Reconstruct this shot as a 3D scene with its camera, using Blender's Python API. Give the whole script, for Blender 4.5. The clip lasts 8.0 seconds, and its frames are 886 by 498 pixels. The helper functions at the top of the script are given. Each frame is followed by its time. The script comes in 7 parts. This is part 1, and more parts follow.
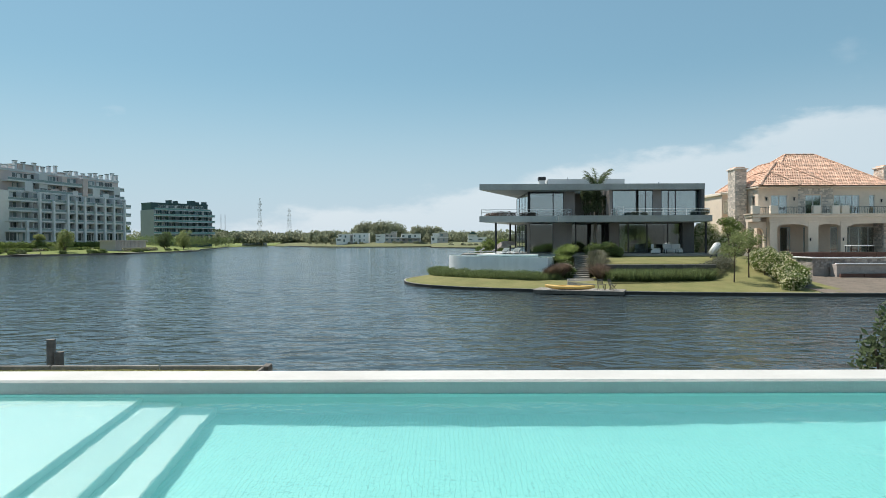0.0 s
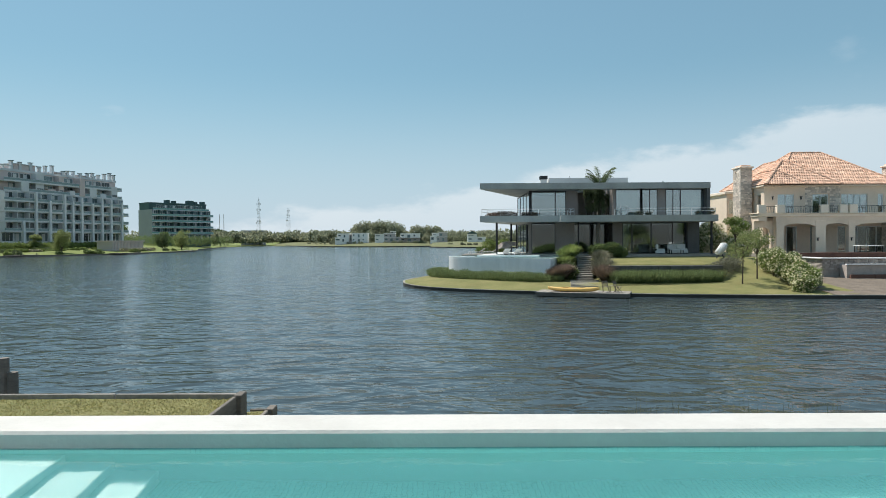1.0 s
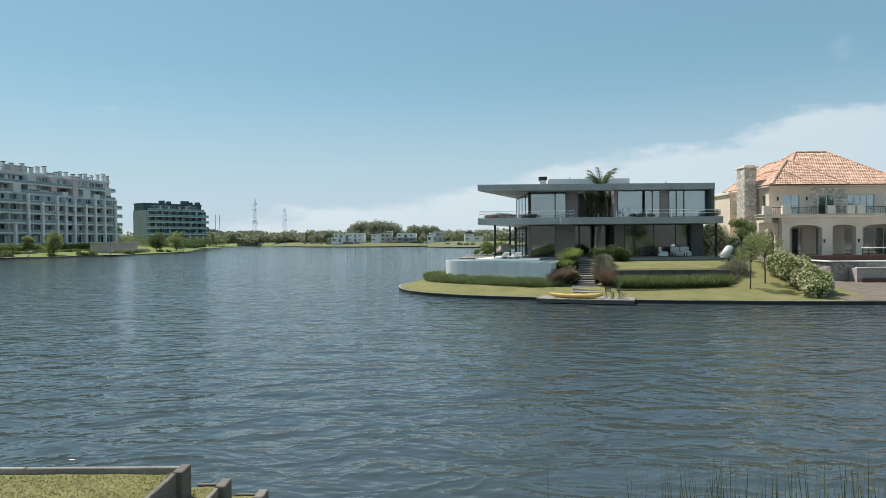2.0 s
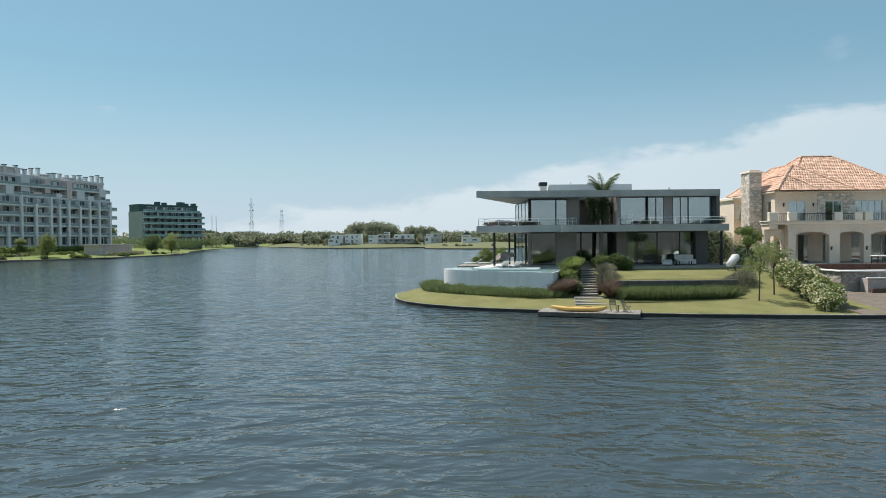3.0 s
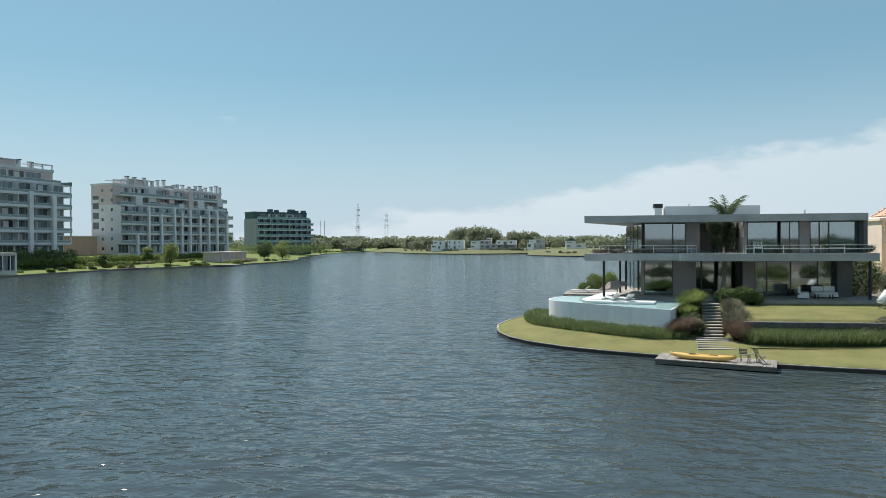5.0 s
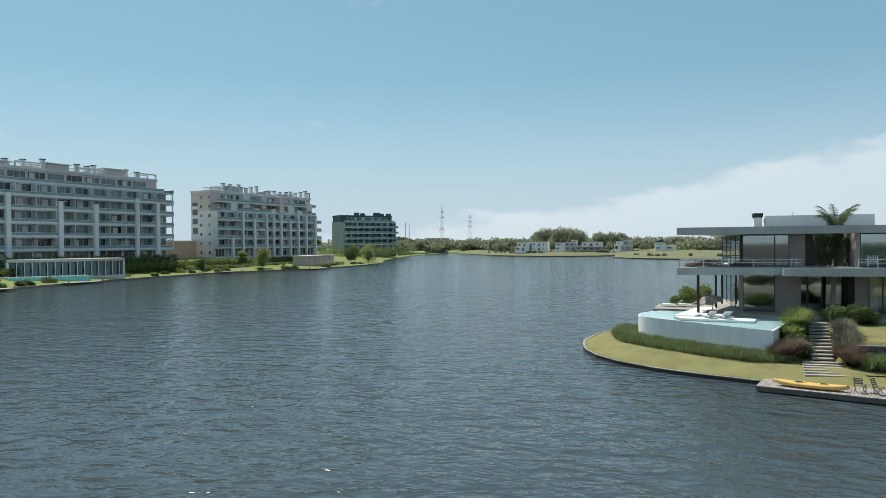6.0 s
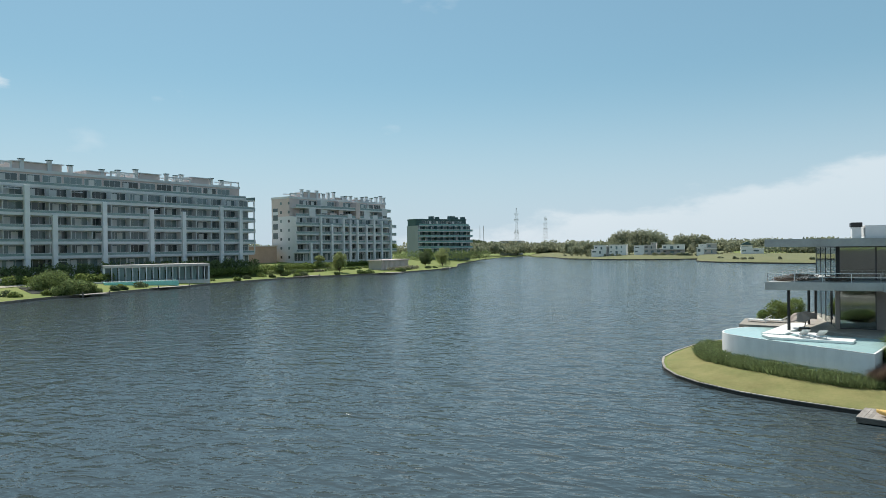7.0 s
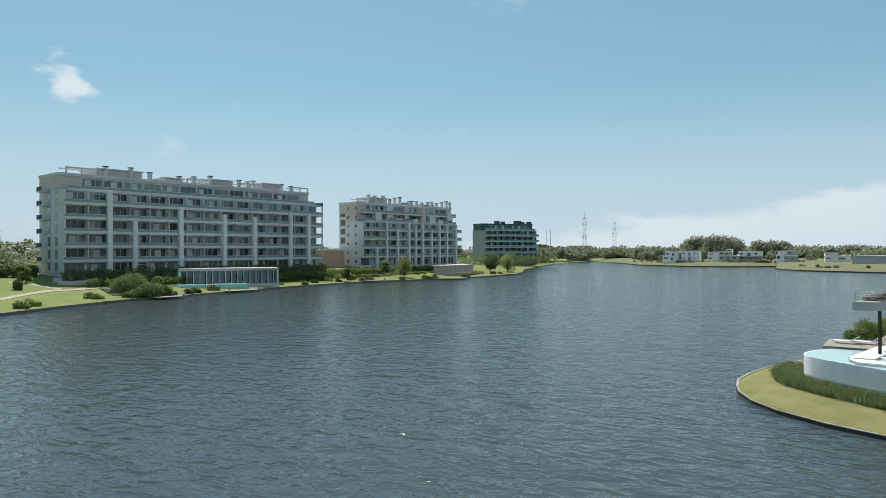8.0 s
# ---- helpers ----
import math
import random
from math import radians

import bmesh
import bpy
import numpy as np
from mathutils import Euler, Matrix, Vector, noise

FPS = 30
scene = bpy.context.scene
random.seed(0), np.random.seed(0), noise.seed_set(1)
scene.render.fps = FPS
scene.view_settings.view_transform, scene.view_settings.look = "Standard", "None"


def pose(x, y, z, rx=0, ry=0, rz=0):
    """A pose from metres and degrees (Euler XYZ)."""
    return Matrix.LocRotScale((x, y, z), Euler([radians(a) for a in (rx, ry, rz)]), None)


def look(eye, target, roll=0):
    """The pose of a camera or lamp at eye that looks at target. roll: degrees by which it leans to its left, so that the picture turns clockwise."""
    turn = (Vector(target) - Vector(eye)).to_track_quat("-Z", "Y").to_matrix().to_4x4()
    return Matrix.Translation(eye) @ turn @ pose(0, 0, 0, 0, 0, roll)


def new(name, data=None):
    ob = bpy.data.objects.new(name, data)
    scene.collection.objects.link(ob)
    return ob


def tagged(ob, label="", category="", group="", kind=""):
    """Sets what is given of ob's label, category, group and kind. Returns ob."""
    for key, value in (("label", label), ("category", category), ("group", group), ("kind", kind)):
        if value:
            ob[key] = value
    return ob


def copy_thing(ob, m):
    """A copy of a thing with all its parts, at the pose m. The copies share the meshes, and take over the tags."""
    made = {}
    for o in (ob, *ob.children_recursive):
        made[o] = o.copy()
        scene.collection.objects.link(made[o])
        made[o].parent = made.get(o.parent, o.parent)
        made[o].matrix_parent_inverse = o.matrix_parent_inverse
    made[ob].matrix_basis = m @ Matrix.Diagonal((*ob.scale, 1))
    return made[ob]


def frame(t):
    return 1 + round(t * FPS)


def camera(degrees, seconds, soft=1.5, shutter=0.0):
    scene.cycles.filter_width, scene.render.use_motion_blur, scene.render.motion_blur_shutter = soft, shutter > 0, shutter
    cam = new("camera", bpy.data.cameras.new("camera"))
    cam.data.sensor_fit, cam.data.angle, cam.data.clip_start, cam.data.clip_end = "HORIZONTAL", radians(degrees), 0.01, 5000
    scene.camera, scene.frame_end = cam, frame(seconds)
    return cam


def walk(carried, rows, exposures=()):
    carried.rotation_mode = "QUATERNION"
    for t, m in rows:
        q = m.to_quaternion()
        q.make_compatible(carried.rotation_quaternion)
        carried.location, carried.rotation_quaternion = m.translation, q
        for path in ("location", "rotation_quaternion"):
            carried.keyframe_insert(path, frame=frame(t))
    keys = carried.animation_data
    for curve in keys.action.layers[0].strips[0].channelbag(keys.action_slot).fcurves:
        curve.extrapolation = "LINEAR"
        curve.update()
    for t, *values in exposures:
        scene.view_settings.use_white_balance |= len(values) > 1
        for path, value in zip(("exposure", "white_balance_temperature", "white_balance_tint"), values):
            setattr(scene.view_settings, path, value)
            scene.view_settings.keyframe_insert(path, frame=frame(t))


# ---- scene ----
cam = camera(67.5, 8.0, soft=0.7)
PATH = [
    (0, (-2.994, 2.621, 3.731), (-3.007, 4.621, 3.707), -0.2),
    (0.5, (-3.004, 3.273, 3.751), (-3.017, 5.272, 3.727), -0.3),
    (1, (-3.032, 4.021, 3.84), (-3.043, 6.021, 3.814), -0.3),
    (1.5, (-3.013, 4.917, 3.962), (-3.02, 6.917, 3.934), -0.4),
    (3, (-3.051, 7.482, 4.863), (-3.045, 9.482, 4.835), -0.5),
    (3.5, (-3.043, 8.251, 5.268), (-3.036, 10.251, 5.241), -0.5),
    (4, (-3.072, 8.934, 5.736), (-3.088, 10.934, 5.711), -0.6),
    (4.5, (-3.129, 9.667, 6.313), (-3.279, 11.661, 6.292), -0.5),
    (6, (-3.293, 10.961, 7.879), (-3.84, 12.885, 7.865), -0.5),
    (6.5, (-3.275, 11.421, 8.273), (-3.927, 13.312, 8.262), -0.7),
    (7, (-3.22, 11.90, 8.70), (-3.98, 13.75, 8.694), -0.65),
    (7.5, (-3.215, 12.49, 9.07), (-4.071, 14.298, 9.07), -0.5),
    (8, (-3.223, 13.06, 9.371), (-4.164, 14.825, 9.377), -0.2),
]
walk(cam, [(t, look(eye, target, roll)) for t, eye, target, roll in PATH], [(0, 0.3, 6500, 10), (8, 0.3, 6500, 10)])

# ---------------- light ----------------
SUN_AZ, SUN_EL = -48.0, 57.0        # degrees from +y towards +x, and above the horizon


def make_world():
    w = bpy.data.worlds.new("sky")
    scene.world = w
    w.use_nodes = True
    nt = w.node_tree
    nt.nodes.clear()
    N = nt.nodes.new

    def math_node(op, a, b=None, c=None):
        n = N("ShaderNodeMath")
        n.operation = op
        for k, v in enumerate((a, b, c)):
            if v is None:
                continue
            if isinstance(v, (int, float)):
                n.inputs[k].default_value = v
            else:
                nt.links.new(v, n.inputs[k])
        return n.outputs[0]

    sky = N("ShaderNodeTexSky")
    sky.sky_type = "NISHITA"
    sky.sun_disc = False
    sky.sun_elevation = radians(SUN_EL)
    sky.sun_rotation = radians(SUN_AZ)
    sky.air_density, sky.dust_density, sky.ozone_density = 1.0, 0.45, 1.0
    tc = N("ShaderNodeTexCoord")
    sep = N("ShaderNodeSeparateXYZ")
    nt.links.new(tc.outputs["Generated"], sep.inputs[0])
    X, Y, Z = sep.outputs
    az = math_node("ARCTAN2", X, Y)
    mapn = N("ShaderNodeMapping")
    mapn.inputs["Scale"].default_value = (1, 1, 2.6)
    nt.links.new(tc.outputs["Generated"], mapn.inputs[0])
    noi = N("ShaderNodeTexNoise")
    noi.inputs["Scale"].default_value, noi.inputs["Detail"].default_value, noi.inputs["Roughness"].default_value = 7.0, 9.0, 0.58
    nt.links.new(mapn.outputs[0], noi.inputs[0])
    wob = math_node("MULTIPLY_ADD", noi.outputs[0], 0.13, -0.065)
    # cloud bank that climbs to the east
    top = math_node("MULTIPLY_ADD", az, 0.16, 0.078)
    lim = math_node("ADD", top, wob)
    gap = math_node("SUBTRACT", lim, Z)
    ramp = N("ShaderNodeMapRange")
    ramp.interpolation_type = "SMOOTHSTEP"
    ramp.inputs["From Min"].default_value, ramp.inputs["From Max"].default_value = -0.003, 0.026
    nt.links.new(gap, ramp.inputs["Value"])
    fall = math_node("MAXIMUM", math_node("MULTIPLY_ADD", gap, -3.2, 0.46), 0.06)
    soft = math_node("MULTIPLY_ADD", noi.outputs[0], 0.55, fall)
    bank = math_node("MULTIPLY", ramp.outputs[0], math_node("MULTIPLY", soft, 0.8))
    # scattered small clouds
    noi2 = N("ShaderNodeTexNoise")
    noi2.inputs["Scale"].default_value, noi2.inputs["Detail"].default_value = 4.2, 8.0
    mp2 = N("ShaderNodeMapping")
    mp2.inputs["Scale"].default_value = (1, 1, 2.2)
    mp2.inputs["Location"].default_value = (3.1, 0.4, 1.7)
    nt.links.new(tc.outputs["Generated"], mp2.inputs[0])
    nt.links.new(mp2.outputs[0], noi2.inputs[0])
    r2 = N("ShaderNodeMapRange")
    r2.inputs["From Min"].default_value, r2.inputs["From Max"].default_value, r2.inputs["To Max"].default_value = 0.68, 0.82, 0.5
    nt.links.new(noi2.outputs[0], r2.inputs["Value"])
    # single puffs
    puffs = r2.outputs[0]
    for d, r, a in (((-0.826, 0.506, 0.249), 0.036, 0.8), ((-0.820, 0.526, 0.222), 0.034, 0.75), ((0.500, 0.832, 0.240), 0.040, 0.10)):
        dv = N("ShaderNodeVectorMath")
        dv.operation = "DISTANCE"
        nt.links.new(tc.outputs["Generated"], dv.inputs[0])
        dv.inputs[1].default_value = d
        rr = N("ShaderNodeMapRange")
        rr.interpolation_type = "SMOOTHSTEP"
        rr.inputs["From Min"].default_value, rr.inputs["From Max"].default_value, rr.inputs["To Max"].default_value = r, r * 0.3, a
        nt.links.new(math_node("MULTIPLY_ADD", noi.outputs[0], -0.16, math_node("ADD", dv.outputs["Value"], 0.085)), rr.inputs["Value"])
        puffs = math_node("MAXIMUM", puffs, rr.outputs[0])
    haze = N("ShaderNodeMapRange")
    haze.interpolation_type = "SMOOTHSTEP"
    haze.inputs["From Min"].default_value, haze.inputs["From Max"].default_value = 0.26, 0.0
    haze.inputs["To Max"].default_value = 0.85
    nt.links.new(Z, haze.inputs["Value"])
    mix0 = N("ShaderNodeMix")
    mix0.data_type = "RGBA"
    nt.links.new(haze.outputs[0], mix0.inputs["Factor"])
    tint = N("ShaderNodeMix")
    tint.data_type, tint.blend_type = "RGBA", "MULTIPLY"
    tint.inputs["Factor"].default_value = 1.0
    tint.inputs["B"].default_value = SKY_TINT
    nt.links.new(sky.outputs[0], tint.inputs["A"])
    # thin even high haze over the whole sky
    veil = N("ShaderNodeMix")
    veil.data_type = "RGBA"
    veil.inputs["Factor"].default_value = 0.5
    nt.links.new(tint.outputs["Result"], veil.inputs["A"])
    veil.inputs["B"].default_value = VEIL_COL
    nt.links.new(veil.outputs["Result"], mix0.inputs["A"])
    mix0.inputs["B"].default_value = HAZE_COL
    cl = math_node("MAXIMUM", bank, puffs)
    mix1 = N("ShaderNodeMix")
    mix1.data_type = "RGBA"
    nt.links.new(cl, mix1.inputs["Factor"])
    nt.links.new(mix0.outputs["Result"], mix1.inputs["A"])
    mix1.inputs["B"].default_value = CLOUD_COL
    bg = N("ShaderNodeBackground")
    bg.inputs["Strength"].default_value = 0.096
    nt.links.new(mix1.outputs["Result"], bg.inputs["Color"])
    out = N("ShaderNodeOutputWorld")
    nt.links.new(bg.outputs[0], out.inputs[0])


SKY_TINT = (0.76, 0.99, 0.90, 1)
VEIL_COL = (2.15, 3.75, 4.95, 1)
HAZE_COL = (4.55, 5.55, 6.55, 1)
CLOUD_COL = (6.9, 7.4, 7.7, 1)
make_world()
sun_data = bpy.data.lights.new("sun", "SUN")
sun_data.energy, sun_data.angle, sun_data.color = 4.4, radians(0.6), (1.0, 0.95, 0.87)
sun = new("sun", sun_data)
sa, se = radians(SUN_AZ), radians(SUN_EL)
sun.matrix_world = look((math.sin(sa) * math.cos(se) * 100, math.cos(sa) * math.cos(se) * 100, math.sin(se) * 100), (0, 0, 0))


# ---------------- materials ----------------
def mat(name, col, rough=0.6, metal=0.0, var=0.0, scale=1.0, bump=0.0, bscale=None, col2=None, stretch=(1, 1, 1), island=0.0, obj=0.0,
        spec=0.5, ior=1.45, stain=0.0, translucent=0.0, transmission=0.0):
    """Principled surface with two scales of colour variation, grain relief and optional per-piece variation."""
    m = bpy.data.materials.new(name)
    m.use_nodes = True
    nt = m.node_tree
    b = nt.nodes["Principled BSDF"]
    N, L = nt.nodes.new, nt.links.new
    b.inputs["Roughness"].default_value, b.inputs["Metallic"].default_value = rough, metal
    b.inputs["Specular IOR Level"].default_value, b.inputs["IOR"].default_value = spec, ior
    b.inputs["Transmission Weight"].default_value = transmission
    c2 = col2 or tuple(v * (1 - var) for v in col)
    tc = N("ShaderNodeTexCoord")
    mp = N("ShaderNodeMapping")
    mp.inputs["Scale"].default_value = stretch
    geo = N("ShaderNodeNewGeometry")
    L(geo.outputs["Position"], mp.inputs[0])
    n1 = N("ShaderNodeTexNoise")
    n1.inputs["Scale"].default_value, n1.inputs["Detail"].default_value, n1.inputs["Roughness"].default_value = scale, 6, 0.6
    L(mp.outputs[0], n1.inputs[0])
    n2 = N("ShaderNodeTexNoise")
    n2.inputs["Scale"].default_value, n2.inputs["Detail"].default_value = scale * 9, 4
    L(mp.outputs[0], n2.inputs[0])
    ad = N("ShaderNodeMath")
    ad.operation = "MULTIPLY_ADD"
    L(n2.outputs[0], ad.inputs[0])
    ad.inputs[1].default_value = 0.5
    L(n1.outputs[0], ad.inputs[2])
    rg = N("ShaderNodeMapRange")
    rg.inputs["From Min"].default_value, rg.inputs["From Max"].default_value = 0.5, 1.0
    L(ad.outputs[0], rg.inputs["Value"])
    mx = N("ShaderNodeMix")
    mx.data_type = "RGBA"
    mx.inputs["A"].default_value, mx.inputs["B"].default_value = (*col, 1), (*c2, 1)
    L(rg.outputs[0], mx.inputs["Factor"])
    res = mx.outputs["Result"]
    if island or obj:
        src = geo.outputs["Random Per Island"] if island else N("ShaderNodeObjectInfo").outputs["Random"]
        k = island or obj
        r3 = N("ShaderNodeMapRange")
        r3.inputs["To Min"].default_value, r3.inputs["To Max"].default_value = 1 - k, 1 + k
        L(src, r3.inputs["Value"])
        hs = N("ShaderNodeHueSaturation")
        L(r3.outputs[0], hs.inputs["Value"])
        L(res, hs.inputs["Color"])
        res = hs.outputs[0]
    if stain:
        n3 = N("ShaderNodeTexNoise")
        n3.inputs["Scale"].default_value, n3.inputs["Detail"].default_value = scale * 0.35, 8
        mp3 = N("ShaderNodeMapping")
        mp3.inputs["Scale"].default_value = (3, 3, 0.5)
        L(geo.outputs["Position"], mp3.inputs[0])
        L(mp3.outputs[0], n3.inputs[0])
        r4 = N("ShaderNodeMapRange")
        r4.inputs["From Min"].default_value, r4.inputs["From Max"].default_value, r4.inputs["To Max"].default_value = 0.45, 0.75, stain
        L(n3.outputs[0], r4.inputs["Value"])
        ms = N("ShaderNodeMix")
        ms.data_type, ms.blend_type = "RGBA", "MULTIPLY"
        L(r4.outputs[0], ms.inputs["Factor"])
        L(res, ms.inputs["A"])
        ms.inputs["B"].default_value = (0.45, 0.43, 0.40, 1)
        res = ms.outputs["Result"]
    L(res, b.inputs["Base Color"])
    if bump:
        bp = N("ShaderNodeBump")
        bp.inputs["Strength"].default_value, bp.inputs["Distance"].default_value = 0.8, bump
        n4 = N("ShaderNodeTexNoise")
        n4.inputs["Scale"].default_value, n4.inputs["Detail"].default_value = bscale or scale * 9, 5
        L(mp.outputs[0], n4.inputs[0])
        L(n4.outputs[0], bp.inputs["Height"])
        L(bp.outputs[0], b.inputs["Normal"])
    if translucent:
        tr = N("ShaderNodeBsdfTranslucent")
        L(res, tr.inputs[0])
        ms = N("ShaderNodeMixShader")
        ms.inputs[0].default_value = translucent
        L(b.outputs[0], ms.inputs[1])
        L(tr.outputs[0], ms.inputs[2])
        L(ms.outputs[0], nt.nodes["Material Output"].inputs[0])
    return m


def water_mat(name, col, waves, rough=0.04, clear=0.0, chop=()):
    m = mat(name, col, rough, ior=1.333, transmission=clear)
    nt = m.node_tree
    N, L = nt.nodes.new, nt.links.new
    b = nt.nodes["Principled BSDF"]
    geo = N("ShaderNodeNewGeometry")
    prev = None
    for scale, dist, stretch, turn, *crest in waves:
        mp = N("ShaderNodeMapping")
        mp.inputs["Scale"].default_value = (stretch, 1, 1)
        mp.inputs["Rotation"].default_value = (0, 0, radians(turn))
        L(geo.outputs["Position"], mp.inputs[0])
        n = N("ShaderNodeTexNoise")
        n.inputs["Scale"].default_value, n.inputs["Detail"].default_value, n.inputs["Roughness"].default_value = scale, 3.0, 0.5
        n.inputs["Distortion"].default_value = 0.3
        L(mp.outputs[0], n.inputs[0])
        bp = N("ShaderNodeBump")
        bp.inputs["Strength"].default_value, bp.inputs["Distance"].default_value = 1.0, dist
        high = n.outputs[0]
        if crest:
            # folded noise: sharp crests over rounded troughs
            for op, k in (("SUBTRACT", 0.5), ("ABSOLUTE", 0.0), ("MULTIPLY", -2.0)):
                q = N("ShaderNodeMath")
                q.operation = op
                L(high, q.inputs[0])
                q.inputs[1].default_value = k
                high = q.outputs[0]
        L(high, bp.inputs["Height"])
        if prev:
            L(prev, bp.inputs["Normal"])
        prev = bp.outputs[0]
    if chop:
        # fine wind chop that keeps its slope far off
        for scale, k, stretch in chop:
            mp = N("ShaderNodeMapping")
            mp.inputs["Scale"].default_value = (stretch, 1, 1)
            L(geo.outputs["Position"], mp.inputs[0])
            n = N("ShaderNodeTexNoise")
            n.inputs["Scale"].default_value, n.inputs["Detail"].default_value = scale, 2.0
            L(mp.outputs[0], n.inputs[0])
            sub = N("ShaderNodeVectorMath")
            sub.operation = "SUBTRACT"
            L(n.outputs["Color"], sub.inputs[0])
            sub.inputs[1].default_value = (0.5, 0.5, 0.5)
            mul = N("ShaderNodeVectorMath")
            mul.operation = "MULTIPLY"
            L(sub.outputs[0], mul.inputs[0])
            mul.inputs[1].default_value = (k * 0.7, k, 0)
            add = N("ShaderNodeVectorMath")
            add.operation = "ADD"
            L(prev, add.inputs[0])
            L(mul.outputs[0], add.inputs[1])
            nrm = N("ShaderNodeVectorMath")
            nrm.operation = "NORMALIZE"
            L(add.outputs[0], nrm.inputs[0])
            prev = nrm.outputs[0]
    L(prev, b.inputs["Normal"])
    return m


def glass_mat(name, tint, rough=0.02, see=0.35):
    """Window glass: mirror-like with Fresnel gloss over a see-through pane."""
    m = bpy.data.materials.new(name)
    m.use_nodes = True
    nt = m.node_tree
    N, L = nt.nodes.new, nt.links.new
    nt.nodes.remove(nt.nodes["Principled BSDF"])
    tr = N("ShaderNodeBsdfTransparent")
    tr.inputs[0].default_value = (*tint, 1)
    gl = N("ShaderNodeBsdfGlossy")
    gl.inputs["Roughness"].default_value = rough
    gl.inputs[0].default_value = (0.9, 0.95, 0.95, 1)
    fr = N("ShaderNodeFresnel")
    fr.inputs[0].default_value = 1.6
    ad = N("ShaderNodeMath")
    ad.operation = "ADD"
    ad.inputs[1].default_value = see
    L(fr.outputs[0], ad.inputs[0])
    ms = N("ShaderNodeMixShader")
    L(ad.outputs[0], ms.inputs[0])
    L(tr.outputs[0], ms.inputs[1])
    L(gl.outputs[0], ms.inputs[2])
    L(ms.outputs[0], nt.nodes["Material Output"].inputs[0])
    return m


M_LAKE = water_mat("lake_water", (0.047, 0.063, 0.069), [(0.22, 0.09, 0.6, 6), (0.64, 0.19, 0.6, 8, 1), (1.35, 0.035, 0.7, -14, 1)], 0.11, 0.0, [(0.9, 0.20, 0.7), (3.0, 0.09, 0.75)])
M_POOLW = water_mat("pool_water", (0.80, 1.0, 0.98), [(1.8, 0.020, 0.7, 20), (6.0, 0.004, 0.8, -15)], 0.0, 1.0)


def scatter_in(m, col, share):
    """Light scattered back by the body of the water, mixed over the clear surface."""
    nt = m.node_tree
    N, L = nt.nodes.new, nt.links.new
    b = nt.nodes["Principled BSDF"]
    df = N("ShaderNodeBsdfDiffuse")
    df.inputs[0].default_value = (*col, 1)
    ms = N("ShaderNodeMixShader")
    ms.inputs[0].default_value = share
    L(b.outputs[0], ms.inputs[1])
    L(df.outputs[0], ms.inputs[2])
    L(ms.outputs[0], nt.nodes["Material Output"].inputs[0])


scatter_in(M_POOLW, (0.15, 0.55, 0.52), 0.30)
M_POOLW2 = water_mat("clear_water", (0.40, 0.58, 0.57), [(3, 0.015, 0.7, 0)], 0.03)
M_GRASS = mat("lawn_grass", (0.255, 0.228, 0.098), 0.9, var=0.3, scale=0.55, bump=0.05, bscale=18, col2=(0.165, 0.175, 0.064), spec=0.2, stain=0.35)
M_GRASSFAR = mat("far_grass", (0.21, 0.225, 0.07), 0.9, scale=0.16, col2=(0.13, 0.18, 0.05), spec=0.2)
M_BLADE = mat("grass_blade", (0.22, 0.24, 0.075), 0.7, island=0.3, translucent=0.4, scale=1.1, col2=(0.32, 0.26, 0.12))
M_DRYGRASS = mat("dry_bank_grass", (0.20, 0.19, 0.10), 0.9, scale=0.15, col2=(0.125, 0.145, 0.07), spec=0.2)
M_SOIL = mat("bare_soil", (0.23, 0.185, 0.145), 0.95, var=0.45, scale=1.2, bump=0.12, bscale=5)
M_CONC = mat("grey_concrete", (0.43, 0.44, 0.43), 0.7, var=0.25, scale=0.6, bump=0.006, bscale=14, stain=0.25)
M_CONCD = mat("dark_concrete", (0.16, 0.155, 0.15), 0.75, var=0.3, scale=0.8, bump=0.006, bscale=12)
M_TAUPE = mat("taupe_render", (0.36, 0.315, 0.29), 0.8, var=0.2, scale=0.8, bump=0.004, bscale=30)
M_STEEL = mat("dark_steel", (0.05, 0.05, 0.052), 0.45, 0.7, var=0.2, scale=3)
M_RAIL = mat("pale_rail_metal", (0.80, 0.81, 0.81), 0.4, 0.1, var=0.1, scale=4)
M_FRAME = mat("window_frame_metal", (0.09, 0.09, 0.095), 0.4, 0.5, var=0.2, scale=3)
M_WHITE = mat("white_paint", (0.78, 0.78, 0.76), 0.6, var=0.08, scale=1.2, stain=0.12)
M_POOLWALL = mat("white_mosaic_wall", (0.92, 0.91, 0.90), 0.45, var=0.08, scale=1.5, stain=0.18, bump=0.003, bscale=40)
M_CREAM = mat("cream_render", (0.86, 0.71, 0.57), 0.85, var=0.14, scale=0.5, bump=0.006, bscale=20, stain=0.12)
M_CREAMT = mat("cream_trim", (0.88, 0.76, 0.63), 0.8, var=0.1, scale=1.0, stain=0.1)
M_STONE = mat("pale_field_stone", (0.82, 0.73, 0.64), 0.9, scale=2.0, col2=(0.58, 0.49, 0.41), island=0.3, bump=0.02, bscale=12)
M_STONEDARK = mat("dark_field_stone", (0.17, 0.16, 0.14), 0.9, scale=2.0, var=0.5, bump=0.03, bscale=8)
M_TILE = mat("clay_roof_tile", (0.74, 0.49, 0.36), 0.8, scale=0.9, col2=(0.60, 0.36, 0.25), island=0.28, bump=0.006, bscale=20)
M_TILEJ = mat("clay_roof_underlay", (0.46, 0.27, 0.18), 0.9, var=0.2, scale=2)
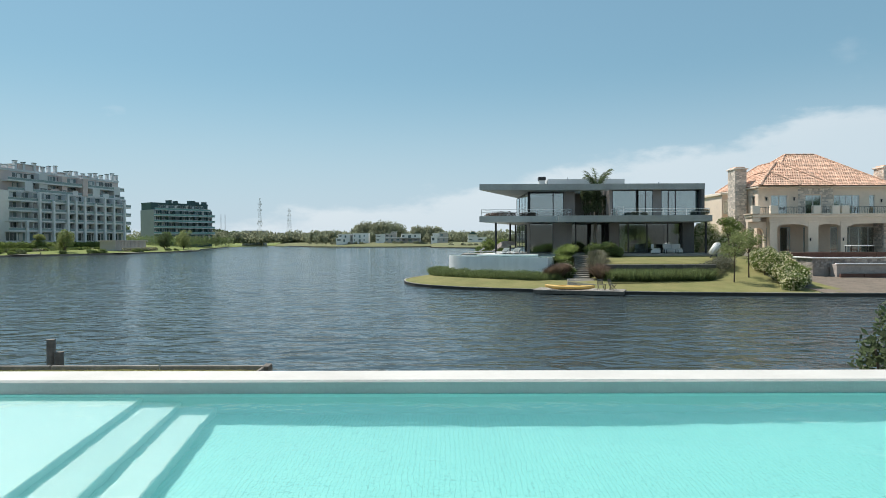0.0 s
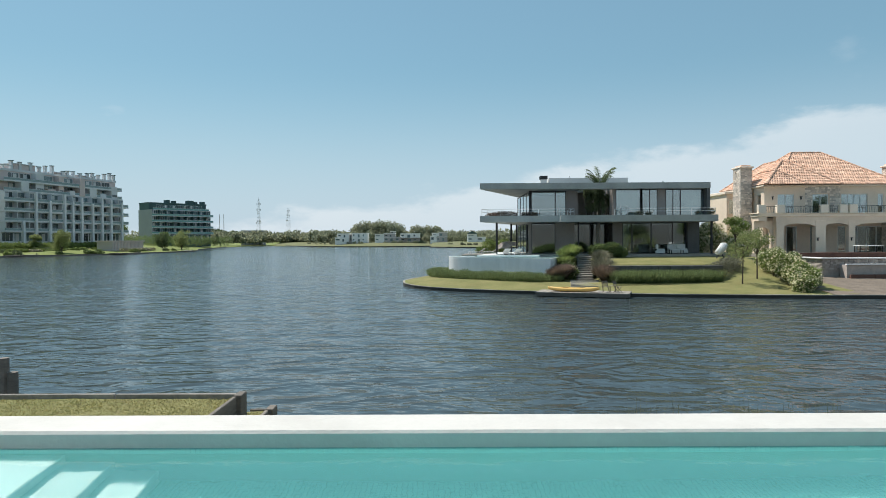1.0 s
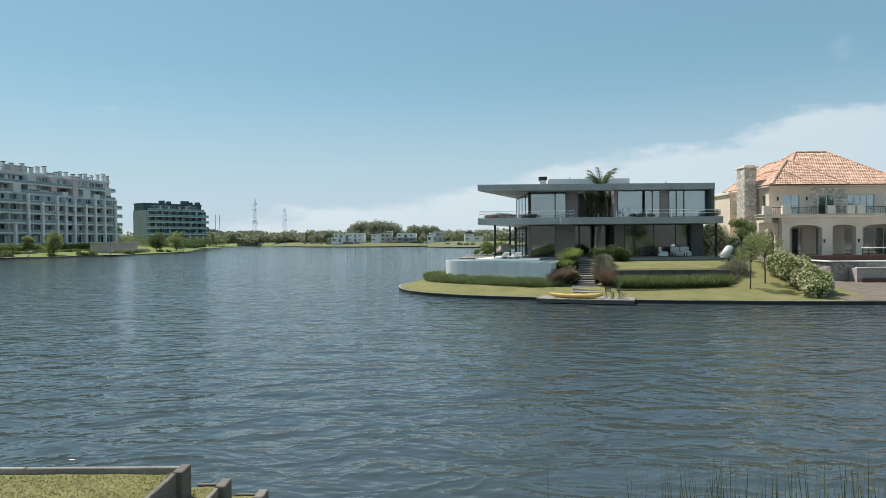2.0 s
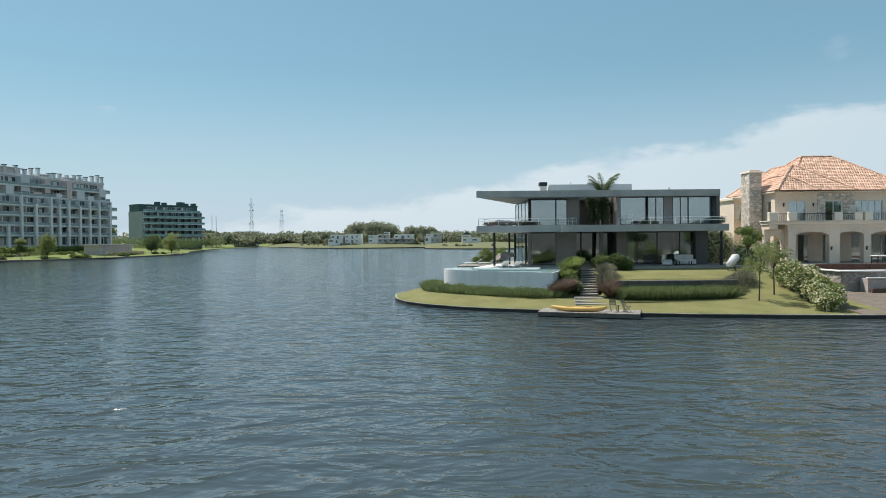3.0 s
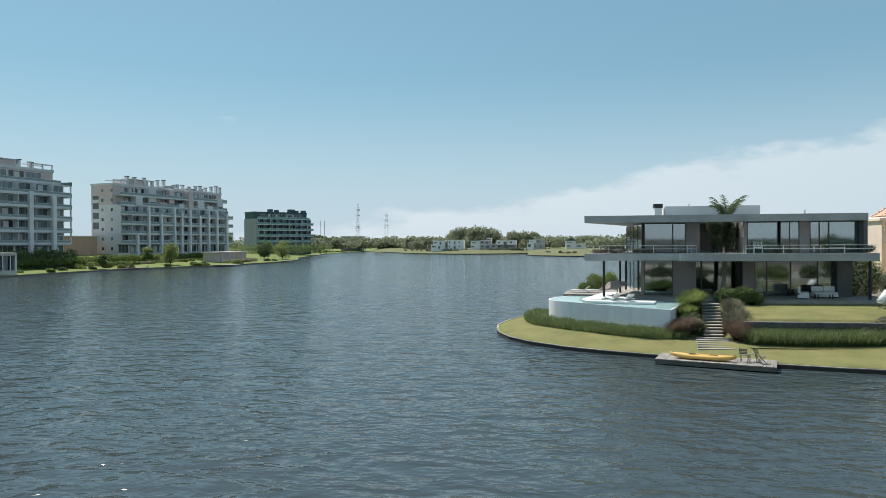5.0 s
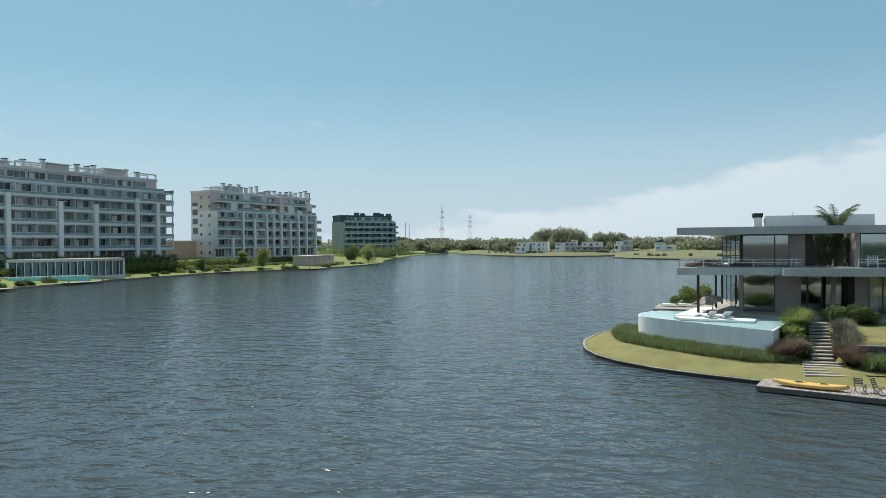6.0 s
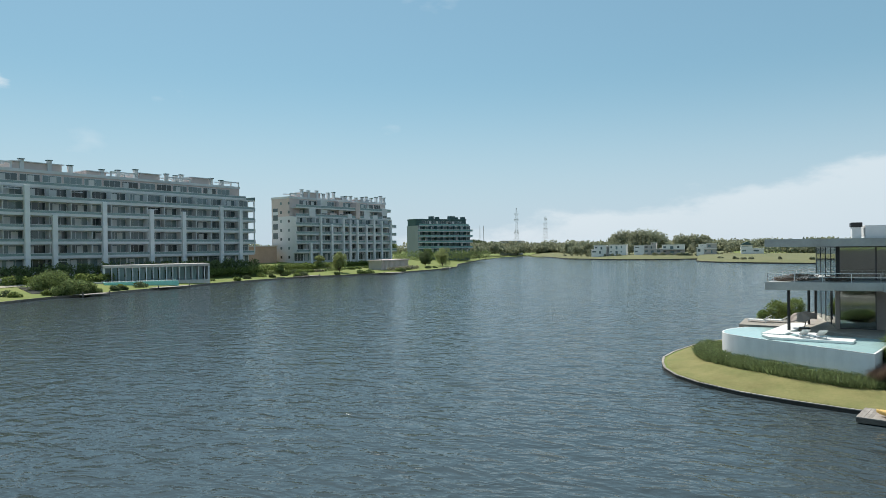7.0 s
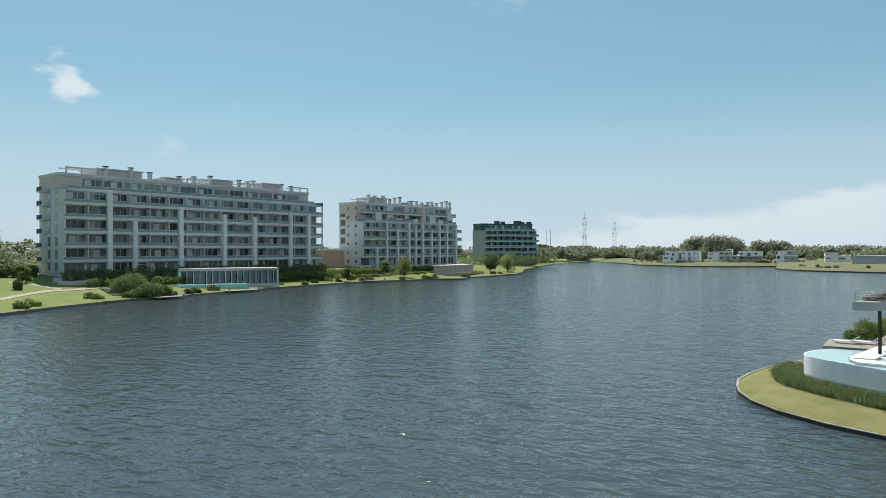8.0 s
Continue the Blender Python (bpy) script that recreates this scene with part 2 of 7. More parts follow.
M_GLASS = glass_mat("house_glass", (0.74, 0.82, 0.82), 0.04, 0.20)
M_CURT = mat("pale_curtain", (0.62, 0.63, 0.61), 0.9, scale=1.2, var=0.2, stretch=(9, 9, 0.4), bump=0.02, bscale=3)
M_INT = mat("dim_interior", (0.36, 0.345, 0.325), 0.9, var=0.3, scale=0.6)
M_COPING = mat("white_coping_plaster", (0.60, 0.58, 0.545), 0.75, var=0.10, scale=1.4, bump=0.006, bscale=25, stain=0.18)
# the water's depth tint is put into the tiles: paler ledge, bluer floor
M_POOLIN = mat("aqua_pool_mosaic", (0.20, 0.42, 0.41), 0.5, scale=1.2, col2=(0.175, 0.385, 0.375), obj=0.06)
M_POOLLEDGE = mat("shallow_pool_mosaic", (0.37, 0.42, 0.42), 0.5, scale=1.2, col2=(0.34, 0.39, 0.39), obj=0.04)
def add_mosaic(m, size, joint):
    """Recessed darker joints of small square mosaic, over the surface's own colour."""
    nt = m.node_tree
    N, L = nt.nodes.new, nt.links.new
    b = nt.nodes["Principled BSDF"]
    src = b.inputs["Base Color"].links[0].from_socket
    geo = N("ShaderNodeNewGeometry")
    mul = N("ShaderNodeVectorMath")
    mul.operation = "MULTIPLY_ADD"
    L(geo.outputs["Position"], mul.inputs[0])
    mul.inputs[1].default_value, mul.inputs[2].default_value = (1 / size,) * 3, (0.5, 0.5, 0.5)
    fr = N("ShaderNodeVectorMath")
    fr.operation = "FRACTION"
    L(mul.outputs[0], fr.inputs[0])
    sep = N("ShaderNodeSeparateXYZ")
    L(fr.outputs[0], sep.inputs[0])
    prev = None
    for k in range(3):
        c = N("ShaderNodeMath")
        c.operation = "LESS_THAN"
        L(sep.outputs[k], c.inputs[0])
        c.inputs[1].default_value = 0.10
        if prev:
            x = N("ShaderNodeMath")
            x.operation = "MAXIMUM"
            L(prev, x.inputs[0])
            L(c.outputs[0], x.inputs[1])
            prev = x.outputs[0]
        else:
            prev = c.outputs[0]
    mx = N("ShaderNodeMix")
    mx.data_type, mx.blend_type = "RGBA", "MULTIPLY"
    L(prev, mx.inputs["Factor"])
    L(src, mx.inputs["A"])
    mx.inputs["B"].default_value = (joint, joint, joint, 1)
    L(mx.outputs["Result"], b.inputs["Base Color"])


add_mosaic(M_POOLIN, 0.04, 0.6)
add_mosaic(M_POOLLEDGE, 0.04, 0.86)
M_TIMBER = mat("weathered_sleeper", (0.23, 0.20, 0.17), 0.85, scale=2.0, col2=(0.12, 0.104, 0.088), stretch=(1, 0.3, 2), bump=0.015, bscale=20, obj=0.2)
M_TIMBERG = mat("grey_deck_timber", (0.40, 0.36, 0.32), 0.8, scale=3, col2=(0.19, 0.17, 0.15), bump=0.006, bscale=25, obj=0.2)
M_LEAF = mat("green_leaf", (0.185, 0.235, 0.095), 0.75, spec=0.25, island=0.5, translucent=0.55, scale=0.8, col2=(0.135, 0.185, 0.07))
M_LEAFD = mat("dark_leaf", (0.135, 0.170, 0.088), 0.75, spec=0.25, island=0.5, translucent=0.5, scale=0.6, col2=(0.088, 0.118, 0.058))
M_LEAFY = mat("bright_leaf", (0.235, 0.28, 0.095), 0.75, spec=0.25, island=0.4, translucent=0.55, scale=0.8, col2=(0.14, 0.20, 0.06))
M_LEAFP = mat("purple_grass_leaf", (0.19, 0.14, 0.125), 0.6, island=0.5, translucent=0.35, scale=1, col2=(0.20, 0.15, 0.10))
M_LEAFG = mat("grey_green_leaf", (0.24, 0.23, 0.17), 0.6, island=0.5, translucent=0.35, scale=1, col2=(0.12, 0.13, 0.08))
M_WILLOW = mat("willow_leaf", (0.30, 0.33, 0.15), 0.75, spec=0.2, island=0.35, translucent=0.55, scale=0.6, col2=(0.22, 0.26, 0.10))
M_STRAP = mat("strappy_leaf", (0.20, 0.25, 0.11), 0.7, spec=0.25, island=0.5, translucent=0.55, scale=0.8, col2=(0.13, 0.17, 0.07))
M_FLOWER = mat("cream_blossom", (0.74, 0.68, 0.44), 0.7, island=0.2, translucent=0.2, scale=2, var=0.15)
# leaf colour lightened: distance haze is put into the base colour
M_LEAFFAR = mat("hazed_wood_leaf", (0.275, 0.305, 0.21), 0.9, island=0.25, translucent=0.55, scale=0.05, col2=(0.28, 0.28, 0.185), spec=0.2)
M_BARK = mat("bark", (0.13, 0.10, 0.075), 0.9, scale=4, var=0.5, bump=0.02, bscale=12)
M_PALMTR = mat("palm_trunk", (0.42, 0.38, 0.33), 0.9, scale=3, var=0.4, stretch=(1, 1, 4), bump=0.02, bscale=9)
M_KAYAK = mat("yellow_plastic", (0.80, 0.50, 0.15), 0.35, var=0.12, scale=2)
M_APT = mat("apartment_grey_render", (0.66, 0.675, 0.685), 0.85, var=0.14, scale=0.12, stain=0.25)
M_APTW = mat("apartment_pale_render", (0.74, 0.755, 0.765), 0.8, var=0.10, scale=0.15, stain=0.2)
M_APTP = mat("apartment_pink_render", (0.64, 0.54, 0.51), 0.85, var=0.15, scale=0.15)
M_APTD = mat("apartment_dark_render", (0.06, 0.115, 0.118), 0.75, var=0.2, scale=0.15)
M_WIN = mat("apartment_window_glass", (0.13, 0.175, 0.18), 0.08, obj=0.8, spec=0.5, scale=0.3, var=0.3)
M_TEALWIN = mat("teal_window_glass", (0.05, 0.105, 0.11), 0.1, obj=0.5, scale=0.3, var=0.3)
M_AGLASS = mat("green_balcony_glass", (0.19, 0.29, 0.295), 0.12, scale=0.3, var=0.25, spec=0.7)
M_DGLASS = mat("dark_green_guard_glass", (0.16, 0.34, 0.33), 0.15, scale=0.3, var=0.25, spec=0.7)
M_FARWALL = mat("far_white_wall", (0.90, 0.88, 0.85), 0.85, var=0.15, scale=0.2)
M_FARGREY = mat("far_grey_wall", (0.52, 0.47, 0.44), 0.85, var=0.2, scale=0.2)
M_GALV = mat("galvanised_lattice", (0.40, 0.39, 0.39), 0.5, 0.5, var=0.2, scale=1)
M_FABRIC = mat("white_cushion", (0.74, 0.73, 0.70), 0.9, var=0.1, scale=3, bump=0.01, bscale=10)
M_FABRICG = mat("taupe_canvas", (0.34, 0.29, 0.26), 0.9, var=0.25, scale=2, bump=0.01, bscale=10)
M_PAVE = mat("stone_paving", (0.36, 0.33, 0.29), 0.85, var=0.25, scale=1.2, bump=0.01, bscale=12, obj=0.15)
M_REED = mat("reed_stem", (0.16, 0.18, 0.075), 0.7, island=0.4, translucent=0.2, scale=2, col2=(0.22, 0.19, 0.10))
M_PATH = mat("gravel_path", (0.42, 0.38, 0.29), 0.95, var=0.25, scale=0.8, bump=0.01, bscale=20)
M_TURQ = mat("turquoise_mosaic", (0.27, 0.66, 0.63), 0.4, var=0.1, scale=0.8)
M_STONEG = mat("grey_pool_stone", (0.46, 0.41, 0.375), 0.9, scale=2.0, col2=(0.30, 0.26, 0.235), island=0.3, bump=0.02, bscale=12)
M_SLATE = mat("slate_grey_render", (0.32, 0.34, 0.355), 0.85, var=0.15, scale=0.15)
M_EDGE = mat("wet_black_timber", (0.055, 0.048, 0.04), 0.6, scale=2.0, var=0.4, bump=0.01, bscale=15)
M_BRICK = mat("brown_brick_wall", (0.19, 0.10, 0.075), 0.9, var=0.35, scale=3, bump=0.01, bscale=20)


# ---------------- mesh helpers ----------------
def box(bm, x0, x1, y0, y1, z0, z1, m=None):
    vs = [bm.verts.new(((m @ Vector(p)) if m else p)) for p in
          ((x0, y0, z0), (x1, y0, z0), (x1, y1, z0), (x0, y1, z0), (x0, y0, z1), (x1, y0, z1), (x1, y1, z1), (x0, y1, z1))]
    for f in ((3, 2, 1, 0), (4, 5, 6, 7), (0, 1, 5, 4), (1, 2, 6, 5), (2, 3, 7, 6), (3, 0, 4, 7)):
        bm.faces.new([vs[k] for k in f])
    return vs


def bevel(bm, w, seg=1):
    bmesh.ops.bevel(bm, geom=bm.edges[:], offset=w, segments=seg, affect="EDGES", clamp_overlap=True)


def rod(bm, a, b, r0, r1=None, n=8, caps=True):
    a, b = Vector(a), Vector(b)
    q = (b - a).to_track_quat("Z", "Y")
    r1 = r0 if r1 is None else r1
    rings = [[bm.verts.new(p + q @ Vector((r * math.cos(k * math.tau / n), r * math.sin(k * math.tau / n), 0))) for k in range(n)]
             for p, r in ((a, r0), (b, r1))]
    for k in range(n):
        bm.faces.new((rings[0][k], rings[0][(k + 1) % n], rings[1][(k + 1) % n], rings[1][k]))
    if caps:
        bm.faces.new(rings[0][::-1])
        bm.faces.new(rings[1])


def prism(bm, poly, z0, z1):
    """Upright block on a plan outline, given counter-clockwise."""
    lo = [bm.verts.new((x, y, z0)) for x, y in poly]
    hi = [bm.verts.new((x, y, z1)) for x, y in poly]
    n = len(poly)
    bm.faces.new(hi)
    bm.faces.new(lo[::-1])
    for k in range(n):
        bm.faces.new((lo[k], lo[(k + 1) % n], hi[(k + 1) % n], hi[k]))


def mesh_of(name, bm, material, smooth=False):
    me = bpy.data.meshes.new(name)
    bm.normal_update()
    bm.to_mesh(me)
    bm.free()
    me.materials.append(material)
    if smooth:
        me.polygons.foreach_set("use_smooth", [True] * len(me.polygons))
    return me


def thing(name, at=(0, 0, 0), label="", category="", group="", kind="", turn=0):
    ob = new(name)
    ob.matrix_basis = pose(*at, 0, 0, turn)
    return tagged(ob, label, category, group, kind)


def part(name, bm, material, parent, label="", smooth=False):
    """One mesh object under a thing or a part; the bmesh is in the parent's own axes."""
    ob = new(name, mesh_of(name, bm, material, smooth))
    ob.parent = parent
    return tagged(ob, label)


def piece(name, me, parent, m, label=""):
    ob = new(name, me)
    ob.parent = parent
    ob.matrix_basis = m
    return tagged(ob, label)


def solid(name, bm, material, label="", category="", group="", kind="", smooth=False, at=None):
    ob = new(name, mesh_of(name, bm, material, smooth))
    if at:
        ob.matrix_basis = pose(*at)
    return tagged(ob, label, category, group, kind)


def bm_box(*a, bev=0.0):
    bm = bmesh.new()
    box(bm, *a)
    if bev:
        bevel(bm, bev)
    return bm


RNG = np.random.default_rng(7)


def quads_mesh(name, centre, along, across, material):
    """One mesh of loose four-cornered leaves: centre, half length and half width vectors."""
    n = len(centre)
    v = np.empty((n, 4, 3))
    v[:, 0], v[:, 1], v[:, 2], v[:, 3] = centre - along, centre + across, centre + along, centre - across
    me = bpy.data.meshes.new(name)
    me.from_pydata(v.reshape(-1, 3).tolist(), [], np.arange(n * 4).reshape(n, 4).tolist())
    me.materials.append(material)
    return me


def unit(n):
    d = RNG.normal(size=(n, 3))
    return d / np.linalg.norm(d, axis=1)[:, None]


def leaves(blobs, count, size, material, name="crown", shell=0.55, slim=0.5, droop=0.0):
    """Leaf cloud over uneven ellipsoid clumps: rows of x, y, z, rx, ry, rz."""
    blobs = np.array(blobs, float)
    w = (blobs[:, 3] * blobs[:, 4] * blobs[:, 5]) ** (2 / 3)
    idx = RNG.choice(len(blobs), count, p=w / w.sum())
    d = unit(count)
    r = (shell + (1 - shell) * RNG.random(count)) ** 0.6
    r *= 1 + 0.16 * np.sin(d[:, 0] * 5 + idx) * np.cos(d[:, 1] * 6 + d[:, 2] * 4 + idx * 2)
    c = blobs[idx, :3] + d * r[:, None] * blobs[idx, 3:]
    a = unit(count)
    a[:, 2] -= droop
    b = np.cross(a, unit(count))
    b /= np.linalg.norm(b, axis=1)[:, None] + 1e-9
    s = size * (0.6 + 0.8 * RNG.random(count))[:, None]
    return quads_mesh(name, c, a * s, b * s * slim, material)


def blades(points, height, width, material, lean=0.35, name="blades"):
    """Upright narrow blades, each a thin four-cornered leaf, rooted at points."""
    n = len(points)
    h = height * (0.5 + 0.8 * RNG.random(n))
    d = np.stack([RNG.normal(0, lean, n), RNG.normal(0, lean, n), np.ones(n)], 1) * h[:, None] / 2
    b = RNG.normal(size=(n, 3))
    b[:, 2] = 0
    b /= np.linalg.norm(b, axis=1)[:, None]
    return quads_mesh(name, np.asarray(points) + d, d, b * width, material)


# ---------------- ground and water ----------------
NEAR_EDGE = [(-95, 9.0), (-40, 11.2), (-12, 12.6), (-5.55, 12.75), (-5.2, 12.95), (-4.85, 13.1), (-4.45, 13.3), (-3.0, 13.62), (6, 13.7), (30, 14.5), (90, 17)]
PENINSULA = [(90, 44.5), (40, 45.6), (22.5, 46.3), (16.9, 46.9), (12.8, 47.6), (9.2, 48.5), (6.0, 49.7), (3.1, 51.0), (0.3, 52.2), (-2.0, 53.5), (-4.2, 55.45),
             (-5.65, 57.6), (-6.5, 59.9), (-6.8, 62.0), (-6.9, 64.5), (-6.3, 67.5), (-5.0, 71.5), (-2.0, 77), (3, 86), (10, 105), (22, 150), (50, 230), (70, 300)]
FAR_EDGE = [(62, 312), (27, 323), (10, 333), (-3.2, 346), (-10, 362), (-12.5, 373), (-8, 388), (0, 408), (-8.5, 424), (-26, 410), (-50, 403), (-90, 436), (-128, 520),
            (-158, 575), (-160, 520), (-148, 440), (-119, 312), (-104, 272), (-101, 248), (-101, 236), (-103, 206), (-110, 194), (-117.5, 176), (-119, 150), (-118, 128),
            (-116.5, 114), (-115.5, 104), (-116, 98), (-114.5, 90), (-111, 78.4), (-107, 68.5), (-103, 55), (-100, 30)]
LAKE = NEAR_EDGE + PENINSULA + FAR_EDGE


def make_ground():
    bm = bmesh.new()
    rings = []
    for pts in ([(-3000, -3000), (3000, -3000), (3000, 3000), (-3000, 3000)], LAKE):
        vs = [bm.verts.new((x, y, 0.2)) for x, y in pts]
        rings.append(vs)
        for k in range(len(vs)):
            bm.edges.new((vs[k], vs[(k + 1) % len(vs)]))
    bmesh.ops.triangle_fill(bm, use_beauty=True, edges=bm.edges[:], normal=(0, 0, 1))
    # earth face of the bank, down under the water
    low = [bm.verts.new((v.co.x, v.co.y, -1.5)) for v in rings[1]]
    n = len(low)
    for k in range(n):
        bm.faces.new((rings[1][k], rings[1][(k + 1) % n], low[(k + 1) % n], low[k]))
    bmesh.ops.recalc_face_normals(bm, faces=bm.faces[:])
    solid("ground", bm, M_GRASSFAR, "flat green ground round the lake out to the horizon", "ground", kind="structure")
    bm = bmesh.new()
    vs = [bm.verts.new(p) for p in ((-420, 2, 0), (160, 2, 0), (160, 640, 0), (-420, 640, 0))]
    bm.faces.new(vs)
    solid("water", bm, M_LAKE, "rippled dark blue-grey lake water", "lake", kind="structure")
    bm = bmesh.new()
    vs = [bm.verts.new(p) for p in ((-430, 0, -1.6), (170, 0, -1.6), (170, 650, -1.6), (-430, 650, -1.6))]
    bm.faces.new(vs)
    solid("lake_bed", bm, M_SOIL, "muddy lake bed under the water", "lake bed", kind="structure")


make_ground()


def wpart(name, bm, material, parent, label="", smooth=False):
    """Like part(), for a bmesh in world axes under an unturned thing."""
    at, o = Vector((0, 0, 0)), parent
    while o:
        at += o.matrix_basis.translation
        o = o.parent
    bmesh.ops.translate(bm, verts=bm.verts[:], vec=-at)
    return part(name, bm, material, parent, label, smooth)


def leafpart(name, me, parent, label=""):
    at, o = Vector((0, 0, 0)), parent
    while o:
        at += o.matrix_basis.translation
        o = o.parent
    return piece(name, me, parent, Matrix.Translation(-at), label)


def strip(bm, pts, width, z0, z1):
    """A thick band along an open plan line."""
    P = [Vector(p) for p in pts]
    L, R = [], []
    for k, p in enumerate(P):
        d = (P[min(k + 1, len(P) - 1)] - P[max(k - 1, 0)]).normalized()
        n = Vector((-d.y, d.x)) * width / 2
        L.append(p + n)
        R.append(p - n)
    poly = R + L[::-1]
    for k in range(len(P) - 1):
        q = [R[k], R[k + 1], L[k + 1], L[k]]
        prism(bm, [(v.x, v.y) for v in q], z0, z1)
    return poly


def along(pts, n, spread):
    """Random plan points in a band along a line."""
    P = np.array(pts, float)
    seg = np.linalg.norm(np.diff(P, axis=0), axis=1)
    k = RNG.choice(len(seg), n, p=seg / seg.sum())
    f = RNG.random(n)[:, None]
    c = P[k] * (1 - f) + P[k + 1] * f
    d = (P[k + 1] - P[k]) / seg[k][:, None]
    return c + np.stack([-d[:, 1], d[:, 0]], 1) * ((RNG.random(n) - 0.5) * spread)[:, None]


# ---------------- the peninsula: lawns, edging, beds ----------------
def lerp_loop(a, b, f):
    return [(p[0] * (1 - f) + q[0] * f, p[1] * (1 - f) + q[1] * f) for p, q in zip(a, b)]


def make_peninsula():
    shore = [(24, 46.5), (16.9, 47.2), (12.8, 47.9), (9.2, 48.8), (6.0, 50.0), (3.1, 51.3), (0.3, 52.5), (-2.0, 53.8), (-4.1, 55.65), (-5.45, 57.7), (-6.25, 60.0), (-6.55, 62.0),
             (-6.65, 64.5), (-6.05, 67.5), (-4.75, 71.5), (-1.7, 77), (3.4, 86)]
    inner = [(24, 51.8), (17.6, 51.9), (13.5, 52.2), (9.2, 52.6), (7.2, 53.0), (4.6, 54.0), (1.6, 55.3), (-1.0, 56.6), (-2.8, 58.2), (-3.9, 60.0), (-4.5, 62.0), (-4.5, 63.6),
             (-4.4, 65.0), (-3.9, 67.4), (-2.9, 70.8), (0, 76), (5, 85)]
    bm = bmesh.new()
    rows = []
    for f, z in ((0.0, 0.21), (0.06, 0.27), (0.5, 0.42), (1.0, 0.66)):
        rows.append([bm.verts.new((x, y, z)) for x, y in lerp_loop(shore, inner, f)])
    rows.append([bm.verts.new((x, y, 0.8)) for x, y in [(24, 58)] + [(10, 60)] * 6 + [(8, 64)] * 5 + [(9, 70)] * 3 + [(12, 78)] * 2])
    for a, b in zip(rows, rows[1:]):
        for k in range(len(shore) - 1):
            bm.faces.new((a[k + 1], a[k], b[k], b[k + 1]))
    bmesh.ops.remove_doubles(bm, verts=bm.verts[:], dist=0.001)
    bmesh.ops.subdivide_edges(bm, edges=bm.edges[:], cuts=2, use_grid_fill=True)
    for v in bm.verts:
        v.co.z += 0.03 * noise.noise(v.co * 0.6)
    bmesh.ops.recalc_face_normals(bm, faces=bm.faces[:])
    solid("lawn", bm, M_GRASS, "mown yellow-green lawn sloping down to the lake", "lawn", kind="structure", smooth=True)

    # dark timber boards along the water
    edge = thing("lake_edging", (5, 49.7, 0), "low dark timber edging along the waterline", "edging", kind="structure")
    pts = [(60, 45.2)] + PENINSULA[2:20]
    for a, b in zip(pts, pts[1:]):
        bm = bmesh.new()
        strip(bm, [a, b], 0.10, -0.5, 0.19)
        wpart("edging_board", bm, M_EDGE, edge)
        bm = bmesh.new()
        strip(bm, [a, b], 0.15, 0.192, 0.232 + 0.01 * RNG.random())
        wpart("edging_cap", bm, M_TIMBERG, edge, "pale dry timber cap")

    # upper lawn and its slope on the east side
    bm = bmesh.new()
    grid = {}
    xs, ys = np.linspace(8.9, 23.2, 24), np.linspace(51.6, 63.0, 18)
    for i, x in enumerate(xs):
        for j, y in enumerate(ys):
            top = 1.86 + 0.5 * min(1, max(0, (y - 54.3) / 8))
            side = min(1, max(0, (x - 17.2) / 1.8))          # east of the bed the bank is a slope
            slope = 0.62 + (top - 0.62) * min(1, max(0, (y - 51.8) / 7.0)) ** 0.9
            wall = 0.60 if y < 54.3 else top
            z = wall * (1 - side) + slope * side
            grid[i, j] = bm.verts.new((x, y, z))
    for i in range(len(xs) - 1):
        for j in range(len(ys) - 1):
            bm.faces.new((grid[i, j], grid[i + 1, j], grid[i + 1, j + 1], grid[i, j + 1]))
    solid("upper_lawn", bm, M_GRASS, "flat upper lawn before the terrace, sloping at its end", "lawn", kind="structure", smooth=True)
    wall = thing("garden_wall", (13, 54.2, 0.5), "low dark stone retaining wall above a planted bed", "garden wall", kind="structure")
    x = 9.0
    while x < 17.4:
        w = 0.5 + 0.5 * RNG.random()
        for k in range(4):
            o = 0.25 * (k % 2)
            bm = bm_box(x + o, min(x + o + w - 0.02, 17.9), 53.98 + 0.06 * RNG.random(), 54.45, 0.5 + k * 0.345, 0.5 + k * 0.345 + 0.325, bev=0.02)
            wpart("stone", bm, M_STONEDARK, wall)
        x += w
    # earth block under the house terrace
    bm = bmesh.new()
    prism(bm, [(7.4, 60.7), (8.9, 60.7), (8.9, 62.2), (24, 62.2), (24, 84), (6, 84), (2.5, 72), (1.8, 66), (7.4, 62.0)], 0.2, 2.27)
    solid("terrace_base", bm, M_GRASS, "raised earth bank under the house terrace", "ground", kind="structure")


make_peninsula()


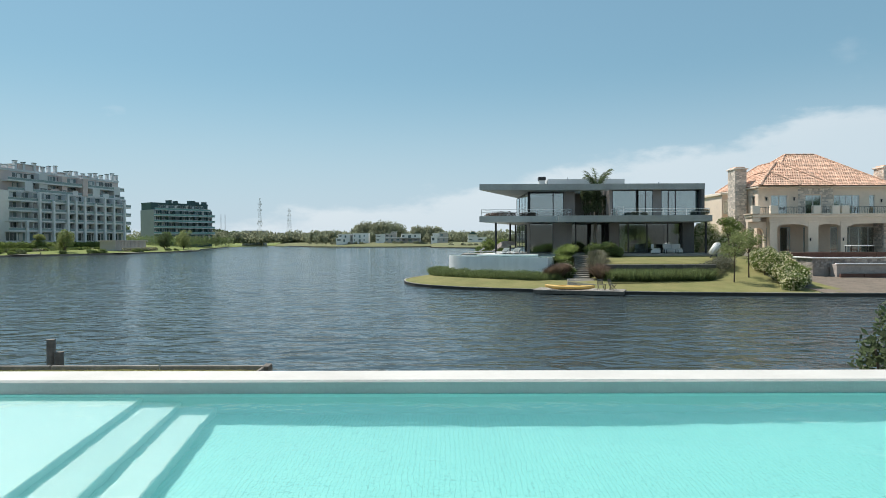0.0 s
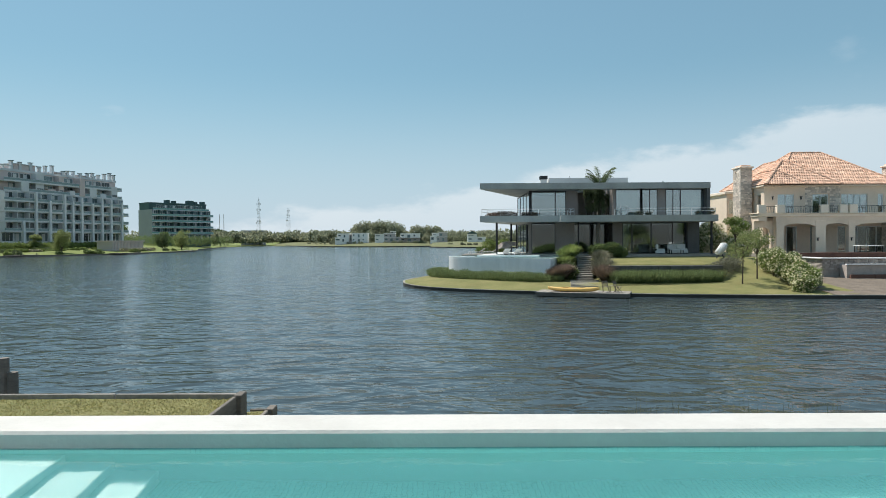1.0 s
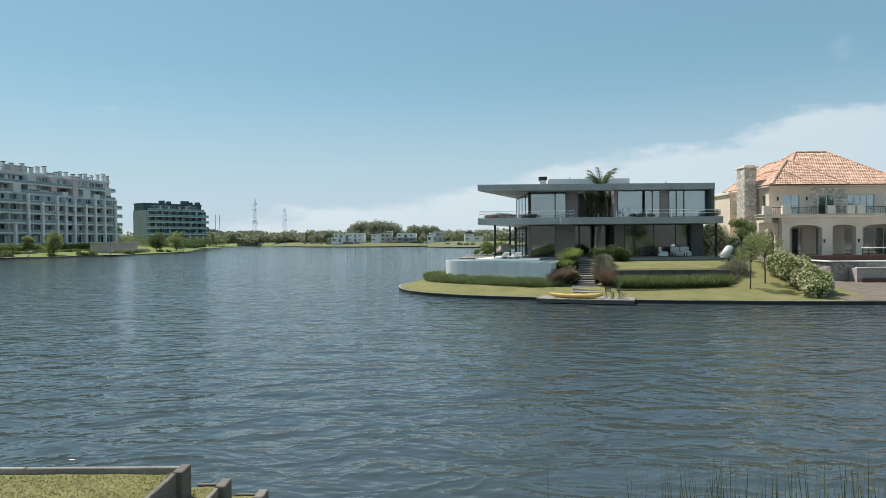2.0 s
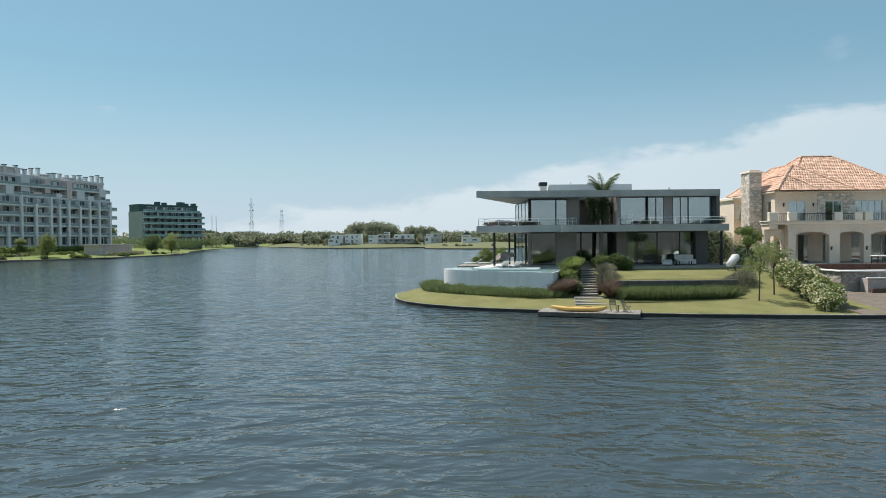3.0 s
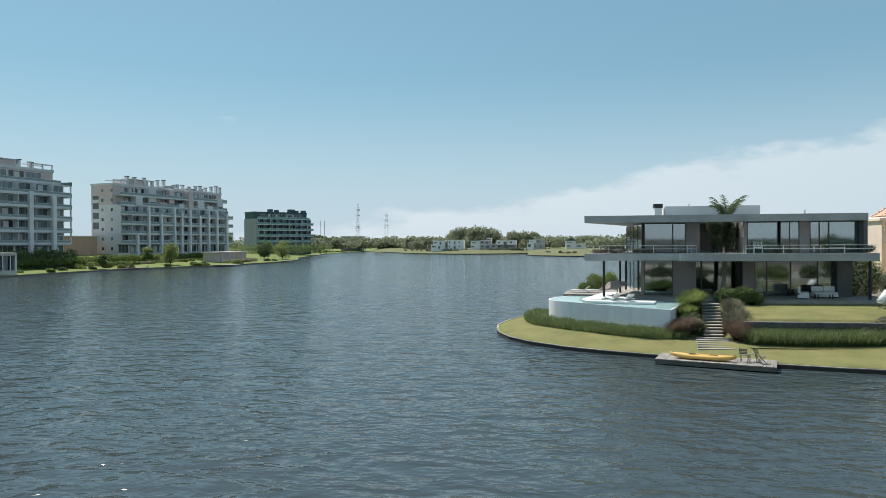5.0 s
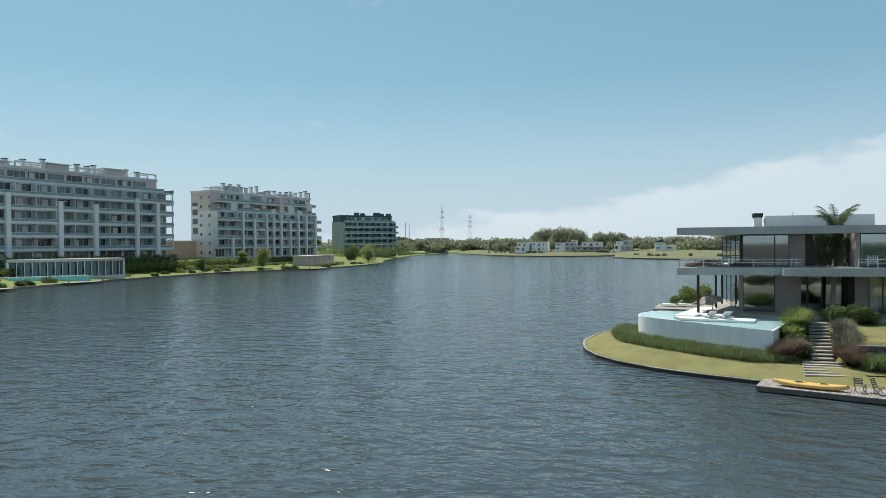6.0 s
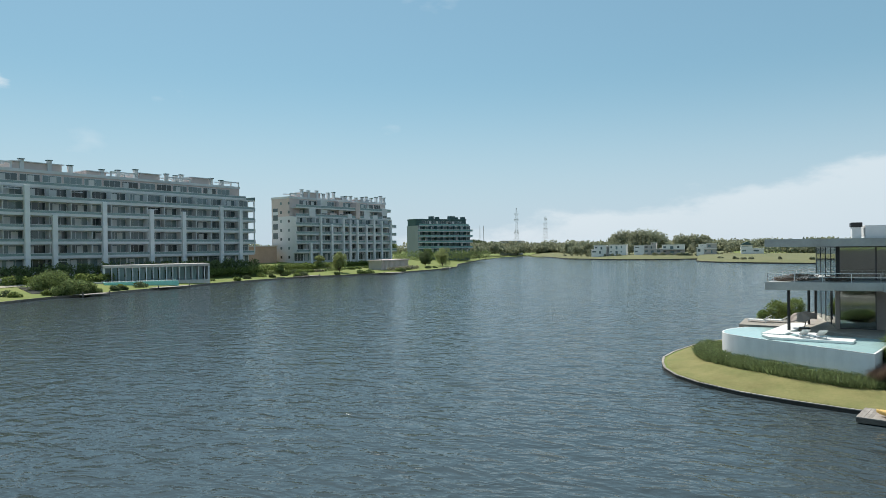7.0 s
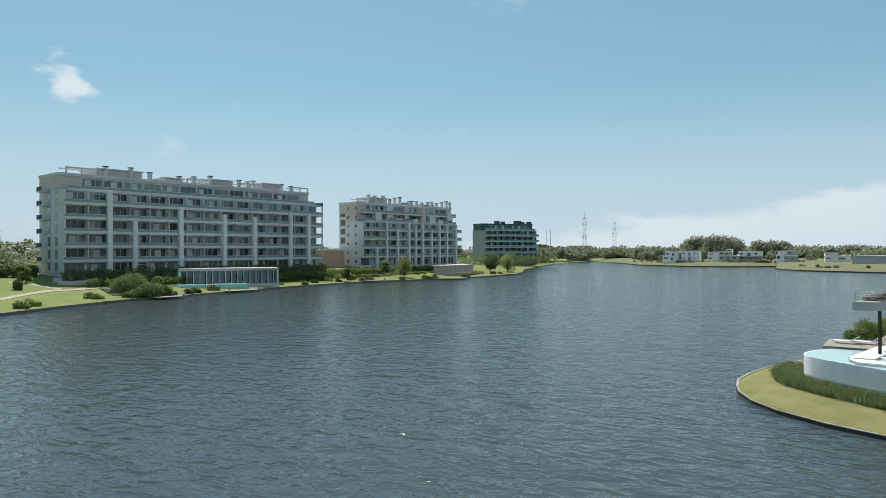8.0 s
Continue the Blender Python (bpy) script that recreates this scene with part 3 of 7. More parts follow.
# ---------------- the modern lake house ----------------
def glazing(parent, x0, x1, y, z0, z1, curtain=0.0, mull=0, name="window"):
    """A framed sliding window in a wall that faces the lake; curtain: the covered share of its width."""
    w = wpart(name, bm_box(x0, x1, y - 0.03, y + 0.05, z1 - 0.07, z1), M_FRAME, parent)
    bm = bmesh.new()
    for a, b, c, d in ((x0, x1, z0, z0 + 0.06), (x0, x0 + 0.05, z0 + 0.06, z1 - 0.07), (x1 - 0.05, x1, z0 + 0.06, z1 - 0.07)):
        box(bm, a, b, y - 0.03, y + 0.05, c, d)
    for k in range(mull):
        xm = x0 + (x1 - x0) * (k + 1) / (mull + 1)
        box(bm, xm - 0.04, xm + 0.04, y - 0.03, y + 0.05, z0 + 0.06, z1 - 0.07)
    wpart("frame", bm, M_FRAME, w)
    pane = wpart("pane", bm_box(x0 + 0.05, x1 - 0.05, y, y + 0.012, z0 + 0.06, z1 - 0.07), M_GLASS, w)
    pane.visible_shadow = False
    if curtain:
        bm = bmesh.new()
        n = max(4, int((x1 - x0) * curtain / 0.09))
        xa, xb = x0 + 0.06, x0 + 0.06 + (x1 - x0 - 0.12) * curtain
        lo = [bm.verts.new((xa + (xb - xa) * k / n, y + 0.22 + 0.035 * (-1) ** k, z0 + 0.05)) for k in range(n + 1)]
        hi = [bm.verts.new((v.co.x, v.co.y, z1 - 0.05)) for v in lo]
        for k in range(n):
            bm.faces.new((lo[k], lo[k + 1], hi[k + 1], hi[k]))
        wpart("curtain", bm, M_CURT, w, "pale full-length curtain", smooth=True)


def railing(parent, pts, z, h=0.6, rails=2, gap=1.7):
    """Posts and slim rails along a plan line."""
    r = wpart("railing", bmesh.new(), M_RAIL, parent)
    for a, b in zip(pts, pts[1:]):
        a, b = Vector(a), Vector(b)
        n = max(1, round((b - a).length / gap))
        for k in range(n + 1):
            p = a.lerp(b, k / n)
            bm = bmesh.new()
            rod(bm, (p.x, p.y, z), (p.x, p.y, z + h), 0.022, n=6)
            wpart("post", bm, M_RAIL, r)
        for k in range(rails):
            zz = z + h - k * h * 0.42
            bm = bmesh.new()
            rod(bm, (a.x, a.y, zz), (b.x, b.y, zz), 0.018, n=6)
            wpart("rail", bm, M_RAIL, r)


def make_house():
    h = thing("lake_house", (11, 70, 2.5), "modern two-storey grey concrete house with long cantilevered slabs", "house")
    bm = bmesh.new()
    prism(bm, [(0, 64), (9.3, 64), (9.3, 77), (5.2, 77)], 8.43, 8.98)
    prism(bm, [(9.3, 64), (12.2, 64), (12.2, 65.1), (9.3, 65.1)], 8.43, 8.98)
    prism(bm, [(9.3, 68.6), (12.2, 68.6), (12.2, 77), (9.3, 77)], 8.43, 8.98)
    prism(bm, [(12.2, 64), (20.8, 64), (20.8, 77), (12.2, 77)], 8.43, 8.98)
    wpart("roof", bm, M_CONC, h, "thin grey concrete roof slab with a palm opening")
    bm = bmesh.new()
    prism(bm, [(-0.05, 63.3), (7.0, 63.3), (7.0, 77), (5.0, 77)], 5.45, 6.0)
    prism(bm, [(7.0, 62.4), (20.85, 62.4), (20.85, 77), (7.0, 77)], 5.42, 5.99)
    wpart("floor_slab", bm, M_CONC, h, "projecting grey concrete balcony slab")
    bm = bmesh.new()
    prism(bm, [(2.2, 66), (7.2, 61.7), (22.2, 61.9), (22.2, 80), (5, 80), (2.6, 72)], 2.27, 2.52)
    wpart("terrace_floor", bm, M_PAVE, h, "dark grey paved terrace floor")
    # rooftop room and flue
    p = wpart("rooftop_room", bm_box(7.2, 15.0, 70, 75, 8.985, 9.98, bev=0.02), M_APT, h)
    for k in range(5):
        wpart("slat", bm_box(7.17, 7.2, 70.3 + k * 0.5, 70.7 + k * 0.5, 9.2, 9.75), M_WHITE, p)
    f = wpart("flue", bm_box(6.35, 6.95, 70, 70.6, 8.985, 9.85, bev=0.02), M_APT, h)
    wpart("flue_cap", bm_box(6.28, 7.02, 69.93, 70.67, 9.85, 10.2, bev=0.03), M_STEEL, f, "dark slotted flue cap")
    bm = bmesh.new()
    rod(bm, (17.8, 68, 8.98), (17.8, 68, 9.45), 0.09)
    wpart("vent_pipe", bm, M_RAIL, h)
    bm = bmesh.new()
    rod(bm, (9.4, 71, 9.9), (9.4, 71, 10.25), 0.07)
    wpart("vent_pipe", bm, M_RAIL, h)
    # walls of the upper floor
    for a in ((8.2, 9.3, 66.5, 66.75, 6.0, 8.43), (9.05, 9.3, 66.75, 70, 6.0, 8.43), (12.2, 12.45, 64.8, 70, 6.0, 8.43), (9.3, 12.2, 70, 70.25, 6.0, 8.43),
              (16.25, 17.0, 64.8, 65.05, 6.0, 8.43), (12.45, 20.5, 72, 72.2, 6.0, 8.43), (5.0, 9.05, 73, 73.2, 6.0, 8.43)):
        wpart("wall", bm_box(*a), M_TAUPE, h)
    wpart("wall", bm_box(20.5, 20.78, 64.05, 77, 6.0, 8.43), M_CONCD, h)
    for a, b, y, c, mu in ((4.95, 7.2, 66.5, 0, 0), (7.2, 8.2, 66.5, 0, 0), (12.45, 14.7, 64.8, 1.0, 0), (14.85, 16.25, 64.8, 0, 1), (17.0, 18.35, 64.8, 0, 1), (18.35, 20.5, 64.8, 1.0, 0)):
        glazing(h, a, b, y, 6.02, 8.41, c, mu)
    wpart("corner_post", bm_box(4.75, 4.95, 66.45, 66.65, 6.0, 8.43), M_STEEL, h)
    # west side glazing, upper and lower
    for z0, z1 in ((6.02, 8.41), (2.53, 5.44)):
        w = wpart("window", bm_box(4.78, 4.86, 66.65, 77, z1 - 0.08, z1), M_FRAME, h)
        for k in range(4):
            y0 = 66.65 + k * 2.6
            wpart("frame", bm_box(4.78, 4.86, y0 + 2.52, y0 + 2.6, z0, z1 - 0.08), M_FRAME, w)
            pn = wpart("pane", bm_box(4.81, 4.825, y0, y0 + 2.52, z0, z1 - 0.08), M_GLASS, w)
            pn.visible_shadow = False
        wpart("curtain", bm_box(5.0, 5.03, 66.8, 70.4 if z0 > 5 else 67.8, z0, z1 - 0.08), M_CURT, w, "pale full-length curtain")
    # lower floor
    for a in ((7.2, 9.0, 66.5, 66.75), (12.6, 13.5, 66.5, 66.75), (19.45, 20.55, 66.0, 66.75), (5.0, 9.0, 73, 73.2), (9.0, 20.5, 74, 74.2)):
        wpart("wall", bm_box(*a, 2.52, 5.43), M_TAUPE if a[0] < 19 else M_CONCD, h)
    wpart("wall", bm_box(20.3, 20.55, 66.75, 77, 2.52, 5.43), M_CONCD, h)
    for a, b, y, c, mu in ((4.95, 7.2, 66.5, 0, 0), (9.0, 10.85, 68.2, 0, 0), (10.85, 12.6, 68.2, 0, 0), (13.5, 14.4, 66.5, 0.8, 0), (14.4, 16.2, 66.5, 0, 0), (16.2, 18.2, 66.5, 0, 0),
                           (18.2, 19.45, 66.5, 0.9, 0)):
        glazing(h, a, b, y, 2.54, 5.41, c, mu)
    wpart("corner_post", bm_box(4.7, 4.95, 66.42, 66.67, 2.52, 5.45), M_TAUPE, h)
    # dim rooms inside: bed, table, low cabinets
    wpart("partition", bm_box(14.0, 14.15, 67.5, 74, 2.52, 5.43), M_INT, h)
    wpart("partition", bm_box(18.3, 18.45, 65.4, 72, 6.0, 8.43), M_INT, h)
    wpart("back_wall", bm_box(5.2, 20.3, 76.6, 76.8, 2.52, 8.43), M_INT, h)
    wpart("cabinet", bm_box(14.8, 17.5, 72.6, 73.4, 2.52, 3.4, bev=0.02), M_FABRICG, h)
    wpart("wall_picture", bm_box(15.0, 16.3, 73.9, 73.96, 3.6, 4.5), M_WHITE, h)
    # columns
    for x, y, r in ((1.55, 64.6, 0.10), (3.3, 69.0, 0.09), (4.25, 73.0, 0.09), (20.6, 63.3, 0.10), (9.0, 64.6, 0.07)):
        bm = bmesh.new()
        rod(bm, (x, y, 2.4), (x, y, 5.44), r, n=14)
        wpart("column", bm, M_STEEL, h, "slim dark steel column", smooth=False)
    railing(h, [(4.4, 74.5), (0.15, 63.5), (6.9, 63.5)], 6.0)
    railing(h, [(6.9, 63.5), (8.3, 63.0), (8.3, 66.3)], 5.99)
    railing(h, [(12.3, 64.6), (12.3, 62.65), (20.7, 62.65), (20.7, 64.0)], 5.99, gap=2.1)


make_house()


def make_infinity_pool():
    p = thing("infinity_pool", (2, 60, 0.6), "raised white-walled infinity pool with a curved end", "swimming pool")
    front = [(7.1, 61.2), (5.05, 55.7), (3.0, 57.4), (1.0, 59.15), (-0.8, 60.75), (-2.0, 61.9), (-2.6, 62.75), (-2.82, 63.6), (-2.7, 64.6), (-2.1, 66.0), (-1.0, 67.3)]
    run = [Vector((x, y, 0)) for x, y in front[1:]]
    fine = [front[0]]
    for k in range(len(run) - 1):
        p0, p1, p2, p3 = run[max(k - 1, 0)], run[k], run[k + 1], run[min(k + 2, len(run) - 1)]
        for f in (0.0, 0.25, 0.5, 0.75):
            v = 0.5 * (2 * p1 + (p2 - p0) * f + (2 * p0 - 5 * p1 + 4 * p2 - p3) * f ** 2 + (3 * p1 - p0 - 3 * p2 + p3) * f ** 3)
            fine.append((v.x, v.y))
    front = fine + [front[-1]]
    back = [(2.2, 67.3), (2.4, 64.5), (6.9, 62.3)]
    cx, cy = 2.0, 61.5
    bm = bmesh.new()
    for a, b in zip(front, front[1:]):
        ins = [(q[0] + (cx - q[0]) * 0.05, q[1] + (cy - q[1]) * 0.05) for q in (a, b)]
        prism(bm, [b, a, ins[0], ins[1]], 0.5, 2.38)
    bmesh.ops.remove_doubles(bm, verts=bm.verts[:], dist=0.001)
    bmesh.ops.recalc_face_normals(bm, faces=bm.faces[:])
    wpart("pool_wall", bm, M_POOLWALL, p, "white mosaic outer wall of the pool")
    bm = bmesh.new()
    prism(bm, (front + back)[::-1], 0.5, 1.1)
    bmesh.ops.recalc_face_normals(bm, faces=bm.faces[:])
    wpart("pool_floor", bm, M_POOLIN, p)
    bm = bmesh.new()
    ins = [(q[0] + (cx - q[0]) * 0.02, q[1] + (cy - q[1]) * 0.02) for q in front + back]
    bm.faces.new([bm.verts.new((x, y, 2.384)) for x, y in ins[::-1]])
    bmesh.ops.recalc_face_normals(bm, faces=bm.faces[:])
    wpart("pool_water", bm, M_POOLW2, p, "pale turquoise pool water")
    # white decks laid over the pool and beside it
    d = thing("pool_deck", (2, 61, 2.4), "white boarded deck crossing the pool edge", "deck")
    for k in range(4):
        q = [(-0.35 + 0.09 * k, 61.6 - 0.38 * k), (4.95 - 0.1 * k, 60.7 - 0.38 * k)]
        bm = bmesh.new()
        strip(bm, q, 0.35, 2.40, 2.55)
        wpart("deck_board", bm, M_WHITE, d)
    for k in range(4):
        q = [(-0.2 + 0.36 * k, 62.2 + 0.0 * k), (2.2 + 0.36 * k, 69.5)]
        bm = bmesh.new()
        strip(bm, q, 0.33, 2.40, 2.545)
        wpart("deck_board", bm, M_WHITE, d)


make_infinity_pool()


def make_lounger(at, turn, group="loungers by the pool"):
    o = thing("sun_lounger", at, "white sling sun lounger with raised back on a deck", "sun lounger", group, turn=turn)
    for x in (-0.3, 0.3):
        for y in (-0.8, 0.5):
            part("leg", bm_box(x - 0.02, x + 0.02, y - 0.02, y + 0.02, 0, 0.16), M_RAIL, o)
        part("side_rail", bm_box(x - 0.025, x + 0.025, -0.85, 0.8, 0.16, 0.20), M_RAIL, o)
    part("seat", bm_box(-0.27, 0.27, -0.85, 0.3, 0.165, 0.22, bev=0.015), M_FABRIC, o)
    bm = bmesh.new()
    box(bm, -0.27, 0.27, 0, 0.6, 0, 0.05, pose(0, 0.3, 0.19, 34))
    bevel(bm, 0.012)
    part("backrest", bm, M_FABRIC, o)
    return o


lounger = make_lounger((1.9, 61.0, 2.55), 200)
copy_thing(lounger, pose(2.85, 60.85, 2.55, 0, 0, 200))
copy_thing(lounger, pose(1.3, 70.2, 2.47, 0, 0, 250))
copy_thing(lounger, pose(0.0, 70.0, 2.47, 0, 0, 250))
bm = bmesh.new()
prism(bm, [(-1.6, 68.0), (2.2, 67.4), (3.2, 73.0), (-1.0, 72.5)], 0.4, 2.47)
solid("side_terrace", bm, M_PAVE, "paved corner terrace beside the pool", "terrace", kind="structure")


# ---------------- dock, kayak and what stands on it ----------------
DOCK_X, DOCK_Y = Vector((0.945, -0.327, 0)), Vector((0.327, 0.945, 0))
DOCK_TURN = math.degrees(math.atan2(-0.327, 0.945))


def make_dock():
    d = thing("dock", (2.95, 48.85, 0), "low grey timber dock floating by the lawn edge", "dock", turn=DOCK_TURN)
    n = 38
    bm = bm_box(0, 6.15 / n - 0.012, 0, 2.35, 0.27, 0.32)
    me = mesh_of("deck_plank", bm, M_TIMBERG)
    for k in range(n):
        piece("deck_plank", me, d, pose(k * 6.15 / n, 0.01 * RNG.random(), 0.004 * RNG.random()))
    for y in (0.03, 2.25):
        part("beam", bm_box(0.0, 6.12, y, y + 0.09, 0.05, 0.268), M_TIMBER, d)
    for x in (0.02, 6.02):
        part("beam", bm_box(x, x + 0.09, 0.12, 2.25, 0.05, 0.266), M_TIMBER, d)
    for x in (0.3, 2.2, 4.1, 5.8):
        bm = bmesh.new()
        rod(bm, (x, 0.25, -1.5), (x, 0.25, 0.26), 0.09, n=10)
        part("pile", bm, M_TIMBER, d)


make_dock()


def dock_at(u, v, z=0.325):
    p = Vector((2.95, 48.85, 0)) + DOCK_X * u + DOCK_Y * v
    return (p.x, p.y, z)


def make_kayak():
    k = thing("kayak", dock_at(2.45, 0.75), "long yellow plastic kayak lying on the dock", "kayak", turn=DOCK_TURN)
    bm = bmesh.new()
    rings = []
    N, Mq = 22, 14
    for i in range(N + 1):
        u = i / N * 2 - 1
        w = 0.36 * max(0.02, (1 - abs(u) ** 2.4)) ** 0.75
        sheer = 0.29 + 0.06 * u * u
        keel = 0.02 + 0.16 * abs(u) ** 5
        ring = []
        for j in range(Mq):
            a = j / Mq * math.tau
            c, s_ = math.cos(a), math.sin(a)
            z = (sheer + keel) / 2 + (sheer - keel) / 2 * (abs(s_) ** 0.8) * (1 if s_ > 0 else -1)
            ring.append(bm.verts.new((u * 1.72, w * (abs(c) ** 0.7) * (1 if c > 0 else -1), z)))
        rings.append(ring)
    for a, b in zip(rings, rings[1:]):
        for j in range(Mq):
            bm.faces.new((a[j], a[(j + 1) % Mq], b[(j + 1) % Mq], b[j]))
    bm.faces.new(rings[0][::-1])
    bm.faces.new(rings[-1])
    part("hull", bm, M_KAYAK, k, smooth=True)
    for x in (-0.55, 0.6):
        bm = bmesh.new()
        for i in range(16):
            a, b = i * math.tau / 16, (i + 1) * math.tau / 16
            rod(bm, (x + 0.36 * math.cos(a), 0.2 * math.sin(a), 0.292), (x + 0.36 * math.cos(b), 0.2 * math.sin(b), 0.292), 0.02, n=5, caps=False)
        part("cockpit_rim", bm, M_KAYAK, k)
        part("seat", bm_box(x - 0.18, x + 0.18, -0.15, 0.15, 0.28, 0.305, bev=0.01), M_STEEL, k)
    for x in (-1.6, 1.6):
        bm = bmesh.new()
        rod(bm, (x, -0.05, 0.345), (x, 0.05, 0.345), 0.02, n=6)
        part("carry_handle", bm, M_STEEL, k)


make_kayak()


def make_folding_chair(at, turn):
    o = thing("folding_chair", at, "brown slatted wooden folding chair on the dock", "chair", "chairs on the dock", turn=turn)
    for x in (-0.22, 0.22):
        for a, b in (((x, -0.28, 0), (x, 0.24, 0.46)), ((x, 0.28, 0), (x, -0.22, 0.46)), ((x, 0.16, 0.36), (x, 0.36, 0.92))):
            bm = bmesh.new()
            rod(bm, a, b, 0.02, n=6)
            part("leg", bm, M_TIMBER, o)
    for k in range(5):
        y = -0.22 + k * 0.09
        part("seat_slat", bm_box(-0.23, 0.23, y, y + 0.07, 0.45, 0.47), M_TIMBER, o)
    for k in range(4):
        z = 0.55 + k * 0.1
        y = 0.16 + (z - 0.36) * 0.36
        part("back_slat", bm_box(-0.23, 0.23, y, y + 0.02, z, z + 0.07), M_TIMBER, o)
    return o


chair = make_folding_chair(dock_at(4.55, 0.95), DOCK_TURN + 170)
chair.scale = (0.84, 0.84, 0.84)
copy_thing(chair, pose(*dock_at(5.35, 0.85), 0, 0, DOCK_TURN + 65))


def make_side_table():
    o = thing("side_table", dock_at(4.98, 1.25), "small dark slatted wooden table between chairs", "table", turn=DOCK_TURN)
    for k in range(4):
        part("top_slat", bm_box(-0.2, 0.2, -0.2 + k * 0.1, -0.11 + k * 0.1, 0.40, 0.42), M_TIMBER, o)
    for x in (-0.17, 0.17):
        for y in (-0.17, 0.17):
            part("leg", bm_box(x - 0.015, x + 0.015, y - 0.015, y + 0.015, 0, 0.40), M_TIMBER, o)


make_side_table()


# ---------------- steps up the bank ----------------
def make_garden_steps():
    g = thing("garden_steps", (8.0, 56, 0.5), "straight flight of grey stone slabs up the bank", "steps", kind="structure")
    n = 12
    for k in range(n):
        f = k / (n - 1)
        x, y, z = 7.55 + 1.15 * f, 54.6 + 5.6 * f, 0.72 + 1.7 * f
        bm = bm_box(x - 0.62, x + 0.62, y, y + 0.52, z - 0.10, z, bev=0.012)
        wpart("step", bm, M_PAVE, g)
        wpart("riser", bm_box(x - 0.58, x + 0.58, y + 0.08, y + 0.56, z - 0.45, z - 0.102), M_STONEDARK, g)
    for k in range(6):
        x, y = 6.95 + 0.09 * k, 51.6 + 0.52 * k
        wpart("paver", bm_box(x - 1.05, x + 1.05, y, y + 0.30, 0.30, 0.508 + 0.055 * k, bev=0.01), M_PAVE, g)


make_garden_steps()


# ---------------- planting on the peninsula ----------------
def ground_points(pts, n, spread, z):
    p = along(pts, n, spread)
    return np.column_stack([p, np.full(n, z)])


def shrub(name, blobs, count, size, material, label, category="shrub", group="", slim=0.5, flowers=0, fmat=None, fsize=0.07, base=None):
    b = np.array(blobs, float)
    at = base or (float(b[:, 0].mean()), float(b[:, 1].mean()), float((b[:, 2] - b[:, 5]).min()))
    o = thing(name, at, label, category, group)
    leafpart("foliage", leaves(blobs, count, size, material, "foliage", shell=0.3, slim=slim), o)
    bm = bmesh.new()
    for x, y, z, rx, ry, rz in blobs:
        for k in range(3):
            a = RNG.random() * math.tau
            rod(bm, (x, y, at[2] - 0.1), (x + rx * 0.5 * math.cos(a), y + ry * 0.5 * math.sin(a), z + rz * 0.4), 0.03, 0.012, n=5)
    tagged(wpart("stems", bm, M_BARK, o), kind="stuff")
    if flowers:
        leafpart("blossom", leaves(b * [1, 1, 1, 1.04, 1.04, 1.04], flowers, fsize, fmat or M_FLOWER, "blossom", shell=0.9, slim=0.8), o, "cream flower clusters")
    return o


def strappy(name, pts, n, height, width, material, spread, z, label, lean=0.35, category="border"):
    """A bed of long narrow leaves rooted in a band, as one planting."""
    p = ground_points(pts, n, spread, z)
    q = np.array(pts)
    at = (float(q[:, 0].mean()), float(q[:, 1].mean()), z)
    o = thing(name, at, label, category)
    leafpart("foliage", blades(p, height, width, material, lean, "foliage"), o)
    return o


def fountain(name, at, n, length, material, label, width=0.03, category="ornamental grass"):
    """A clump of arching leaves from one root."""
    o = thing(name, at, label, category)
    a = RNG.random(n) * math.tau
    out = (RNG.random(n) ** 0.7) * 0.55 * length
    h = np.sqrt(np.maximum(length ** 2 - out ** 2, 0.05)) * (0.6 + 0.4 * RNG.random(n))
    mid = np.stack([np.cos(a) * out * 0.4, np.sin(a) * out * 0.4, h * 0.42], 1)
    tip = np.stack([np.cos(a) * out * 1.3, np.sin(a) * out * 1.3, h * 0.86], 1)
    side = np.stack([-np.sin(a), np.cos(a), 0 * a], 1) * width
    c = np.concatenate([mid, (mid + tip) / 2])
    al = np.concatenate([mid, (tip - mid) / 2])
    sd = np.concatenate([side, side])
    part_ob = piece("foliage", quads_mesh("foliage", c, al, sd, material), o, Matrix())
    return o


HEDGE = [(-3.4, 67.5), (-3.85, 65), (-3.75, 63), (-3.2, 61.2), (-1.6, 59.3), (0.4, 57.4), (2.4, 55.8), (4.4, 54.9), (5.6, 55.0)]
strappy("agapanthus_hedge", HEDGE, 24000, 0.66, 0.011, M_STRAP, 1.6, 0.52, "dense strappy green border along the white pool wall", 0.45)
shrub("low_hedge", [(x, y, 0.78 + 0.16 * RNG.random(), 0.6, 0.6, 0.52) for x, y in along(HEDGE, 80, 1.0)], 36000, 0.065, M_STRAP, "leafy green undergrowth in the border by the pool", "hedge", slim=0.3, flowers=260, fsize=0.035)
BED = [(9.3, 53.3), (11.5, 53.0), (13.5, 52.9), (15.6, 53.1), (17.0, 53.6)]
strappy("agapanthus_bed", BED, 20000, 0.84, 0.011, M_STRAP, 1.6, 0.60, "dense strappy green bed before the stone wall", 0.42)
shrub("low_hedge", [(x, y, 0.82 + 0.16 * RNG.random(), 0.55, 0.5, 0.52) for x, y in along(BED, 44, 1.0)], 24000, 0.065, M_STRAP, "leafy green undergrowth before the stone wall", "hedge", slim=0.3, flowers=200, fsize=0.035)
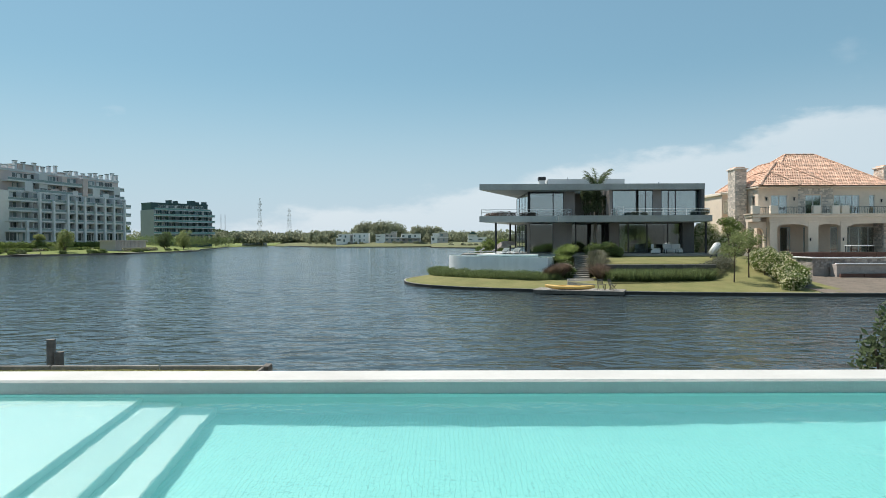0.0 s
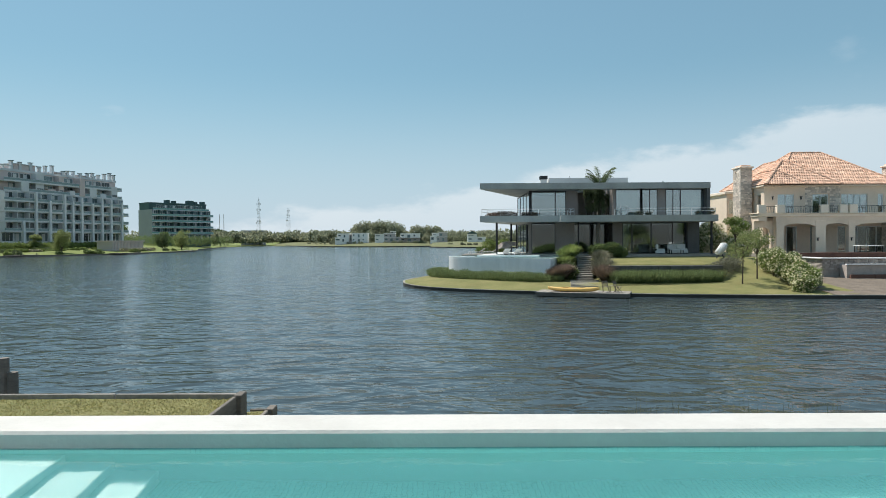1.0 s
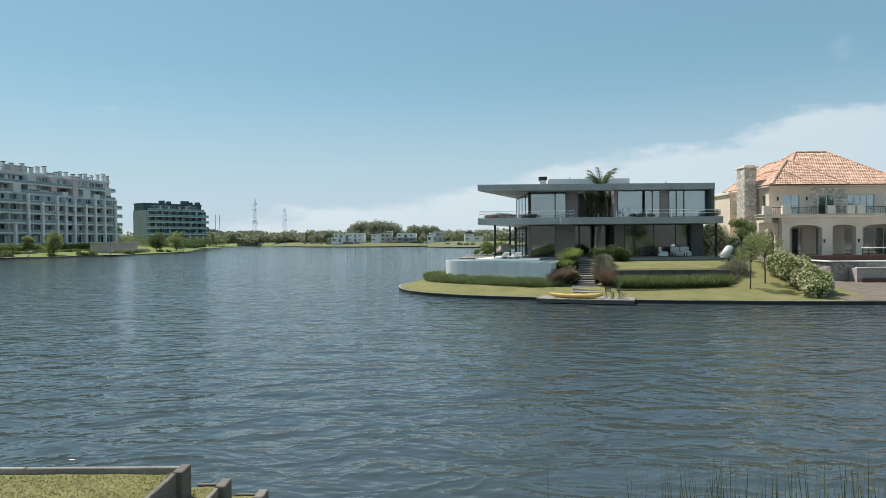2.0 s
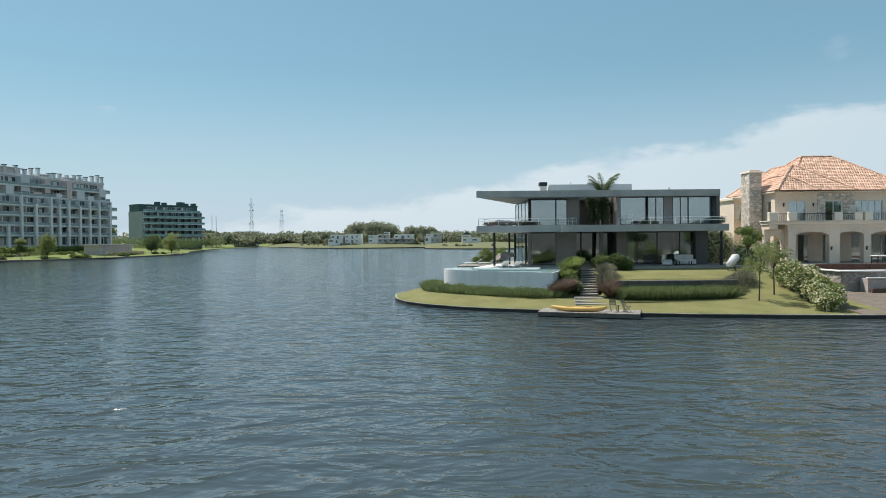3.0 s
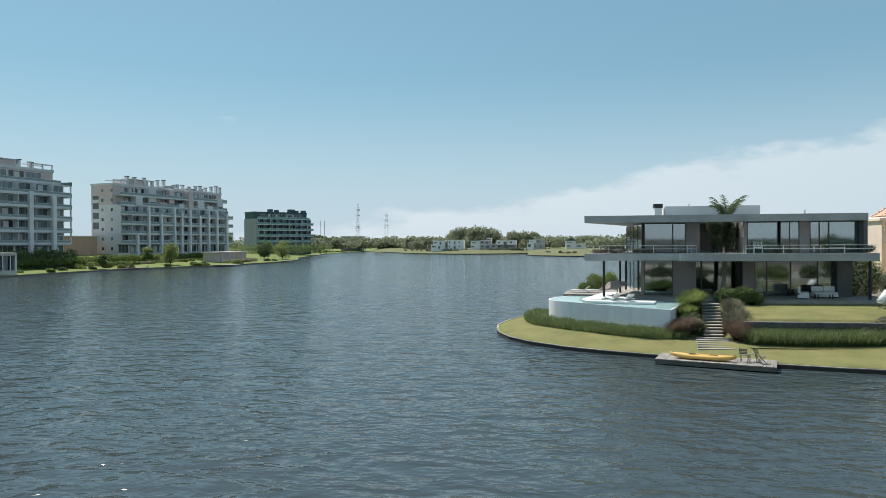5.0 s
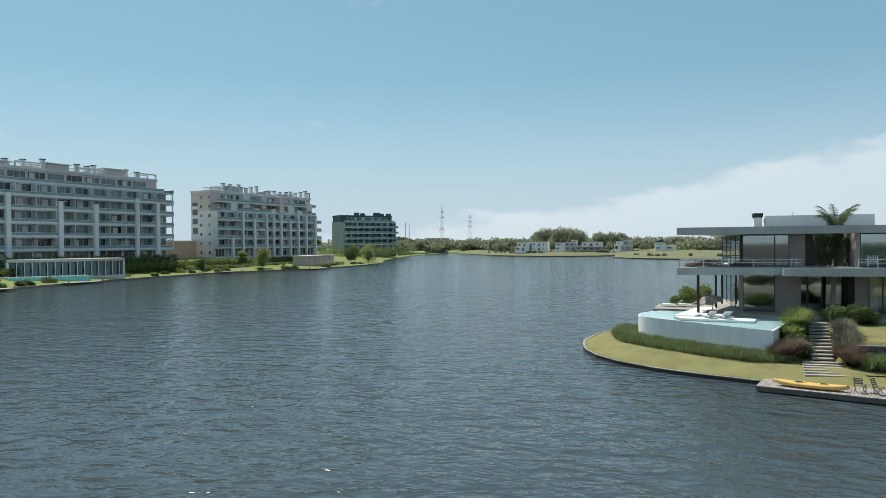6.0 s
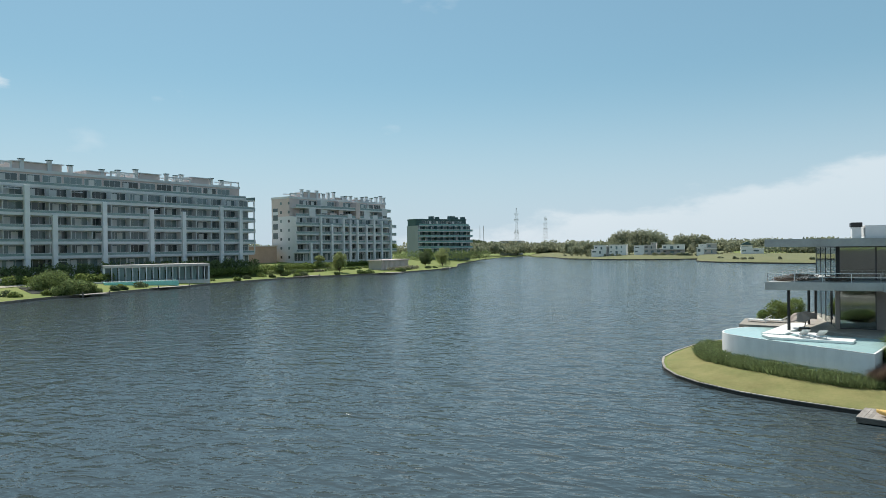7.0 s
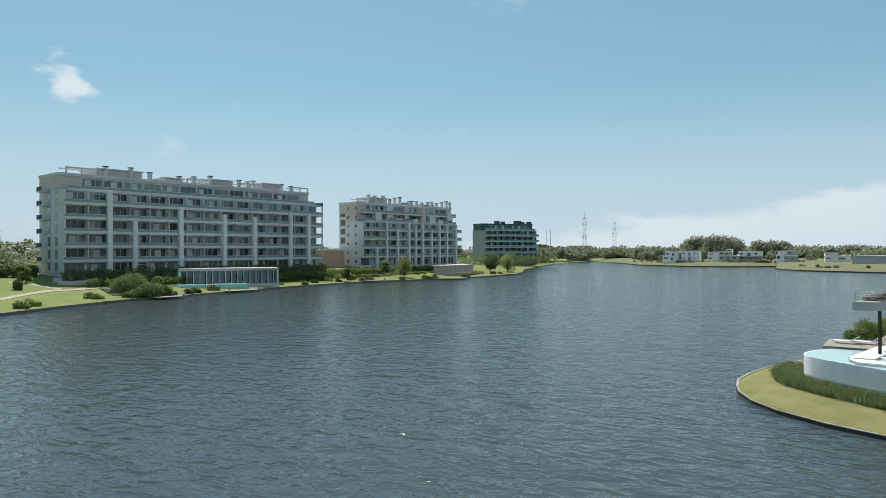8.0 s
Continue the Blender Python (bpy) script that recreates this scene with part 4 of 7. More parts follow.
shrub("lavender_clump", [(17.0, 54.5, 1.2, 0.9, 0.8, 0.75), (17.9, 55.0, 1.4, 1.0, 0.9, 0.8), (18.9, 55.7, 1.7, 1.0, 0.9, 0.75), (16.2, 53.9, 1.05, 0.7, 0.6, 0.65), (19.6, 56.6, 2.0, 0.8, 0.8, 0.6)], 16000, 0.06, M_LEAFG,
      "soft grey-mauve lavender clump on the bank", "shrub", slim=0.25)
for x, y, z, L in ((5.7, 55.2, 0.6, 1.25), (6.3, 55.9, 0.8, 1.1), (5.2, 55.0, 0.6, 1.0), (8.75, 54.1, 0.6, 1.3), (9.25, 54.7, 0.7, 1.15), (8.9, 53.5, 0.6, 1.0)):
    fountain("fountain_grass", (x, y, z), 1100, L * 1.35, M_LEAFP, "purple-brown fountain grass clump beside the steps", 0.016)
for x, y, z, L in ((9.2, 56.2, 1.2, 1.5), (9.4, 57.4, 1.6, 1.4), (8.95, 55.2, 0.9, 1.5), (9.6, 58.5, 1.9, 1.2)):
    fountain("fountain_grass", (x, y, z), 1000, L * 1.15, M_LEAFG, "pale mauve plumed grass clump beside the steps", 0.016)
for x, y, z, L in ((6.9, 58.8, 1.9, 1.7), (7.4, 59.6, 2.1, 1.6), (6.6, 57.8, 1.5, 1.4), (7.6, 60.6, 2.3, 1.5)):
    fountain("flax_plant", (x, y, z), 800, L, M_LEAFY, "bright green sword-leaved plant beside the steps", 0.026, "shrub")
shrub("border_shrub", [(6.6, 57.0, 1.4, 0.8, 0.8, 0.8), (6.4, 58.3, 1.8, 0.7, 0.8, 0.8), (6.9, 56.3, 1.1, 0.6, 0.6, 0.6)], 6000, 0.06, M_LEAF, "leafy green shrub with pale specks by the steps",
      flowers=250, fsize=0.05)
shrub("border_shrub", [(9.3, 57.0, 1.8, 0.6, 0.8, 0.6), (9.1, 55.8, 1.4, 0.6, 0.8, 0.6), (9.5, 58.2, 2.2, 0.5, 0.8, 0.5)], 4500, 0.06, M_LEAFG, "grey-mauve flowering shrub by the steps",
      flowers=350, fsize=0.05)
shrub("round_bush", [(10.0, 61.2, 2.9, 0.9, 0.7, 0.65), (11.2, 61.3, 2.95, 0.9, 0.7, 0.7), (12.0, 61.3, 2.7, 0.6, 0.6, 0.5)], 7000, 0.07, M_LEAF, "rounded green bush by the terrace edge")
shrub("terrace_shrubs", [(1.4, 73.5, 3.1, 0.8, 0.8, 0.9), (2.2, 74.6, 3.0, 0.7, 0.7, 0.7), (0.4, 73.0, 2.7, 0.5, 0.5, 0.5), (3.2, 76.6, 3.2, 0.8, 0.8, 0.8)], 6000, 0.07, M_LEAFY,
      "loose green bushes behind the pool terrace")


def make_tree(name, at, height, crown, count, leaf, material, label, trunk=0.07, limbs=7, droop=0.0, group="", fork=0.45):
    """Tapered trunk, forking limbs and a crown of leaf clumps at the limb ends."""
    o = thing(name, at, label, "tree", group)
    bm = bmesh.new()
    top = Vector((0.05 * height * (RNG.random() - 0.5), 0.05 * height * (RNG.random() - 0.5), height * fork))
    rod(bm, (0, 0, -0.15), top * 0.5, trunk, trunk * 0.8, n=9)
    rod(bm, top * 0.5, top, trunk * 0.8, trunk * 0.6, n=9)
    blobs = []
    for k in range(limbs):
        a = k * 2.4 + RNG.random()
        r = crown * (0.25 + 0.55 * RNG.random())
        z = height * (fork + (0.92 - fork) * (0.2 + 0.75 * RNG.random()))
        e = Vector((r * math.cos(a), r * math.sin(a), z))
        m = top.lerp(e, 0.5) + Vector((0, 0, 0.06 * height))
        rod(bm, top, m, trunk * 0.5, trunk * 0.32, n=6)
        rod(bm, m, e, trunk * 0.32, trunk * 0.1, n=5)
        s_ = crown * (0.34 + 0.25 * RNG.random())
        blobs.append((e.x, e.y, e.z, s_, s_, s_ * 0.8))
    blobs.append((top.x, top.y, height * 0.88, crown * 0.45, crown * 0.45, height * 0.12))
    part("trunk", bm, M_BARK, o)
    piece("crown", leaves(blobs, count, leaf, material, "crown", shell=0.25, droop=droop), o, Matrix())
    return o


make_tree("young_tree", (18.1, 51.5, 0.66), 3.9, 1.1, 1900, 0.06, M_WILLOW, "slender young tree with airy green crown on the lawn", 0.055, 9)
make_tree("young_tree", (19.9, 53.1, 1.0), 3.7, 1.05, 1800, 0.06, M_WILLOW, "slender young tree beside the flowering hedge", 0.055, 9)
make_tree("garden_tree", (21.6, 60.5, 2.2), 3.6, 0.95, 2600, 0.065, M_LEAFY, "dark green garden tree beside the house", 0.09, 9)
HEDGE_CLUMPS = []
for y in np.linspace(47.9, 57.8, 74):
    mid, half = np.interp(y, [48, 52, 55, 57.5], [21.0, 22.0, 22.7, 23.1]), np.interp(y, [48, 52, 55, 58], [0.75, 0.95, 1.1, 0.8])
    low, high = np.interp(y, [48, 52, 57.8], [0.35, 0.75, 1.9]), np.interp(y, [48, 50, 52, 55, 57.8], [1.15, 2.0, 2.6, 3.1, 3.4])
    off, r = RNG.random() * 2 - 1, 0.32 + 0.34 * RNG.random()
    HEDGE_CLUMPS.append((mid + half * off, y, low + (high - low) * (0.25 + 0.6 * RNG.random()) * (1 - 0.35 * abs(off)), r, r * 1.1, r * 0.85))
shrub("flowering_hedge", HEDGE_CLUMPS, 38000, 0.07, M_LEAFY,
      "large mounded hedge covered with cream blossom by the shore", "hedge", flowers=11000, fsize=0.055)
fountain("arching_plant", (21.9, 49.6, 0.9), 180, 1.4, M_LEAFY, "arching bright green leaves in the flowering hedge", 0.04, "shrub")
shrub("flowering_shrub", [(20.8, 68, 3.6, 1.2, 1.2, 1.4), (22.5, 68.5, 4.0, 1.3, 1.2, 1.5), (24, 66, 3.4, 1.2, 1.2, 1.3), (23.4, 63.8, 3.0, 1.0, 1.0, 1.0)], 12000, 0.09, M_LEAFY,
      "green shrub with cream blossom between the houses", flowers=6000, fsize=0.075)
shrub("balcony_plants", [(2.4, 65.4, 6.25, 1.2, 0.7, 0.28), (4.6, 64.8, 6.2, 1.0, 0.5, 0.22), (1.2, 64.6, 6.15, 0.7, 0.5, 0.2)], 2200, 0.06, M_LEAFP, "low reddish planting along the balcony edge", "planter",
      base=(2.4, 65.4, 6.01))
shrub("balcony_plants", [(14.2, 63.4, 6.2, 0.45, 0.35, 0.24), (15.0, 63.4, 6.15, 0.4, 0.3, 0.2), (20.6, 63.4, 6.3, 0.4, 0.4, 0.32)], 1300, 0.05, M_LEAFG, "low mixed pot plants along the balcony", "planter",
      base=(16, 63.4, 6.0))


def make_palm():
    o = thing("palm_tree", (11.2, 66.9, 2.5), "feathery palm growing up through the roof opening", "palm tree")
    bm = bmesh.new()
    for k in range(14):
        z = k * 0.42
        rod(bm, (0.3 * k / 14, 0, z), (0.3 * (k + 1) / 14, 0, z + 0.43), 0.20 - 0.004 * k, 0.17 - 0.004 * k, n=10)
    part("trunk", bm, M_PALMTR, o)
    for k in range(26):
        a = k * 2.399
        hang = k % 3 == 2
        up = -0.3 - 0.7 * RNG.random() if hang else 4.2 - 3.4 * RNG.random() ** 1.5
        L = (1.5 if hang else 2.1) + 1.0 * RNG.random()
        pts = [Vector((0.3, 0, 5.7))]
        d = Vector((math.cos(a), math.sin(a), up)).normalized()
        for j in range(12):
            pts.append(pts[-1] + d * L / 12)
            d = (d + Vector((0, 0, -0.05 - 0.020 * j))).normalized()
        bm = bmesh.new()
        for j in range(12):
            rod(bm, pts[j], pts[j + 1], 0.020 - 0.0014 * j, 0.018 - 0.0014 * j, n=4, caps=False)
            dd = (pts[j + 1] - pts[j]).normalized()
            sd = dd.cross(Vector((0, 0, 1))).normalized()
            for q in range(7):
                b = pts[j].lerp(pts[j + 1], q / 7)
                for sg in (-1, 1):
                    reach = (0.55 + 0.45 * math.sin(math.pi * (j + 1) / 13)) * (0.8 + 0.4 * RNG.random())
                    tip = b + (sd * sg * (0.25 + 0.25 * RNG.random()) + dd * 0.3 + Vector((0, 0, -0.45 + 0.3 * RNG.random()))) * reach
                    w = dd * 0.017
                    bm.faces.new([bm.verts.new(v) for v in (b - w, b + w, tip)])
        part("frond", bm, M_LEAFD, o)


make_palm()
shrub("courtyard_climber", [(9.9 + 2.3 * RNG.random(), 66.1 + 0.3 * RNG.random(), 6.7 + 1.6 * RNG.random(), 0.45, 0.3, 0.5) for k in range(16)], 7000, 0.06, M_LEAFD,
      "dark feathery climber hanging in the balcony courtyard", base=(10.7, 66.1, 6.0))


def make_sofa(at, turn, w, label):
    o = thing("outdoor_sofa", at, label, "sofa", "sofas on the terrace", turn=turn)
    part("base", bm_box(-w / 2, w / 2, -0.4, 0.4, 0.06, 0.30, bev=0.02), M_WHITE, o)
    n = max(1, round(w / 0.8))
    for k in range(n):
        x = -w / 2 + k * w / n
        part("seat_cushion", bm_box(x + 0.02, x + w / n - 0.02, -0.38, 0.28, 0.30, 0.46, bev=0.04), M_FABRIC, o)
        part("back_cushion", bm_box(x + 0.02, x + w / n - 0.02, 0.2, 0.4, 0.44, 0.86, bev=0.05), M_FABRIC, o)
    for x in (-w / 2 + 0.06, w / 2 - 0.06):
        part("foot", bm_box(x - 0.04, x + 0.04, -0.3, 0.3, 0, 0.06), M_STEEL, o)


make_sofa((18.2, 65.2, 2.52), 0, 1.7, "white outdoor sofa with cushions under the balcony")
make_sofa((16.4, 64.4, 2.52), 70, 1.6, "white low outdoor sofa on the paved terrace")


def make_coffee_table():
    o = thing("coffee_table", (17.7, 64.0, 2.52), "low white rectangular table between outdoor sofas", "table")
    part("tabletop", bm_box(-0.6, 0.6, -0.35, 0.35, 0.36, 0.41, bev=0.01), M_WHITE, o)
    for x in (-0.52, 0.52):
        for y in (-0.28, 0.28):
            part("leg", bm_box(x - 0.03, x + 0.03, y - 0.03, y + 0.03, 0, 0.36), M_STEEL, o)


make_coffee_table()


def make_covered_seat():
    o = thing("covered_seat", (20.0, 60.0, 2.2), "pale covered tilted garden seat on the lawn", "chair")
    bm = bmesh.new()
    box(bm, -0.21, 0.21, -0.42, 0.42, -0.56, 0.56, pose(0.1, 0, 0.80, 0, 35, 0))
    bevel(bm, 0.10, 3)
    part("cover", bm, M_APT, o, "pale grey fabric cover", smooth=True)
    for k in range(4):
        a = k * math.tau / 4 + 0.5
        bm = bmesh.new()
        rod(bm, (0.45 * math.cos(a), 0.45 * math.sin(a), 0), (0.1, 0, 0.5), 0.03, n=6)
        part("leg", bm, M_STEEL, o)


make_covered_seat()


def make_umbrella():
    o = thing("folded_umbrella", (2.7, 66.3, 2.52), "taupe sun umbrella lowered beside the loungers", "umbrella")
    bm = bmesh.new()
    n = 12
    rings = []
    for z, r in ((1.25, 0.05), (1.15, 0.35), (1.0, 0.75), (0.9, 0.95), (0.8, 1.0)):
        rings.append([bm.verts.new(pose(0, 0, 0, 14, -12, 0) @ Vector((r * math.cos(k * math.tau / n), r * math.sin(k * math.tau / n) * 0.8, z + 0.08 * (-1) ** k * r))) for k in range(n)])
    for a, b in zip(rings, rings[1:]):
        for k in range(n):
            bm.faces.new((a[k], b[k], b[(k + 1) % n], a[(k + 1) % n]))
    part("canopy", bm, M_FABRICG, o, "draped taupe canvas canopy")
    bm = bmesh.new()
    rod(bm, (0, 0, 0), (0.2, -0.3, 1.3), 0.03, n=8)
    part("pole", bm, M_STEEL, o)
    part("base_plate", bm_box(-0.35, 0.35, -0.35, 0.35, 0, 0.06, bev=0.01), M_STEEL, o)


make_umbrella()


def make_wire_chair(at, turn):
    o = thing("wire_chair", at, "white metal armchair on the upper balcony", "chair", turn=turn)
    for x in (-0.28, 0.28):
        for y in (-0.28, 0.28):
            bm = bmesh.new()
            rod(bm, (x, y, 0), (x, y, 0.62 if y < 0 else 0.85), 0.02, n=6)
            part("leg", bm, M_WHITE, o)
    part("seat", bm_box(-0.28, 0.28, -0.28, 0.28, 0.38, 0.45, bev=0.015), M_WHITE, o)
    for k in range(6):
        x = -0.25 + k * 0.1
        part("back_bar", bm_box(x - 0.012, x + 0.012, 0.27, 0.295, 0.45, 0.85), M_WHITE, o)


make_wire_chair((12.9, 63.6, 6.0), 160)


# ---------------- the villa ----------------
def slope_tiles(bm, poly, rows=0.34, cols=0.24):
    """Clay tiles laid in courses over a flat roof face; the first two corners are the eave."""
    P = [Vector(p) for p in poly]
    u = (P[1] - P[0]).normalized()
    nrm = (P[1] - P[0]).cross(P[2] - P[0]).normalized()
    if nrm.z < 0:
        nrm = -nrm
    v = nrm.cross(u).normalized()
    if v.z < 0:
        v = -v
    Q = [((p - P[0]).dot(u), (p - P[0]).dot(v)) for p in P]

    def inside(a, b):
        c = False
        for (x1, y1), (x2, y2) in zip(Q, Q[1:] + Q[:1]):
            if (y1 > b) != (y2 > b) and a < (x2 - x1) * (b - y1) / (y2 - y1) + x1:
                c = not c
        return c

    umin, umax = min(q[0] for q in Q), max(q[0] for q in Q)
    vmax = max(q[1] for q in Q)
    b = 0.02
    k = 0
    while b < vmax:
        a = umin + (cols / 2 if k % 2 else 0)
        while a < umax:
            if inside(a + cols / 2, b + rows / 2):
                j = 0.012 * RNG.random()
                o = P[0] + u * a + v * b
                pr = [(0.0, 0.0), (0.06, 0.045 + j), (cols - 0.06, 0.045 + j), (cols - 0.005, 0.0)]
                lo = [bm.verts.new(o + u * x + nrm * (h + 0.035)) for x, h in pr]
                hi = [bm.verts.new(o + u * x + v * (rows + 0.05) + nrm * (h + 0.0)) for x, h in pr]
                for q in range(3):
                    bm.faces.new((lo[q], lo[q + 1], hi[q + 1], hi[q]))
                bm.faces.new(lo[::-1])
            a += cols
        b += rows
        k += 1


def hip_roof(parent, x0, x1, y0, y1, z0, a, b, zr):
    """A hipped roof on a rectangle, ridge from a to b at height zr."""
    C = [Vector(p) for p in ((x0, y0, z0), (x1, y0, z0), (x1, y1, z0), (x0, y1, z0))]
    A, B = Vector((*a, zr)), Vector((*b, zr))
    if abs(a[0] - b[0]) > abs(a[1] - b[1]):
        faces = ([C[0], C[1], B, A], [C[1], C[2], B], [C[2], C[3], A, B], [C[3], C[0], A])
        hips = ((C[0], A), (C[3], A), (C[1], B), (C[2], B), (A, B))
    else:
        faces = ([C[0], C[1], A], [C[1], C[2], B, A], [C[2], C[3], B], [C[3], C[0], A, B])
        hips = ((C[0], A), (C[1], A), (C[2], B), (C[3], B), (A, B))
    bm = bmesh.new()
    for f in faces:
        bm.faces.new([bm.verts.new(p) for p in f])
    bm.faces.new([bm.verts.new(p - Vector((0, 0, 0.02))) for p in C[::-1]])
    r = wpart("roof", bm, M_TILEJ, parent, "hipped clay tile roof")
    bm = bmesh.new()
    for f in faces:
        slope_tiles(bm, f)
    tagged(wpart("roof_tiles", bm, M_TILE, r, "overlapping orange clay tiles"), kind="stuff")
    for p, q in hips:
        bm = bmesh.new()
        n = max(2, int((q - p).length / 0.4))
        for k in range(n):
            rod(bm, p.lerp(q, k / n) + Vector((0, 0, 0.06)), p.lerp(q, (k + 1.12) / n) + Vector((0, 0, 0.06)), 0.12, 0.095, n=7)
        tagged(wpart("hip_tiles", bm, M_TILE, r), kind="stuff")


def stone_cladding(parent, x0, x1, y0, y1, z0, z1, faces="fl", name="stone_cladding", stone=None):
    """Uneven flat stones set proud on the faces of a block: f front, l west side."""
    bm = bmesh.new()
    for face in faces:
        lo, hi = (x0, x1) if face == "f" else (y0, y1)
        z = z0
        while z < z1 - 0.05:
            hgt = min(0.10 + 0.13 * RNG.random(), z1 - z)
            p = lo
            while p < hi - 0.05:
                w = min(0.14 + 0.28 * RNG.random(), hi - p)
                d = 0.02 + 0.05 * RNG.random()
                if face == "f":
                    box(bm, p + 0.008, p + w - 0.008, y0 - d, y0 + 0.02, z + 0.008, z + hgt - 0.008)
                else:
                    box(bm, x0 - d, x0 + 0.02, p + 0.008, p + w - 0.008, z + 0.008, z + hgt - 0.008)
                p += w
            z += hgt
    tagged(wpart(name, bm, stone or M_STONE, parent, "rough stone cladding"), kind="stuff")


def arch_wall(bm, x0, x1, y0, y1, z0, zs, za, zt, n=10):
    """Wall over a shallow arch between x0 and x1: spring height zs, crown za, top zt."""
    for k in range(n):
        a, b = k / n, (k + 1) / n
        ha, hb = (zs + (za - zs) * math.sqrt(max(0, 1 - (2 * q - 1) ** 2)) for q in (a, b))
        xa, xb = x0 + (x1 - x0) * a, x0 + (x1 - x0) * b
        vs = [bm.verts.new(p) for p in ((xa, y0, ha), (xb, y0, hb), (xb, y0, zt), (xa, y0, zt), (xa, y1, ha), (xb, y1, hb), (xb, y1, zt), (xa, y1, zt))]
        for f in ((0, 1, 2, 3), (7, 6, 5, 4), (4, 5, 1, 0), (3, 2, 6, 7)):
            bm.faces.new([vs[i] for i in f])
    bmesh.ops.remove_doubles(bm, verts=bm.verts[:], dist=0.0005)


def villa_window(parent, x0, x1, y, z0, z1, mull=1, blind=True):
    w = wpart("window", bm_box(x0 - 0.06, x1 + 0.06, y - 0.05, y + 0.06, z1, z1 + 0.08), M_WHITE, parent)
    bm = bmesh.new()
    for a, b in ((x0 - 0.06, x0), (x1, x1 + 0.06)):
        box(bm, a, b, y - 0.05, y + 0.06, z0, z1)
    for k in range(mull):
        xm = x0 + (x1 - x0) * (k + 1) / (mull + 1)
        box(bm, xm - 0.04, xm + 0.04, y - 0.04, y + 0.05, z0, z1)
    wpart("frame", bm, M_WHITE, w, "white window frame")
    wpart("pane", bm_box(x0, x1, y - 0.01, y + 0.01, z0, z1), M_GLASS, w)
    if blind:
        wpart("blind", bm_box(x0, x1, y + 0.12, y + 0.14, z0 + (z1 - z0) * 0.55, z1), M_CURT, w, "half-drawn pale blind")


def make_villa():
    v = thing("villa", (35, 75, 2.5), "two-storey cream villa with arches and clay tile roof", "house")
    # upper floor with window openings
    xs = [(28.5, 29.8), (31.45, 33.25), (34.85, 36.1), (38.7, 39.7), (40.25, 43.0)]
    for a, b in xs:
        wpart("wall", bm_box(a, b, 70, 70.3, 6.2, 9.1), M_CREAM, v)
    for a, b in ((29.8, 31.45), (33.25, 34.85), (36.1, 38.7), (39.7, 40.25)):
        wpart("wall", bm_box(a, b, 70.0, 70.3, 8.25, 9.1), M_CREAM, v)
    for a, b, m in ((29.86, 31.39, 1), (33.31, 34.79, 1), (36.16, 38.64, 3), (39.76, 40.19, 0)):
        villa_window(v, a, b, 70.12, 6.22, 8.17, m)
    stone_cladding(v, 32.5, 33.2, 69.99, 70, 6.3, 9.0, "f")
    stone_cladding(v, 34.95, 36.0, 69.99, 70, 6.3, 9.0, "f")
    stone_cladding(v, 33.2, 34.95, 69.99, 70, 8.35, 9.0, "f")
    # west side
    for a in ((28.5, 28.8, 70.3, 70.75, 2.5, 9.1), (28.5, 28.8, 71.45, 82, 2.5, 9.1), (28.5, 28.8, 70.75, 71.45, 2.5, 6.9), (28.5, 28.8, 70.75, 71.45, 8.2, 9.1)):
        wpart("wall", bm_box(*a), M_CREAM, v)
    w = wpart("window", bm_box(28.6, 28.66, 70.75, 71.45, 6.9, 8.2), M_GLASS, v)
    bm = bmesh.new()
    box(bm, 28.47, 28.62, 70.72, 71.48, 6.82, 6.9)
    box(bm, 28.47, 28.62, 70.72, 71.48, 8.2, 8.27)
    wpart("frame", bm, M_CREAMT, w)
    wpart("wing", bm_box(27.5, 28.5, 76.5, 81.5, 2.3, 8.7), M_CREAM, v)
    wpart("wing_cornice", bm_box(27.3, 28.6, 76.3, 81.7, 8.7, 9.0, bev=0.04), M_CREAMT, v)
    wn = wpart("window", bm_box(27.7, 28.3, 76.44, 76.49, 6.6, 8.1), M_GLASS, v)
    bm = bmesh.new()
    for a in ((27.62, 28.38, 6.5, 6.6), (27.62, 28.38, 8.1, 8.2), (27.62, 27.7, 6.6, 8.1), (28.3, 28.38, 6.6, 8.1)):
        box(bm, a[0], a[1], 76.38, 76.5, a[2], a[3])
    wpart("frame", bm, M_CREAMT, wn)
    wpart("inner_wall", bm_box(28.8, 46, 73.5, 73.7, 2.5, 9.1), M_INT, v)
    wpart("east_wall", bm_box(46, 46.3, 70, 82, 2.5, 9.1), M_CREAM, v)
    wpart("back_wall", bm_box(28.5, 46.3, 82, 82.3, 2.5, 9.1), M_CREAM, v)
    wpart("wall", bm_box(43.0, 46, 70, 70.3, 2.5, 9.1), M_CREAM, v)
    # chimneys
    for x0, x1, y0, y1, top in ((27.15, 28.3, 72.2, 74.0, 11.1), (41.3, 42.6, 70.2, 71.8, 11.0)):
        c = wpart("chimney", bm_box(x0, x1, y0, y1, 2.3, top), M_CREAM, v, "stone-clad chimney stack")
        stone_cladding(c, x0, x1, y0, y1, 2.4, top, "fl")
        wpart("cap", bm_box(x0 - 0.15, x1 + 0.15, y0 - 0.15, y1 + 0.15, top, top + 0.16, bev=0.03), M_STONE, c)
        wpart("cap_top", bm_box(x0 + 0.1, x1 - 0.1, y0 + 0.1, y1 - 0.1, top + 0.16, top + 0.3, bev=0.02), M_TILE, c)
    # eaves and roofs
    wpart("eave", bm_box(28.2, 41.8, 69.5, 82.6, 9.0, 9.14, bev=0.02), M_CREAMT, v)
    hip_roof(v, 29.6, 41.8, 69.4, 82.6, 9.15, (34.2, 76), (37.4, 76), 13.05)
